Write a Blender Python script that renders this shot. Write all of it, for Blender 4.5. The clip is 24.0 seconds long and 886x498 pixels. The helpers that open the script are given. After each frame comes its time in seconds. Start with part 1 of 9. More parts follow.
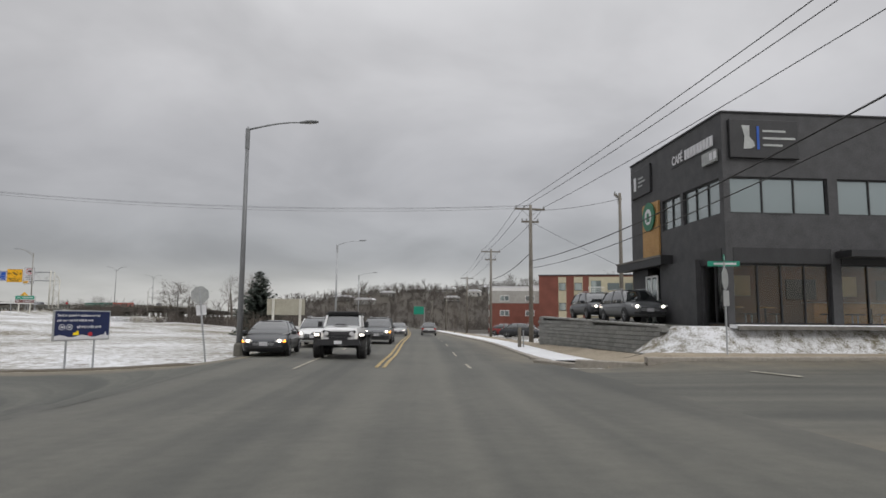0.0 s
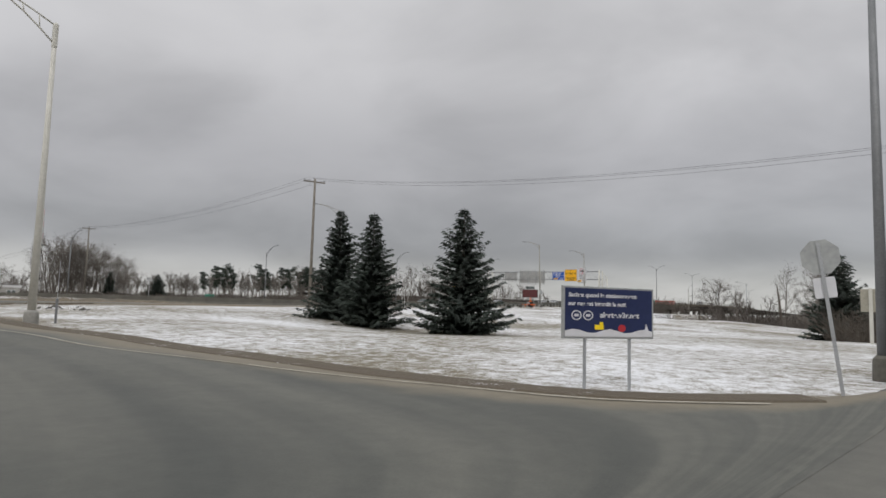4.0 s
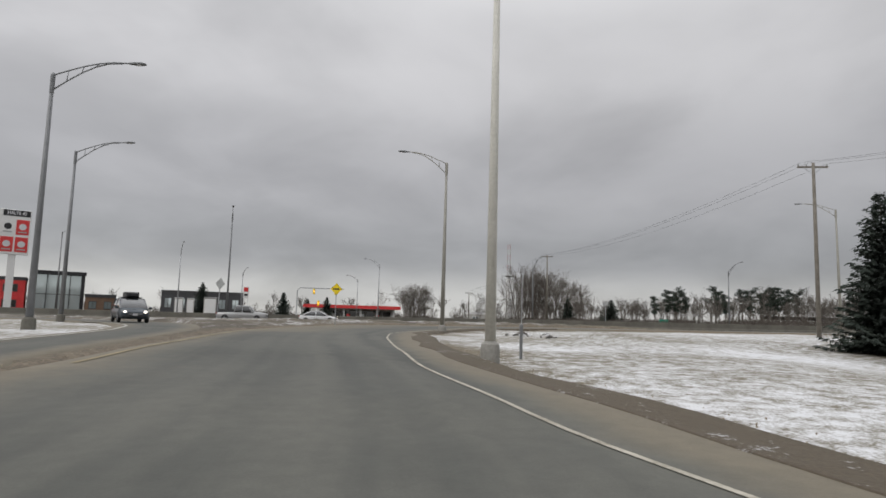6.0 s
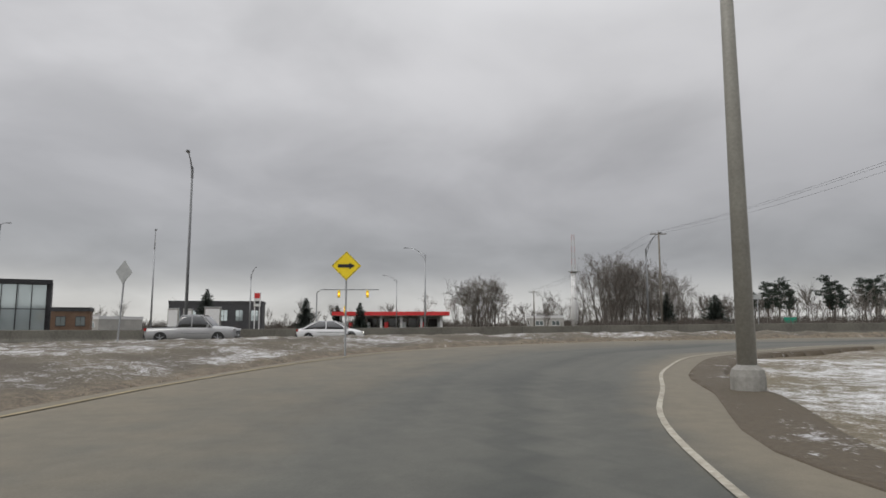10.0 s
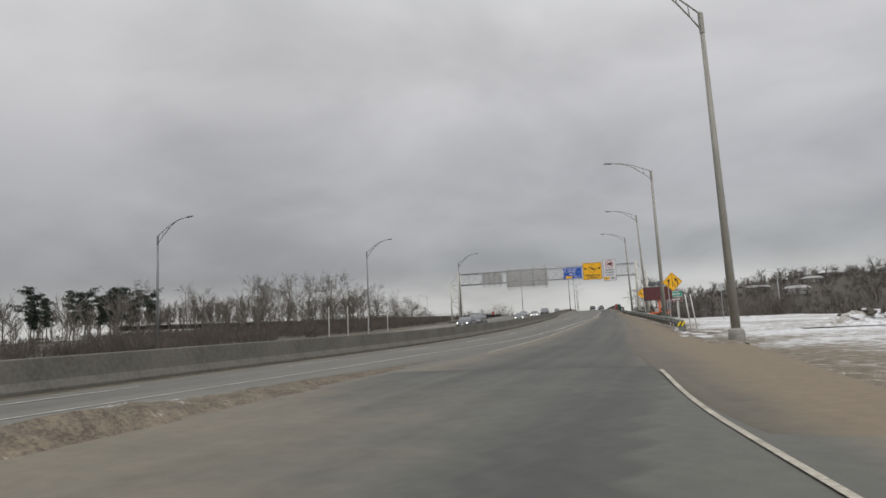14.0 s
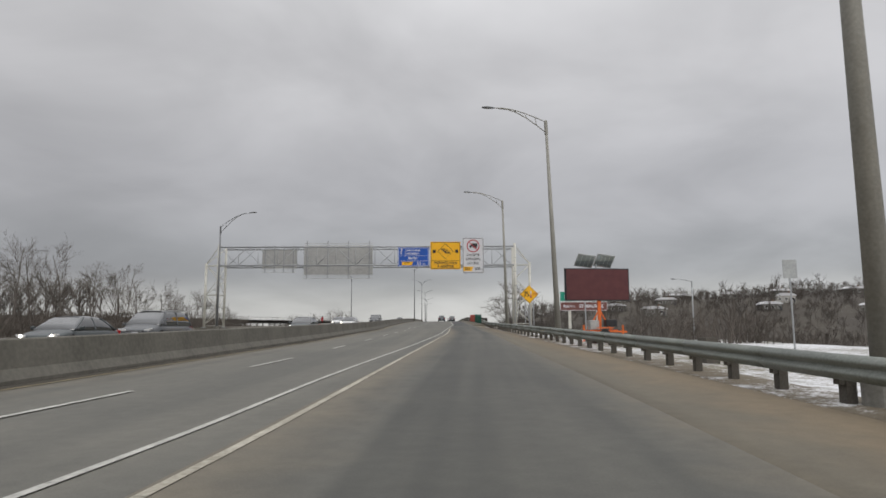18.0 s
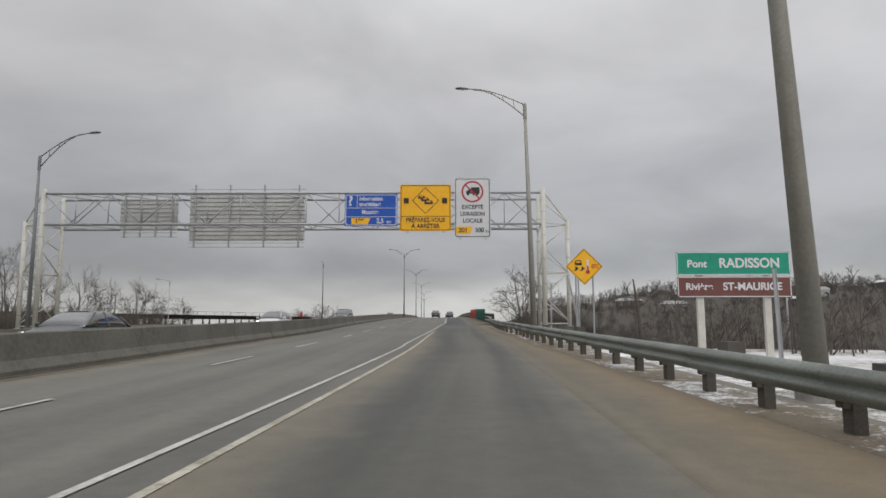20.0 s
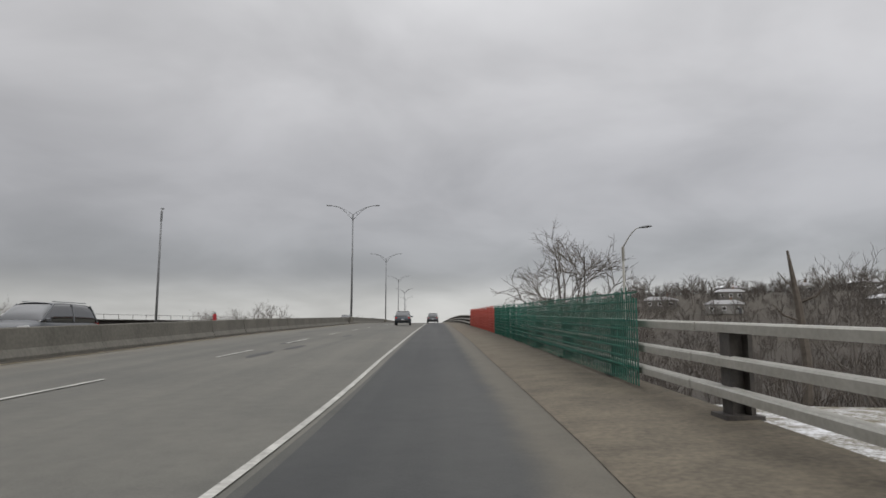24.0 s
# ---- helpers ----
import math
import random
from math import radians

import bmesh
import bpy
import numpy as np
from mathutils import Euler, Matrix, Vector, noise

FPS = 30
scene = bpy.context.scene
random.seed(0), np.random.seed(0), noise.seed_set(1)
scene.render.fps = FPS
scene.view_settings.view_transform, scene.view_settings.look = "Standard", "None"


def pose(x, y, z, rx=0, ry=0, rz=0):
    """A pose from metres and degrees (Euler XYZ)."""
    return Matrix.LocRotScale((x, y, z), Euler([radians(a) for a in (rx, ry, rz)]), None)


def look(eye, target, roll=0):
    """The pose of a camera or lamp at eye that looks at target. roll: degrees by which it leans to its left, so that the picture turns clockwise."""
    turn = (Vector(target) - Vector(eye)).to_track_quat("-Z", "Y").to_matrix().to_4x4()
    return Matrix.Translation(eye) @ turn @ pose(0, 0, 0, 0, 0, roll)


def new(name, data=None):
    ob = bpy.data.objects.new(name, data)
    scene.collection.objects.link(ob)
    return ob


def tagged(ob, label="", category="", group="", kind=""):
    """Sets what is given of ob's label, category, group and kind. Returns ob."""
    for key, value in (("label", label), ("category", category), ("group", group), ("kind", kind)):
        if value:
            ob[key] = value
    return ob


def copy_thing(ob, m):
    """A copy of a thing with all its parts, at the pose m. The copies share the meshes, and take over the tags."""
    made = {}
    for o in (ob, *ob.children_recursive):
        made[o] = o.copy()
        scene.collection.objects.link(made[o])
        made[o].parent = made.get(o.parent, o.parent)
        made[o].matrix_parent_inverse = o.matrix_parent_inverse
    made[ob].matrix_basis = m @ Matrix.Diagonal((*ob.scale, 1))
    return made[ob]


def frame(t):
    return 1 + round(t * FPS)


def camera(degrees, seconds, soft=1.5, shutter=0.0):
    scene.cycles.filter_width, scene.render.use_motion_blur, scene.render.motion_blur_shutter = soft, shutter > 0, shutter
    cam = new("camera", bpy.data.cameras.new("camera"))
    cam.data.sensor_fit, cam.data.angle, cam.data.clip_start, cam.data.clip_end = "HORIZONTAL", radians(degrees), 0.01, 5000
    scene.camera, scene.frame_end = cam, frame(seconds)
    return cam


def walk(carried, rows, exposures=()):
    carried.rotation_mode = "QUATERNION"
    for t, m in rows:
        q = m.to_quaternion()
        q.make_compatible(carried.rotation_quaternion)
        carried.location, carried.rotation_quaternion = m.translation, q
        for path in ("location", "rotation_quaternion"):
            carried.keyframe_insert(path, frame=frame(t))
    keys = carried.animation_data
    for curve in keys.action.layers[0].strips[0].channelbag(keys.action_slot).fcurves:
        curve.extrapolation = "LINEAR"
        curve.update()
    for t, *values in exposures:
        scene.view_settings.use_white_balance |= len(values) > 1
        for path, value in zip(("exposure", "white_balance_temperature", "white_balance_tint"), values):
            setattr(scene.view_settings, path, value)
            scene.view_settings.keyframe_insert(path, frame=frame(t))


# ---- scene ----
cam = camera(69.1, 24.0, soft=1.6)
PATH = [
    (0.0, 0.03, 0.08, 1.27, 96.11, -0.48, -1.84),
    (0.5, 0.01, 0.89, 1.27, 96.07, -0.48, -1.52),
    (1.0, -0.05, 1.89, 1.26, 95.98, -0.67, -0.18),
    (1.5, -0.17, 3.06, 1.24, 95.77, -0.98, 2.95),
    (2.0, -0.40, 4.21, 1.17, 95.48, -1.19, 8.03),
    (2.5, -1.05, 5.65, 1.13, 95.22, -1.30, 15.00),
    (3.0, -2.10, 7.01, 1.04, 95.09, -1.35, 23.30),
    (3.5, -3.20, 8.90, 1.02, 95.09, -1.43, 32.44),
    (4.0, -4.93, 10.57, 0.94, 95.22, -1.59, 43.43),
    (4.5, -7.01, 12.06, 0.88, 95.42, -1.67, 55.13),
    (5.0, -9.72, 13.08, 0.89, 95.70, -1.56, 66.44),
    (5.5, -12.77, 13.63, 0.89, 96.06, -1.49, 75.96),
    (6.0, -16.12, 13.83, 0.93, 96.36, -1.61, 81.53),
    (6.5, -19.82, 13.83, 0.96, 96.60, -1.77, 84.62),
    (7.0, -23.82, 13.72, 1.01, 96.80, -1.74, 85.96),
    (7.5, -28.10, 13.64, 1.13, 96.84, -1.61, 86.84),
    (8.0, -32.52, 13.50, 1.20, 96.88, -1.39, 87.23),
    (8.5, -37.12, 13.38, 1.30, 96.83, -1.05, 87.46),
    (9.0, -41.81, 13.41, 1.31, 96.81, -0.66, 87.54),
    (9.5, -46.63, 13.75, 1.35, 96.82, -0.30, 87.06),
    (10.0, -51.48, 14.29, 1.32, 96.79, 0.10, 85.03),
    (10.5, -56.48, 14.88, 1.38, 96.76, 0.57, 80.70),
    (11.0, -61.42, 16.11, 1.36, 96.73, 1.13, 74.09),
    (11.5, -66.26, 18.15, 1.45, 96.73, 1.75, 65.24),
    (12.0, -70.60, 21.25, 1.48, 96.75, 2.42, 55.75),
    (12.5, -74.63, 24.84, 1.62, 96.71, 2.89, 45.84),
    (13.0, -77.90, 29.30, 1.66, 96.77, 3.10, 36.21),
    (13.5, -80.52, 34.21, 1.74, 96.78, 3.06, 27.90),
    (14.0, -82.63, 39.57, 1.78, 96.85, 2.80, 22.38),
    (14.5, -84.31, 45.15, 1.82, 96.92, 2.47, 17.91),
    (15.0, -85.65, 51.08, 1.87, 97.08, 2.22, 14.92),
    (15.5, -86.81, 57.10, 1.87, 97.10, 1.91, 12.83),
    (16.0, -87.84, 63.49, 1.86, 97.15, 1.56, 11.35),
    (16.5, -88.81, 70.05, 1.88, 97.16, 1.28, 10.48),
    (17.0, -89.57, 76.97, 1.93, 97.19, 0.93, 9.86),
    (17.5, -90.30, 84.01, 2.04, 97.26, 0.54, 9.40),
    (18.0, -91.09, 91.42, 2.18, 97.26, 0.20, 9.17),
    (18.5, -91.79, 98.92, 2.34, 97.26, -0.06, 9.06),
    (19.0, -92.59, 106.70, 2.49, 97.12, -0.09, 9.15),
    (19.5, -93.40, 114.50, 2.65, 96.96, -0.01, 9.25),
    (20.0, -94.42, 122.43, 2.83, 96.85, 0.09, 9.35),
    (20.5, -95.24, 130.37, 2.97, 96.84, 0.18, 9.41),
    (21.0, -96.46, 138.33, 3.13, 96.93, 0.21, 9.26),
    (21.5, -97.74, 146.27, 3.23, 97.03, 0.14, 8.99),
    (22.0, -98.96, 154.33, 3.43, 97.01, 0.10, 8.76),
    (22.5, -100.03, 162.54, 3.61, 97.01, 0.06, 8.55),
    (23.0, -101.16, 170.92, 3.85, 97.06, 0.02, 8.39),
    (23.5, -102.29, 179.49, 4.05, 97.07, -0.00, 8.37),
    (24.0, -103.50, 188.25, 4.27, 97.03, -0.00, 8.35),
]
walk(cam, [(t, pose(x, y, z, rx, ry, rz)) for t, x, y, z, rx, ry, rz in PATH])

# ---- world and light: closed cloud cover, brighter overhead, a pale strip low over the horizon ----
world = bpy.data.worlds.new("overcast")
scene.world = world
world.use_nodes = True
wn, wl = world.node_tree.nodes, world.node_tree.links
wn.clear()


def wnode(kind, **inputs):
    n = wn.new(kind)
    for k, val in inputs.items():
        n.inputs[k].default_value = val
    return n


def wmath(op, a, b=None):
    n = wn.new("ShaderNodeMath")
    n.operation = op
    for i, q in enumerate((a, b)):
        if q is None:
            continue
        if isinstance(q, (int, float)):
            n.inputs[i].default_value = q
        else:
            wl.new(q, n.inputs[i])
    return n.outputs[0]


coord = wn.new("ShaderNodeTexCoord")
sep = wn.new("ShaderNodeSeparateXYZ")
wl.new(coord.outputs["Generated"], sep.inputs[0])
up = wmath("MAXIMUM", sep.outputs[2], 0.0)
lift = wmath("ADD", up, 0.30)
flat = wn.new("ShaderNodeCombineXYZ")
wl.new(wmath("DIVIDE", sep.outputs[0], lift), flat.inputs[0])
wl.new(wmath("DIVIDE", sep.outputs[1], lift), flat.inputs[1])
cloud = wnode("ShaderNodeTexNoise", Scale=1.7, Detail=5.0, Roughness=0.5, Distortion=0.3)
wl.new(flat.outputs[0], cloud.inputs["Vector"])
broad = wnode("ShaderNodeTexNoise", Scale=0.65, Detail=2.0, Roughness=0.5)
wl.new(flat.outputs[0], broad.inputs["Vector"])
mixed = wmath("ADD", wmath("MULTIPLY", cloud.outputs[0], 0.6), wmath("MULTIPLY", broad.outputs[0], 0.4))
shade = wn.new("ShaderNodeMapRange")
shade.interpolation_type = "SMOOTHSTEP"
for k, val in (("From Min", 0.34), ("From Max", 0.66), ("To Min", 0.84), ("To Max", 1.18)):
    shade.inputs[k].default_value = val
wl.new(mixed, shade.inputs["Value"])
tone = wn.new("ShaderNodeValToRGB")
tone.color_ramp.interpolation = "EASE"
stops = tone.color_ramp.elements
stops[0].position, stops[0].color = 0.0, (0.54, 0.54, 0.525, 1)
stops[1].position, stops[1].color = 1.0, (1.35, 1.36, 1.40, 1)
for at, c in ((0.03, (0.49, 0.49, 0.485)), (0.09, (0.31, 0.312, 0.325)), (0.20, (0.375, 0.372, 0.385)),
              (0.38, (0.50, 0.495, 0.505)), (0.60, (0.72, 0.72, 0.73))):
    e = stops.new(at)
    e.color = (*c, 1)
wl.new(up, tone.inputs[0])
soft_cloud = wn.new("ShaderNodeMix")
soft_cloud.data_type = "RGBA"
soft_cloud.blend_type = "MULTIPLY"
soft_cloud.inputs["Factor"].default_value = 1.0
west = wmath("MAXIMUM", wmath("ADD", wmath("MULTIPLY", sep.outputs[0], -0.80), wmath("MULTIPLY", sep.outputs[1], 0.60)), 0.0)
dim = wmath("MULTIPLY", shade.outputs[0], wmath("SUBTRACT", 1.14, wmath("MULTIPLY", wmath("POWER", west, 4.0), 0.17)))   # a heavier cloud bank in the west
grey = wn.new("ShaderNodeCombineColor")
for i in range(3):
    wl.new(dim, grey.inputs[i])
wl.new(tone.outputs[0], soft_cloud.inputs[6])
wl.new(grey.outputs[0], soft_cloud.inputs[7])
sky = wn.new("ShaderNodeTexSky")
sky.sky_type, sky.sun_disc, sky.sun_elevation, sky.sun_rotation = "NISHITA", False, radians(28), radians(200)
thin = wn.new("ShaderNodeMix")
thin.data_type = "RGBA"
thin.blend_type = "ADD"
thin.inputs["Factor"].default_value = 0.006
wl.new(soft_cloud.outputs[2], thin.inputs[6])
wl.new(sky.outputs[0], thin.inputs[7])
back = wnode("ShaderNodeBackground", Strength=1.0)
wl.new(thin.outputs[2], back.inputs[0])
wl.new(back.outputs[0], wn.new("ShaderNodeOutputWorld").inputs[0])

sun = new("sun", bpy.data.lights.new("sun", "SUN"))
sun.data.energy, sun.data.angle, sun.data.color = 0.9, radians(25), (1.0, 0.97, 0.93)
sun.matrix_world = look((40, -60, 60), (0, 0, 0))
scene.view_settings.exposure = 0.0

# ---- materials ----
def material(name, low, high, rough=0.7, metal=0.0, size=4.0, fine=40.0, bump=0.15, spread=0.0, spec=0.5):
    """Two colours mixed by a broad and a fine noise; spread varies whole pieces."""
    m = bpy.data.materials.new(name)
    m.use_nodes = True
    n, l = m.node_tree.nodes, m.node_tree.links
    b = n["Principled BSDF"]
    tc = n.new("ShaderNodeTexCoord")
    a, c = n.new("ShaderNodeTexNoise"), n.new("ShaderNodeTexNoise")
    for q, s, d in ((a, size, 3.0), (c, fine, 4.0)):
        q.inputs["Scale"].default_value, q.inputs["Detail"].default_value = s, d
        l.new(tc.outputs["Object"], q.inputs["Vector"])
    add = n.new("ShaderNodeMath")
    add.operation = "ADD"
    l.new(a.outputs[0], add.inputs[0])
    l.new(c.outputs[0], add.inputs[1])
    rng = n.new("ShaderNodeMapRange")
    rng.inputs["From Min"].default_value, rng.inputs["From Max"].default_value = 0.7, 1.3
    l.new(add.outputs[0], rng.inputs["Value"])
    mix = n.new("ShaderNodeMix")
    mix.data_type = "RGBA"
    mix.inputs[6].default_value, mix.inputs[7].default_value = (*low, 1), (*high, 1)
    l.new(rng.outputs[0], mix.inputs[0])
    out = mix.outputs[2]
    if spread:
        info = n.new("ShaderNodeObjectInfo")
        hsv = n.new("ShaderNodeHueSaturation")
        r2 = n.new("ShaderNodeMapRange")
        r2.inputs["To Min"].default_value, r2.inputs["To Max"].default_value = 1 - spread, 1 + spread
        l.new(info.outputs["Random"], r2.inputs["Value"])
        l.new(r2.outputs[0], hsv.inputs["Value"])
        l.new(out, hsv.inputs["Color"])
        out = hsv.outputs[0]
    l.new(out, b.inputs["Base Color"])
    b.inputs["Roughness"].default_value, b.inputs["Metallic"].default_value = rough, metal
    b.inputs["Specular IOR Level"].default_value = spec
    if bump:
        bp = n.new("ShaderNodeBump")
        bp.inputs["Strength"].default_value, bp.inputs["Distance"].default_value = bump, 0.02
        l.new(c.outputs[0], bp.inputs["Height"])
        l.new(bp.outputs[0], b.inputs["Normal"])
    return m


def glow(name, color, strength):
    m = bpy.data.materials.new(name)
    m.use_nodes = True
    b = m.node_tree.nodes["Principled BSDF"]
    b.inputs["Base Color"].default_value = (*color, 1)
    b.inputs["Emission Color"].default_value = (*color, 1)
    b.inputs["Emission Strength"].default_value = strength
    return m


def ground_material(name, snow_from, snow_to, low, high, broad=0.10, streak=1.3):
    """Thin wind-blown snow over dead grass."""
    m = bpy.data.materials.new(name)
    m.use_nodes = True
    n, l = m.node_tree.nodes, m.node_tree.links
    b = n["Principled BSDF"]
    tc = n.new("ShaderNodeTexCoord")

    def noise_at(scale, detail, rough=0.55):
        q = n.new("ShaderNodeTexNoise")
        q.inputs["Scale"].default_value, q.inputs["Detail"].default_value, q.inputs["Roughness"].default_value = scale, detail, rough
        l.new(tc.outputs["Object"], q.inputs["Vector"])
        return q.outputs[0]

    def calc(op, x, y):
        q = n.new("ShaderNodeMath")
        q.operation = op
        for i, z in enumerate((x, y)):
            if isinstance(z, float):
                q.inputs[i].default_value = z
            else:
                l.new(z, q.inputs[i])
        return q.outputs[0]

    patches, tufts, grit = noise_at(broad, 3.0), noise_at(streak, 7.0, 0.68), noise_at(19.0, 4.0)
    cover = calc("ADD", calc("ADD", calc("MULTIPLY", patches, 0.30), calc("MULTIPLY", tufts, 0.42)), calc("MULTIPLY", grit, 0.28))
    keep, sandy = n.new("ShaderNodeAttribute"), n.new("ShaderNodeAttribute")
    keep.attribute_name, sandy.attribute_name = "bare", "sandy"
    cover = calc("SUBTRACT", cover, calc("MULTIPLY", keep.outputs["Fac"], 0.15))
    cover = calc("SUBTRACT", cover, calc("MULTIPLY", sandy.outputs["Fac"], 0.10))
    ramp = n.new("ShaderNodeMapRange")
    ramp.inputs["From Min"].default_value, ramp.inputs["From Max"].default_value = snow_from, snow_to
    l.new(cover, ramp.inputs["Value"])
    grass = n.new("ShaderNodeMix")
    grass.data_type = "RGBA"
    grass.inputs[6].default_value, grass.inputs[7].default_value = (*low, 1), (*high, 1)
    l.new(grit, grass.inputs[0])
    mix = n.new("ShaderNodeMix")
    mix.data_type = "RGBA"
    mix.inputs[7].default_value = (0.65, 0.655, 0.67, 1)
    l.new(ramp.outputs[0], mix.inputs[0])
    dirt = n.new("ShaderNodeMix")
    dirt.data_type = "RGBA"
    clump, soil = n.new("ShaderNodeMapRange"), n.new("ShaderNodeMix")
    clump.inputs["From Min"].default_value, clump.inputs["From Max"].default_value = 0.40, 0.60
    l.new(calc("ADD", calc("MULTIPLY", tufts, 0.55), calc("MULTIPLY", grit, 0.45)), clump.inputs["Value"])
    soil.data_type = "RGBA"
    soil.inputs[6].default_value, soil.inputs[7].default_value = (0.062, 0.047, 0.032, 1), (0.215, 0.175, 0.122, 1)
    l.new(clump.outputs[0], soil.inputs[0])
    l.new(soil.outputs[2], dirt.inputs[7])
    l.new(calc("MULTIPLY", sandy.outputs["Fac"], 0.85), dirt.inputs[0])
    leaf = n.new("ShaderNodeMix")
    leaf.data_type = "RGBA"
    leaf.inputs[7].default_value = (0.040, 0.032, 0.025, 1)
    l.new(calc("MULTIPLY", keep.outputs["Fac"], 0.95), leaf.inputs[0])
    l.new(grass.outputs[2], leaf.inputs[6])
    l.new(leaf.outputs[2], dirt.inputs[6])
    l.new(dirt.outputs[2], mix.inputs[6])
    l.new(mix.outputs[2], b.inputs["Base Color"])
    b.inputs["Roughness"].default_value = 0.85
    bp = n.new("ShaderNodeBump")
    bp.inputs["Strength"].default_value, bp.inputs["Distance"].default_value = 0.6, 0.12
    l.new(tufts, bp.inputs["Height"])
    l.new(bp.outputs[0], b.inputs["Normal"])
    return m


def road_material(name, clean, worn, dust, dust_from, dust_to, rough=0.75):
    """Asphalt, with sand and road salt that gather where the 'edge' attribute is high."""
    m = bpy.data.materials.new(name)
    m.use_nodes = True
    n, l = m.node_tree.nodes, m.node_tree.links
    b = n["Principled BSDF"]
    tc, at = n.new("ShaderNodeTexCoord"), n.new("ShaderNodeAttribute")
    at.attribute_name = "edge"

    def noise_at(scale, detail):
        q = n.new("ShaderNodeTexNoise")
        q.inputs["Scale"].default_value, q.inputs["Detail"].default_value = scale, detail
        l.new(tc.outputs["Object"], q.inputs["Vector"])
        return q.outputs[0]

    def mixed(fac, x, y):
        q = n.new("ShaderNodeMix")
        q.data_type = "RGBA"
        l.new(fac, q.inputs[0])
        for i, z in ((6, x), (7, y)):
            if isinstance(z, tuple):
                q.inputs[i].default_value = (*z, 1)
            else:
                l.new(z, q.inputs[i])
        return q.outputs[2]

    def ranged(val, lo, hi):
        q = n.new("ShaderNodeMapRange")
        q.interpolation_type = "SMOOTHSTEP"
        q.inputs["From Min"].default_value, q.inputs["From Max"].default_value = lo, hi
        l.new(val, q.inputs["Value"])
        return q.outputs[0]

    big, mid, grain = noise_at(0.12, 3.0), noise_at(0.9, 4.0), noise_at(45.0, 3.0)
    lat, run, cmb, str_ = n.new("ShaderNodeAttribute"), n.new("ShaderNodeAttribute"), n.new("ShaderNodeCombineXYZ"), n.new("ShaderNodeTexNoise")
    lat.attribute_name, run.attribute_name = "lat", "run"
    slow = n.new("ShaderNodeMath")
    slow.operation = "MULTIPLY"
    slow.inputs[1].default_value = 0.018
    l.new(run.outputs["Fac"], slow.inputs[0])
    l.new(lat.outputs["Fac"], cmb.inputs[0])
    l.new(slow.outputs[0], cmb.inputs[1])
    str_.inputs["Scale"].default_value, str_.inputs["Detail"].default_value = 0.9, 4.0
    l.new(cmb.outputs[0], str_.inputs["Vector"])
    wear = n.new("ShaderNodeMath")
    wear.operation = "MULTIPLY_ADD"
    wear.inputs[1].default_value = 0.45
    l.new(big, wear.inputs[0])
    l.new(str_.outputs[0], wear.inputs[2])
    blot = n.new("ShaderNodeMath")
    blot.operation = "MULTIPLY_ADD"
    blot.inputs[1].default_value = 0.30
    l.new(noise_at(0.35, 6.0), blot.inputs[0])
    l.new(wear.outputs[0], blot.inputs[2])
    base = mixed(ranged(blot.outputs[0], 0.62, 1.10), clean, worn)
    sum_ = n.new("ShaderNodeMath")
    sum_.operation = "MULTIPLY_ADD"
    l.new(mid, sum_.inputs[0])
    sum_.inputs[1].default_value = 0.55
    l.new(at.outputs["Fac"], sum_.inputs[2])
    base = mixed(ranged(sum_.outputs[0], dust_from, dust_to), base, dust)
    hsv = n.new("ShaderNodeHueSaturation")
    l.new(base, hsv.inputs["Color"])
    g2 = n.new("ShaderNodeMapRange")
    g2.inputs["To Min"].default_value, g2.inputs["To Max"].default_value = 0.75, 1.25
    l.new(grain, g2.inputs["Value"])
    speck = n.new("ShaderNodeMapRange")
    speck.inputs["From Min"].default_value, speck.inputs["From Max"].default_value = 0.3, 0.7
    speck.inputs["To Min"].default_value, speck.inputs["To Max"].default_value = 0.90, 1.10
    l.new(noise_at(4.0, 9.0), speck.inputs["Value"])
    both = n.new("ShaderNodeMath")
    both.operation = "MULTIPLY"
    l.new(g2.outputs[0], both.inputs[0])
    l.new(speck.outputs[0], both.inputs[1])
    l.new(both.outputs[0], hsv.inputs["Value"])
    l.new(hsv.outputs[0], b.inputs["Base Color"])
    b.inputs["Roughness"].default_value = rough
    bp = n.new("ShaderNodeBump")
    bp.inputs["Strength"].default_value, bp.inputs["Distance"].default_value = 0.25, 0.01
    l.new(grain, bp.inputs["Height"])
    l.new(bp.outputs[0], b.inputs["Normal"])
    return m


def glass(name, tint, rough=0.05, metal=0.0):
    m = bpy.data.materials.new(name)
    m.use_nodes = True
    b = m.node_tree.nodes["Principled BSDF"]
    b.inputs["Base Color"].default_value = (*tint, 1)
    b.inputs["Roughness"].default_value, b.inputs["Metallic"].default_value = rough, metal
    b.inputs["Specular IOR Level"].default_value = 1.0
    b.inputs["Coat Weight"].default_value, b.inputs["Coat Roughness"].default_value = 1.0, 0.03
    return m


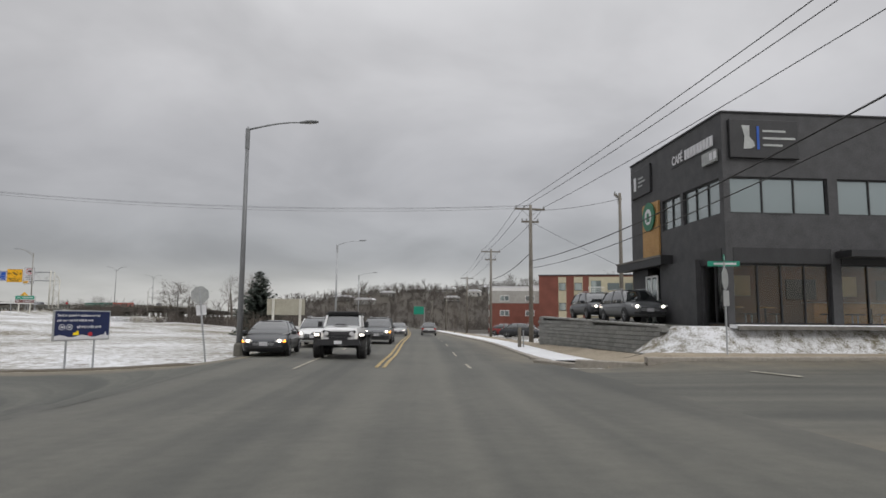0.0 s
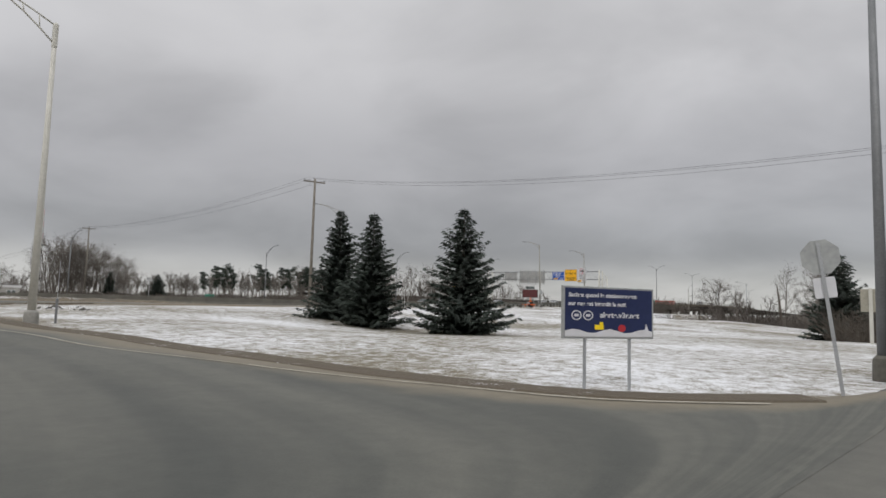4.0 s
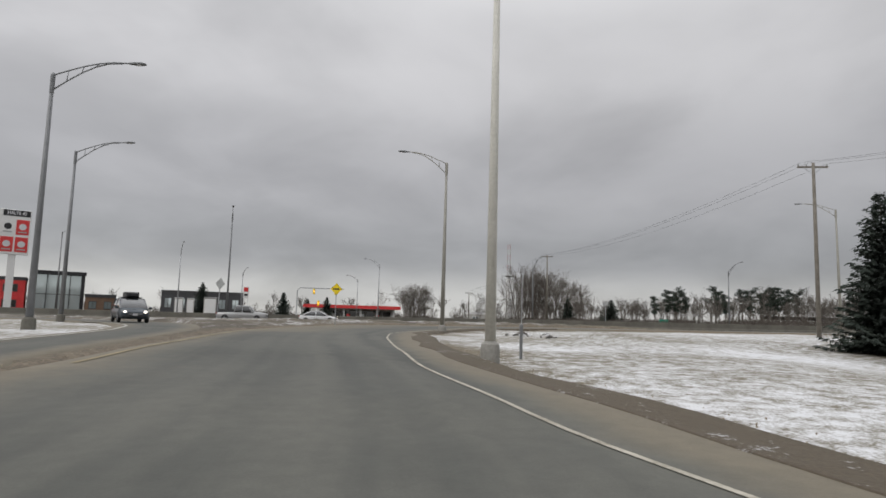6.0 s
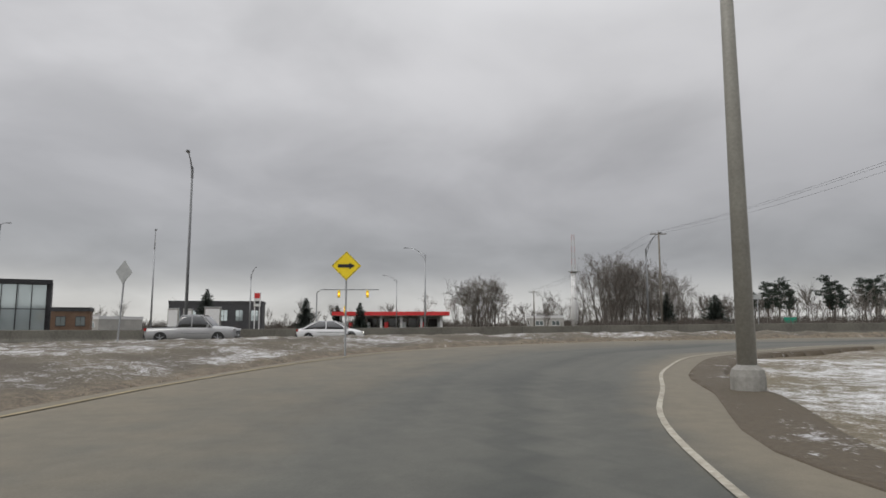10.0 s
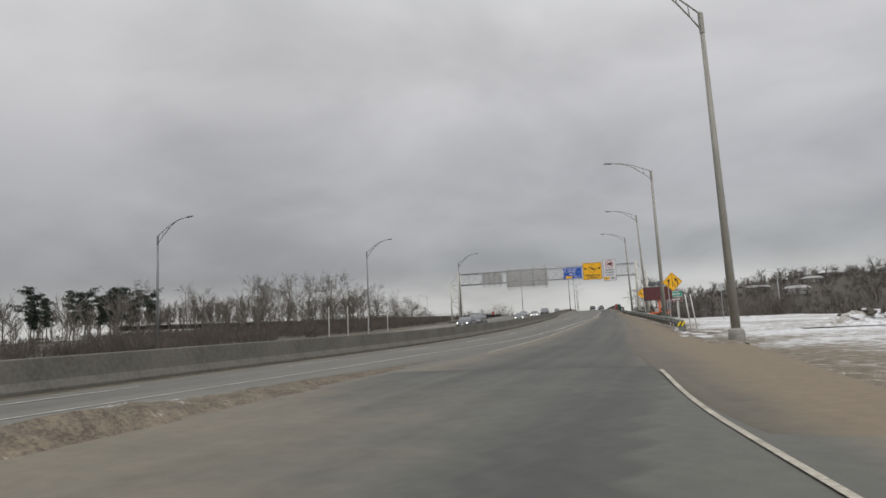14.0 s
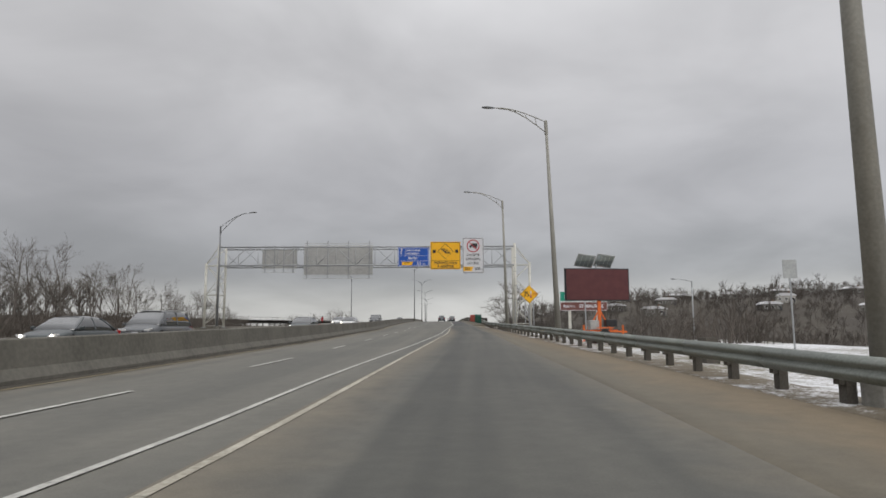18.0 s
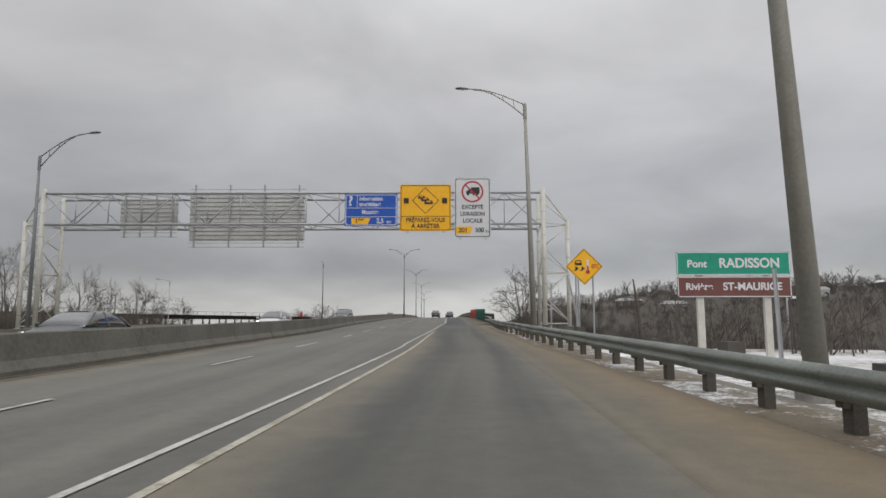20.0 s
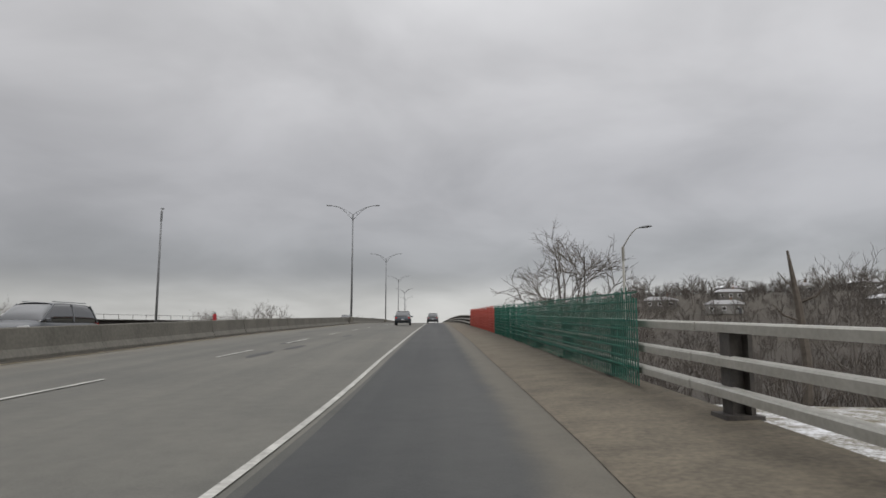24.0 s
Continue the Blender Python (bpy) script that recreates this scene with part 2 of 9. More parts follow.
SNOWGRASS = ground_material("snowy_grass", 0.445, 0.56, (0.085, 0.075, 0.048), (0.21, 0.18, 0.115), streak=2.4)
VERGE = ground_material("sandy_verge", 0.455, 0.62, (0.060, 0.050, 0.035), (0.20, 0.168, 0.118), broad=0.25, streak=2.6)
MUD_VERGE = ground_material("muddy_verge", 0.515, 0.60, (0.07, 0.056, 0.038), (0.20, 0.165, 0.115), broad=0.4, streak=2.2)
SNOW = material("snow", (0.58, 0.58, 0.59), (0.74, 0.745, 0.76), rough=0.8, size=1.2, fine=9, bump=0.5)
ROAD = road_material("worn_asphalt", (0.056, 0.056, 0.049), (0.108, 0.105, 0.088), (0.165, 0.146, 0.110), 0.8, 1.4)
RAMP = road_material("ramp_asphalt", (0.046, 0.048, 0.042), (0.094, 0.093, 0.078), (0.150, 0.130, 0.093), 0.62, 1.25)
HIGHWAY = road_material("highway_asphalt", (0.082, 0.080, 0.069), (0.128, 0.122, 0.102), (0.17, 0.148, 0.112), 0.9, 1.5)
SAND = material("road_sand", (0.20, 0.165, 0.115), (0.34, 0.29, 0.22), rough=0.95, size=0.6, fine=9, bump=0.5)
WHITE_LINE = material("white_road_paint", (0.27, 0.265, 0.24), (0.53, 0.52, 0.48), rough=0.7, size=1.5, fine=14)
OLD_LINE = material("worn_road_paint", (0.22, 0.20, 0.155), (0.46, 0.43, 0.36), rough=0.8, size=1.5, fine=14)
DUSTY_YELLOW = material("dusty_yellow_paint", (0.20, 0.165, 0.10), (0.33, 0.27, 0.16), rough=0.8, size=1.5, fine=14)
YELLOW_LINE = material("yellow_road_paint", (0.26, 0.19, 0.085), (0.44, 0.32, 0.13), rough=0.7, size=1.5, fine=14)
CONCRETE = material("weathered_concrete", (0.090, 0.085, 0.071), (0.148, 0.139, 0.118), rough=0.9, size=0.7, fine=8, bump=0.3)
PALE_CONCRETE = material("pale_concrete", (0.36, 0.35, 0.33), (0.50, 0.49, 0.46), rough=0.9, size=1.5, fine=12, bump=0.2)
FOOTING = material("lamp_footing", (0.20, 0.195, 0.175), (0.31, 0.30, 0.275), rough=0.9, size=2.5, fine=16, bump=0.3)
DARK_CONCRETE = material("stained_concrete", (0.10, 0.095, 0.085), (0.19, 0.18, 0.165), rough=0.9, size=0.5, fine=6)
KERB_SAND = material("sandy_bridge_kerb", (0.078, 0.066, 0.048), (0.155, 0.130, 0.094), rough=0.95, size=1.6, fine=14, bump=0.35)
KERB = material("kerb_concrete", (0.22, 0.20, 0.17), (0.33, 0.30, 0.26), rough=0.9, size=1.2, fine=10, bump=0.3)
BLOCK = material("retaining_block", (0.16, 0.16, 0.15), (0.24, 0.24, 0.225), rough=0.9, size=3, fine=20, spread=0.15)
STEEL = material("galvanised_steel", (0.30, 0.31, 0.32), (0.42, 0.43, 0.44), rough=0.5, metal=0.35, size=1.5, fine=25, bump=0.05)
DARK_STEEL = material("weathered_steel_pole", (0.15, 0.155, 0.16), (0.22, 0.225, 0.23), rough=0.55, metal=0.3, size=1.5, fine=25, bump=0.05)
RUST_STEEL = material("dark_weathered_steel", (0.045, 0.042, 0.04), (0.085, 0.075, 0.066), rough=0.7, metal=0.2, size=3, fine=25)
LAMP_STEEL = material("dusty_lamp_steel", (0.23, 0.222, 0.195), (0.32, 0.31, 0.272), rough=0.6, metal=0.15, size=1.0, fine=18, bump=0.05)
PALE_POLE = material("pale_grey_pole", (0.46, 0.45, 0.40), (0.58, 0.565, 0.51), rough=0.6, size=1.0, fine=12, bump=0.05)
RAIL_STEEL = material("guardrail_steel", (0.15, 0.165, 0.148), (0.25, 0.265, 0.242), rough=0.62, metal=0.3, size=1.2, fine=20, bump=0.06)
BRIDGE_RAIL = material("bridge_rail_aluminium", (0.34, 0.33, 0.29), (0.46, 0.45, 0.41), rough=0.6, metal=0.25, size=1.0, fine=15)
RAIL_POST = material("guardrail_post_wood", (0.060, 0.054, 0.045), (0.115, 0.104, 0.088), rough=0.95, size=3, fine=30, bump=0.3)
WOOD_POLE = material("utility_pole_wood", (0.13, 0.115, 0.095), (0.22, 0.20, 0.17), rough=0.9, size=3, fine=30, bump=0.3)
BLACK = material("black_rubber", (0.012, 0.012, 0.012), (0.03, 0.03, 0.03), rough=0.8, size=3, fine=30)
WIRE = material("cable_black", (0.02, 0.02, 0.02), (0.04, 0.04, 0.04), rough=0.6, bump=0)
BARK = material("bark", (0.075, 0.062, 0.05), (0.15, 0.128, 0.105), rough=0.95, size=2, fine=20)
TWIG = material("bare_twigs", (0.105, 0.092, 0.080), (0.175, 0.155, 0.136), rough=0.95, size=0.2, fine=3, bump=0)
BRUSH = material("bare_brush", (0.075, 0.064, 0.054), (0.135, 0.115, 0.097), rough=0.95, size=0.1, fine=1.5, bump=0)
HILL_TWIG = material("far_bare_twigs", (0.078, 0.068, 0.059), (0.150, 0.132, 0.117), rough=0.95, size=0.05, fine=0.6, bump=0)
HILL_BRUSH = material("far_bare_brush", (0.050, 0.042, 0.036), (0.100, 0.086, 0.074), rough=0.95, size=0.05, fine=0.6, bump=0)
TAR = material("tar_patch", (0.03, 0.03, 0.029), (0.06, 0.058, 0.053), rough=0.7, size=2, fine=20)
GRIT = material("dark_road_dirt", (0.045, 0.04, 0.032), (0.085, 0.073, 0.055), rough=0.95, size=1.2, fine=14, bump=0.3)
NEEDLES = material("spruce_needles", (0.018, 0.026, 0.020), (0.050, 0.064, 0.050), rough=0.8, size=0.8, fine=6, bump=0)
PINE = material("pine_needles", (0.022, 0.032, 0.024), (0.055, 0.074, 0.055), rough=0.8, size=0.5, fine=4, bump=0)
CLAD = material("charcoal_brick", (0.0390, 0.0390, 0.0416), (0.0715, 0.0715, 0.0754), rough=0.65, size=2, fine=18, bump=0.2)
CLAD_EDGE = material("charcoal_trim", (0.018, 0.018, 0.02), (0.03, 0.03, 0.032), rough=0.5, size=2, fine=18)
TIMBER = material("honey_timber", (0.36, 0.20, 0.07), (0.48, 0.29, 0.11), rough=0.6, size=2, fine=16)
WINDOW = glass("tinted_window", (0.30, 0.35, 0.35), 0.04, 0.5)
# pale base colour puts mirrored sky into the panes, besides what they reflect
SKY_TINTED_WINDOW = glass("sky_tinted_glass", (0.62, 0.70, 0.71), 0.05, 0.55)
SHOP_GLASS = glass("shop_window", (0.026, 0.023, 0.02), 0.08)
SHOP_GLASS.node_tree.nodes["Principled BSDF"].inputs["Coat Weight"].default_value = 0.5
SHOP_GLASS.node_tree.nodes["Principled BSDF"].inputs["Specular IOR Level"].default_value = 0.5
CLEAR_GLASS = bpy.data.materials.new("clear_shop_glass")
CLEAR_GLASS.use_nodes = True
cn, cl_ = CLEAR_GLASS.node_tree.nodes, CLEAR_GLASS.node_tree.links
cn.clear()
see, shine, blend, facing = cn.new("ShaderNodeBsdfTransparent"), cn.new("ShaderNodeBsdfGlossy"), cn.new("ShaderNodeMixShader"), cn.new("ShaderNodeFresnel")
see.inputs[0].default_value = (0.84, 0.86, 0.85, 1)
shine.inputs["Roughness"].default_value = 0.03
facing.inputs[0].default_value = 1.5
cl_.new(facing.outputs[0], blend.inputs[0])
cl_.new(see.outputs[0], blend.inputs[1])
cl_.new(shine.outputs[0], blend.inputs[2])
cl_.new(blend.outputs[0], cn.new("ShaderNodeOutputMaterial").inputs[0])
CAR_GLASS = glass("car_glass", (0.012, 0.014, 0.015))
WHITE = material("white_sheet", (0.70, 0.70, 0.69), (0.80, 0.80, 0.79), rough=0.5, size=2, fine=10, bump=0)
GREY_SIGN = material("bare_aluminium_sign", (0.30, 0.31, 0.31), (0.42, 0.43, 0.42), rough=0.5, metal=0.3, size=2, fine=10, bump=0)
SIGN_BACK = material("pale_sign_back", (0.42, 0.42, 0.41), (0.56, 0.56, 0.545), rough=0.55, metal=0.1, size=2, fine=10, bump=0)
SIGN_WHITE = material("reflective_white", (0.58, 0.58, 0.60), (0.66, 0.66, 0.68), rough=0.4, size=1, fine=6, bump=0)
SIGN_YELLOW = material("reflective_yellow", (0.80, 0.40, 0.006), (0.90, 0.48, 0.012), rough=0.4, size=1, fine=6, bump=0)
LIME = material("bright_yellow_sheet", (0.85, 0.62, 0.01), (0.92, 0.70, 0.02), rough=0.4, size=1, fine=6, bump=0)
SIGN_BLUE = material("reflective_blue", (0.006, 0.07, 0.36), (0.012, 0.09, 0.44), rough=0.4, size=1, fine=6, bump=0)
SIGN_GREEN = material("reflective_green", (0.005, 0.22, 0.14), (0.01, 0.28, 0.18), rough=0.4, size=1, fine=6, bump=0)
SIGN_BROWN = material("reflective_brown", (0.12, 0.042, 0.035), (0.16, 0.06, 0.05), rough=0.4, size=1, fine=6, bump=0)
NAVY = material("navy_print", (0.012, 0.02, 0.07), (0.02, 0.03, 0.095), rough=0.4, size=1, fine=6, bump=0)
INK = material("black_print", (0.012, 0.012, 0.014), (0.02, 0.02, 0.022), rough=0.5, bump=0)
RED = material("red_print", (0.36, 0.02, 0.03), (0.46, 0.03, 0.04), rough=0.45, size=1, fine=6, bump=0)
BRIGHT_RED = material("red_cladding", (0.55, 0.03, 0.03), (0.68, 0.05, 0.05), rough=0.5, size=1, fine=6, bump=0)
GREEN_PRINT = material("green_print", (0.01, 0.12, 0.06), (0.015, 0.16, 0.08), rough=0.45, bump=0)
ORANGE = material("orange_machine_paint", (0.62, 0.12, 0.02), (0.75, 0.17, 0.03), rough=0.5, size=2, fine=12)
LED_OFF = material("unlit_led_panel", (0.075, 0.018, 0.02), (0.11, 0.03, 0.03), rough=0.35, size=3, fine=60)
MESH_GREEN = material("green_safety_mesh", (0.016, 0.095, 0.066), (0.035, 0.165, 0.118), rough=0.7, size=1, fine=9, bump=0)
MESH_RED = material("red_safety_mesh", (0.38, 0.07, 0.05), (0.52, 0.12, 0.09), rough=0.7, size=1, fine=9, bump=0)
BRICK = material("red_brick_wall", (0.145, 0.052, 0.038), (0.225, 0.08, 0.058), rough=0.9, size=1, fine=12)
BROWN_WALL = material("brown_cladding", (0.13, 0.08, 0.05), (0.19, 0.12, 0.08), rough=0.8, size=1, fine=12)
TERRACOTTA = material("orange_brown_cladding", (0.26, 0.13, 0.075), (0.36, 0.19, 0.11), rough=0.8, size=1, fine=12)
CREAM = material("cream_wall", (0.42, 0.38, 0.27), (0.52, 0.47, 0.34), rough=0.85, size=1, fine=12)
BEIGE_SIGN = material("weathered_cream_board", (0.30, 0.285, 0.23), (0.42, 0.40, 0.33), rough=0.8, size=1, fine=12)
ROOF_DARK = material("dark_shingle", (0.05, 0.05, 0.052), (0.09, 0.09, 0.092), rough=0.9, size=1, fine=12)
HOUSE_WALL = material("house_siding", (0.30, 0.29, 0.27), (0.44, 0.43, 0.40), rough=0.8, size=0.5, fine=5, spread=0.35)
WARM_LAMP = glow("unseen_warm_lamp", (1.0, 0.72, 0.45), 9.0)
HOUSE_DARK = material("dark_house_siding", (0.10, 0.095, 0.085), (0.17, 0.16, 0.145), rough=0.85, size=0.5, fine=5)
LAMP_ON = glow("headlamp_light", (1.0, 0.93, 0.80), 5.0)
AMBER_ON = glow("amber_signal_light", (1.0, 0.35, 0.03), 4.0)
FAINT_RED = material("faded_red_lattice", (0.42, 0.27, 0.26), (0.50, 0.33, 0.31), rough=0.7, bump=0)
RED_LAMP = material("tail_lamp_red", (0.30, 0.01, 0.01), (0.42, 0.02, 0.02), rough=0.25, bump=0)
CLEAR_LAMP = material("lamp_lens", (0.5, 0.5, 0.5), (0.62, 0.62, 0.62), rough=0.15, bump=0)


def paint(name, c, metal=0.3):
    m = material(name, tuple(q * 0.85 for q in c), c, rough=0.32, metal=metal, size=1.2, fine=8, bump=0)
    m.node_tree.nodes["Principled BSDF"].inputs["Coat Weight"].default_value = 0.35
    return m


PAINT_BLACK, PAINT_WHITE = paint("dark_car_paint", (0.022, 0.024, 0.028)), paint("white_car_paint", (0.68, 0.68, 0.68), 0.0)
PAINT_GREY, PAINT_SILVER = paint("grey_car_paint", (0.10, 0.105, 0.11)), paint("silver_car_paint", (0.36, 0.36, 0.36))
PAINT_BLUE = paint("slate_blue_car_paint", (0.035, 0.048, 0.06))
PAINT_SLATE = paint("slate_car_paint", (0.05, 0.06, 0.062))
PAINT_RED = paint("dark_red_car_paint", (0.20, 0.02, 0.02))

from mathutils import Quaternion

# ---- mesh helpers ----
class Geo:
    def __init__(self):
        self.v, self.f = [], []

    def add(self, verts, faces, m=None):
        k = len(self.v)
        self.v += [tuple(m @ Vector(p)) for p in verts] if m is not None else [tuple(p) for p in verts]
        self.f += [tuple(i + k for i in q) for q in faces]
        return self

    def box(self, c, s, m=None, top=1.0, top_y=None):
        """A box by centre and size; top narrows its upper face."""
        ty = top if top_y is None else top_y
        x, y, z = (q / 2 for q in s)
        pts = [(c[0] + a * x * (top if k > 0 else 1), c[1] + b * y * (ty if k > 0 else 1), c[2] + k * z) for k in (-1, 1) for a, b in ((-1, -1), (1, -1), (1, 1), (-1, 1))]
        return self.add(pts, [(3, 2, 1, 0), (4, 5, 6, 7), (0, 1, 5, 4), (1, 2, 6, 5), (2, 3, 7, 6), (3, 0, 4, 7)], m)

    def slab(self, c, s, bev=0.02, m=None):
        """A box with chamfered edges all round its front and back (y) faces."""
        x, y, z = (q / 2 for q in s)
        pts, fs = [], []
        for yy, ins in ((-y, bev), (-y + bev, 0), (y - bev, 0), (y, bev)):
            pts += [(c[0] + a * (x - ins), c[1] + yy, c[2] + b * (z - ins)) for a, b in ((-1, -1), (1, -1), (1, 1), (-1, 1))]
        for r in range(3):
            for i in range(4):
                j = (i + 1) % 4
                fs.append((r * 4 + i, r * 4 + j, r * 4 + 4 + j, r * 4 + 4 + i))
        fs += [(3, 2, 1, 0), (12, 13, 14, 15)]
        return self.add(pts, fs, m)

    def tube(self, pts, radii, seg=8, cap=True, m=None):
        pts = [Vector(p) for p in pts]
        if isinstance(radii, (int, float)):
            radii = [radii] * len(pts)
        rings, vs, fs = len(pts), [], []
        side = None
        for i, p in enumerate(pts):
            d = (pts[min(i + 1, rings - 1)] - pts[max(i - 1, 0)]).normalized()
            if side is None:
                side = d.orthogonal().normalized()
            side = (side - d * side.dot(d))
            side = side.normalized() if side.length > 1e-6 else d.orthogonal().normalized()
            up_ = d.cross(side)
            for k in range(seg):
                a = 2 * math.pi * k / seg
                vs.append(p + (side * math.cos(a) + up_ * math.sin(a)) * radii[i])
        for i in range(rings - 1):
            for k in range(seg):
                j = (k + 1) % seg
                fs.append((i * seg + k, i * seg + j, (i + 1) * seg + j, (i + 1) * seg + k))
        if cap:
            fs.append(tuple(range(seg - 1, -1, -1)))
            fs.append(tuple(range((rings - 1) * seg, rings * seg)))
        return self.add(vs, fs, m)

    def prism(self, poly, y0, y1, m=None):
        """A polygon in x, z pushed from y0 to y1."""
        k = len(poly)
        vs = [(x, y0, z) for x, z in poly] + [(x, y1, z) for x, z in poly]
        fs = [tuple(range(k)), tuple(range(2 * k - 1, k - 1, -1))]
        fs += [(i, i + k, (i + 1) % k + k, (i + 1) % k) for i in range(k)]
        return self.add(vs, fs, m)

    def stand(self, poly, z0, z1, m=None):
        """A polygon in x, y raised from z0 to z1."""
        k = len(poly)
        vs = [(x, y, z0) for x, y in poly] + [(x, y, z1) for x, y in poly]
        fs = [tuple(range(k - 1, -1, -1)), tuple(range(k, 2 * k))]
        fs += [(i, (i + 1) % k, (i + 1) % k + k, i + k) for i in range(k)]
        return self.add(vs, fs, m)

    def lathe(self, prof, seg=12, m=None):
        """Rings of radius and height about z."""
        vs, fs, r = [], [], len(prof)
        for q, z in prof:
            vs += [(q * math.cos(2 * math.pi * k / seg), q * math.sin(2 * math.pi * k / seg), z) for k in range(seg)]
        for i in range(r - 1):
            for k in range(seg):
                j = (k + 1) % seg
                fs.append((i * seg + k, i * seg + j, (i + 1) * seg + j, (i + 1) * seg + k))
        fs += [tuple(range(seg - 1, -1, -1)), tuple(range((r - 1) * seg, r * seg))]
        return self.add(vs, fs, m)


def mesh_of(name, geo, mat, smooth=False):
    me = bpy.data.meshes.new(name)
    me.from_pydata(geo.v, [], geo.f)
    me.materials.append(mat)
    if smooth:
        me.polygons.foreach_set("use_smooth", [True] * len(me.polygons))
    me.update()
    return me


def part(name, geo, mat, parent=None, label="", smooth=False, m=None):
    ob = new(name, mesh_of(name, geo, mat, smooth))
    if parent:
        ob.parent = parent
    if m is not None:
        ob.matrix_local = m
    return tagged(ob, label)


def share(name, me, parent, m, label=""):
    ob = new(name, me)
    ob.parent = parent
    ob.matrix_local = m
    return tagged(ob, label)


def thing(name, m, label, category, group="", kind=""):
    ob = new(name)
    ob.empty_display_size = 0.3
    ob.matrix_world = m
    return tagged(ob, label, category, group, kind)


def setting(name, geo, mat, label, category, smooth=False):
    return tagged(part(name, geo, mat, smooth=smooth), label, category, kind="structure")


def lettering(text, size, mat, parent, x, y, z, align="CENTER", name="lettering", squeeze=1.0):
    """Words in the built-in font, upright, read from the -y side."""
    cu = bpy.data.curves.new(name, "FONT")
    cu.body, cu.size, cu.align_x, cu.align_y = text, size, align, "CENTER"
    cu.extrude = 0.003
    cu.offset = size * 0.026
    tmp = bpy.data.objects.new(name, cu)
    me = bpy.data.meshes.new_from_object(tmp)
    bpy.data.objects.remove(tmp)
    bpy.data.curves.remove(cu)
    me.name = name
    me.materials.clear()
    me.materials.append(mat)
    ob = new(name, me)
    ob.parent = parent
    ob.matrix_local = pose(x, y, z, 90) @ Matrix.Diagonal((squeeze, 1, 1, 1))
    return ob


def spline(pts, step=1.5):
    """A smooth line through the points, evenly stepped."""
    p = [Vector(q) for q in pts]
    p = [2 * p[0] - p[1]] + p + [2 * p[-1] - p[-2]]
    out = []
    for i in range(1, len(p) - 2):
        a, b, c, d = p[i - 1:i + 3]
        n = max(1, int((c - b).length / step))
        for k in range(n):
            t = k / n
            out.append(0.5 * (2 * b + (c - a) * t + (2 * a - 5 * b + 4 * c - d) * t * t + (3 * b - a - 3 * c + d) * t ** 3))
    return out + [p[-2]]


def smooth(a, b, x):
    t = min(1.0, max(0.0, (x - a) / (b - a)))
    return t * t * (3 - 2 * t)


def interp(x, xs, ys):
    return float(np.interp(x, xs, ys))


def rounded(w, h, r, n=4):
    """A rounded rectangle in x, z about the origin."""
    out = []
    for cx, cz, a0 in ((w / 2 - r, h / 2 - r, 0), (-w / 2 + r, h / 2 - r, 90), (-w / 2 + r, -h / 2 + r, 180), (w / 2 - r, -h / 2 + r, 270)):
        out += [(cx + r * math.cos(radians(a0 + 90 * k / n)), cz + r * math.sin(radians(a0 + 90 * k / n))) for k in range(n + 1)]
    return out


def moved(poly, dx, dz, s=1.0, a=0.0):
    c, q = math.cos(radians(a)), math.sin(radians(a))
    return [(dx + s * (x * c - z * q), dz + s * (x * q + z * c)) for x, z in poly]


def disc(r, n=20):
    return [(r * math.cos(2 * math.pi * k / n), r * math.sin(2 * math.pi * k / n)) for k in range(n)]

# ---- lie of the land ----
HY = [-400, 0, 20, 47, 77, 99, 138, 163, 188, 230, 280, 330, 400, 520, 900]
HZ = [0.0, 0.15, 0.3, 0.55, 0.7, 1.06, 1.84, 2.36, 2.98, 4.0, 5.0, 5.5, 5.6, 5.0, 3.0]
BAR_Y = [-400, 50, 69, 81, 94, 106, 130, 155, 169, 181, 197, 226, 275, 337, 450, 900]
BAR_X = [-99.0, -99.2, -99.6, -100.3, -101.0, -102.4, -105.6, -109.6, -111.8, -114.2, -117.0, -122.0, -129.6, -139.4, -158.0, -240.0]


def barrier_x(y):
    return interp(y, BAR_Y, BAR_X)


def deck(y):
    """Height of the highway."""
    return interp(y, HY, HZ)


RAMP_TOP = [(0.0, 0.0, 0.00), (-0.4, 4.1, -0.10), (-2.1, 6.9, -0.21), (-4.9, 10.5, -0.34), (-7.1, 12.2, -0.41), (-13.0, 14.2, -0.40), (-20.1, 14.5, -0.30),
            (-28.3, 14.2, -0.12), (-37.3, 13.9, 0.04), (-46.7, 14.1, 0.09), (-56.6, 15.0, 0.11), (-66.3, 18.2, 0.17), (-74.7, 24.9, 0.33), (-80.6, 34.3, 0.45),
            (-84.4, 45.2, 0.55), (-86.8, 57.2, 0.62)]


def ground_z(x, y):
    z = wide_land(x, y)
    if -104 < x < 12 and -12 < y < 76:
        ws = zs = 0.0
        near = 1e9
        for px, py, pz in RAMP_TOP:
            d2 = (px - x) ** 2 + (py - y) ** 2
            near = min(near, d2)
            w = 1 / (d2 + 6) ** 2
            ws += w
            zs += w * pz
        k = smooth(17, 7, math.sqrt(near))
        z += (zs / ws - 0.05 - z) * k
    return z


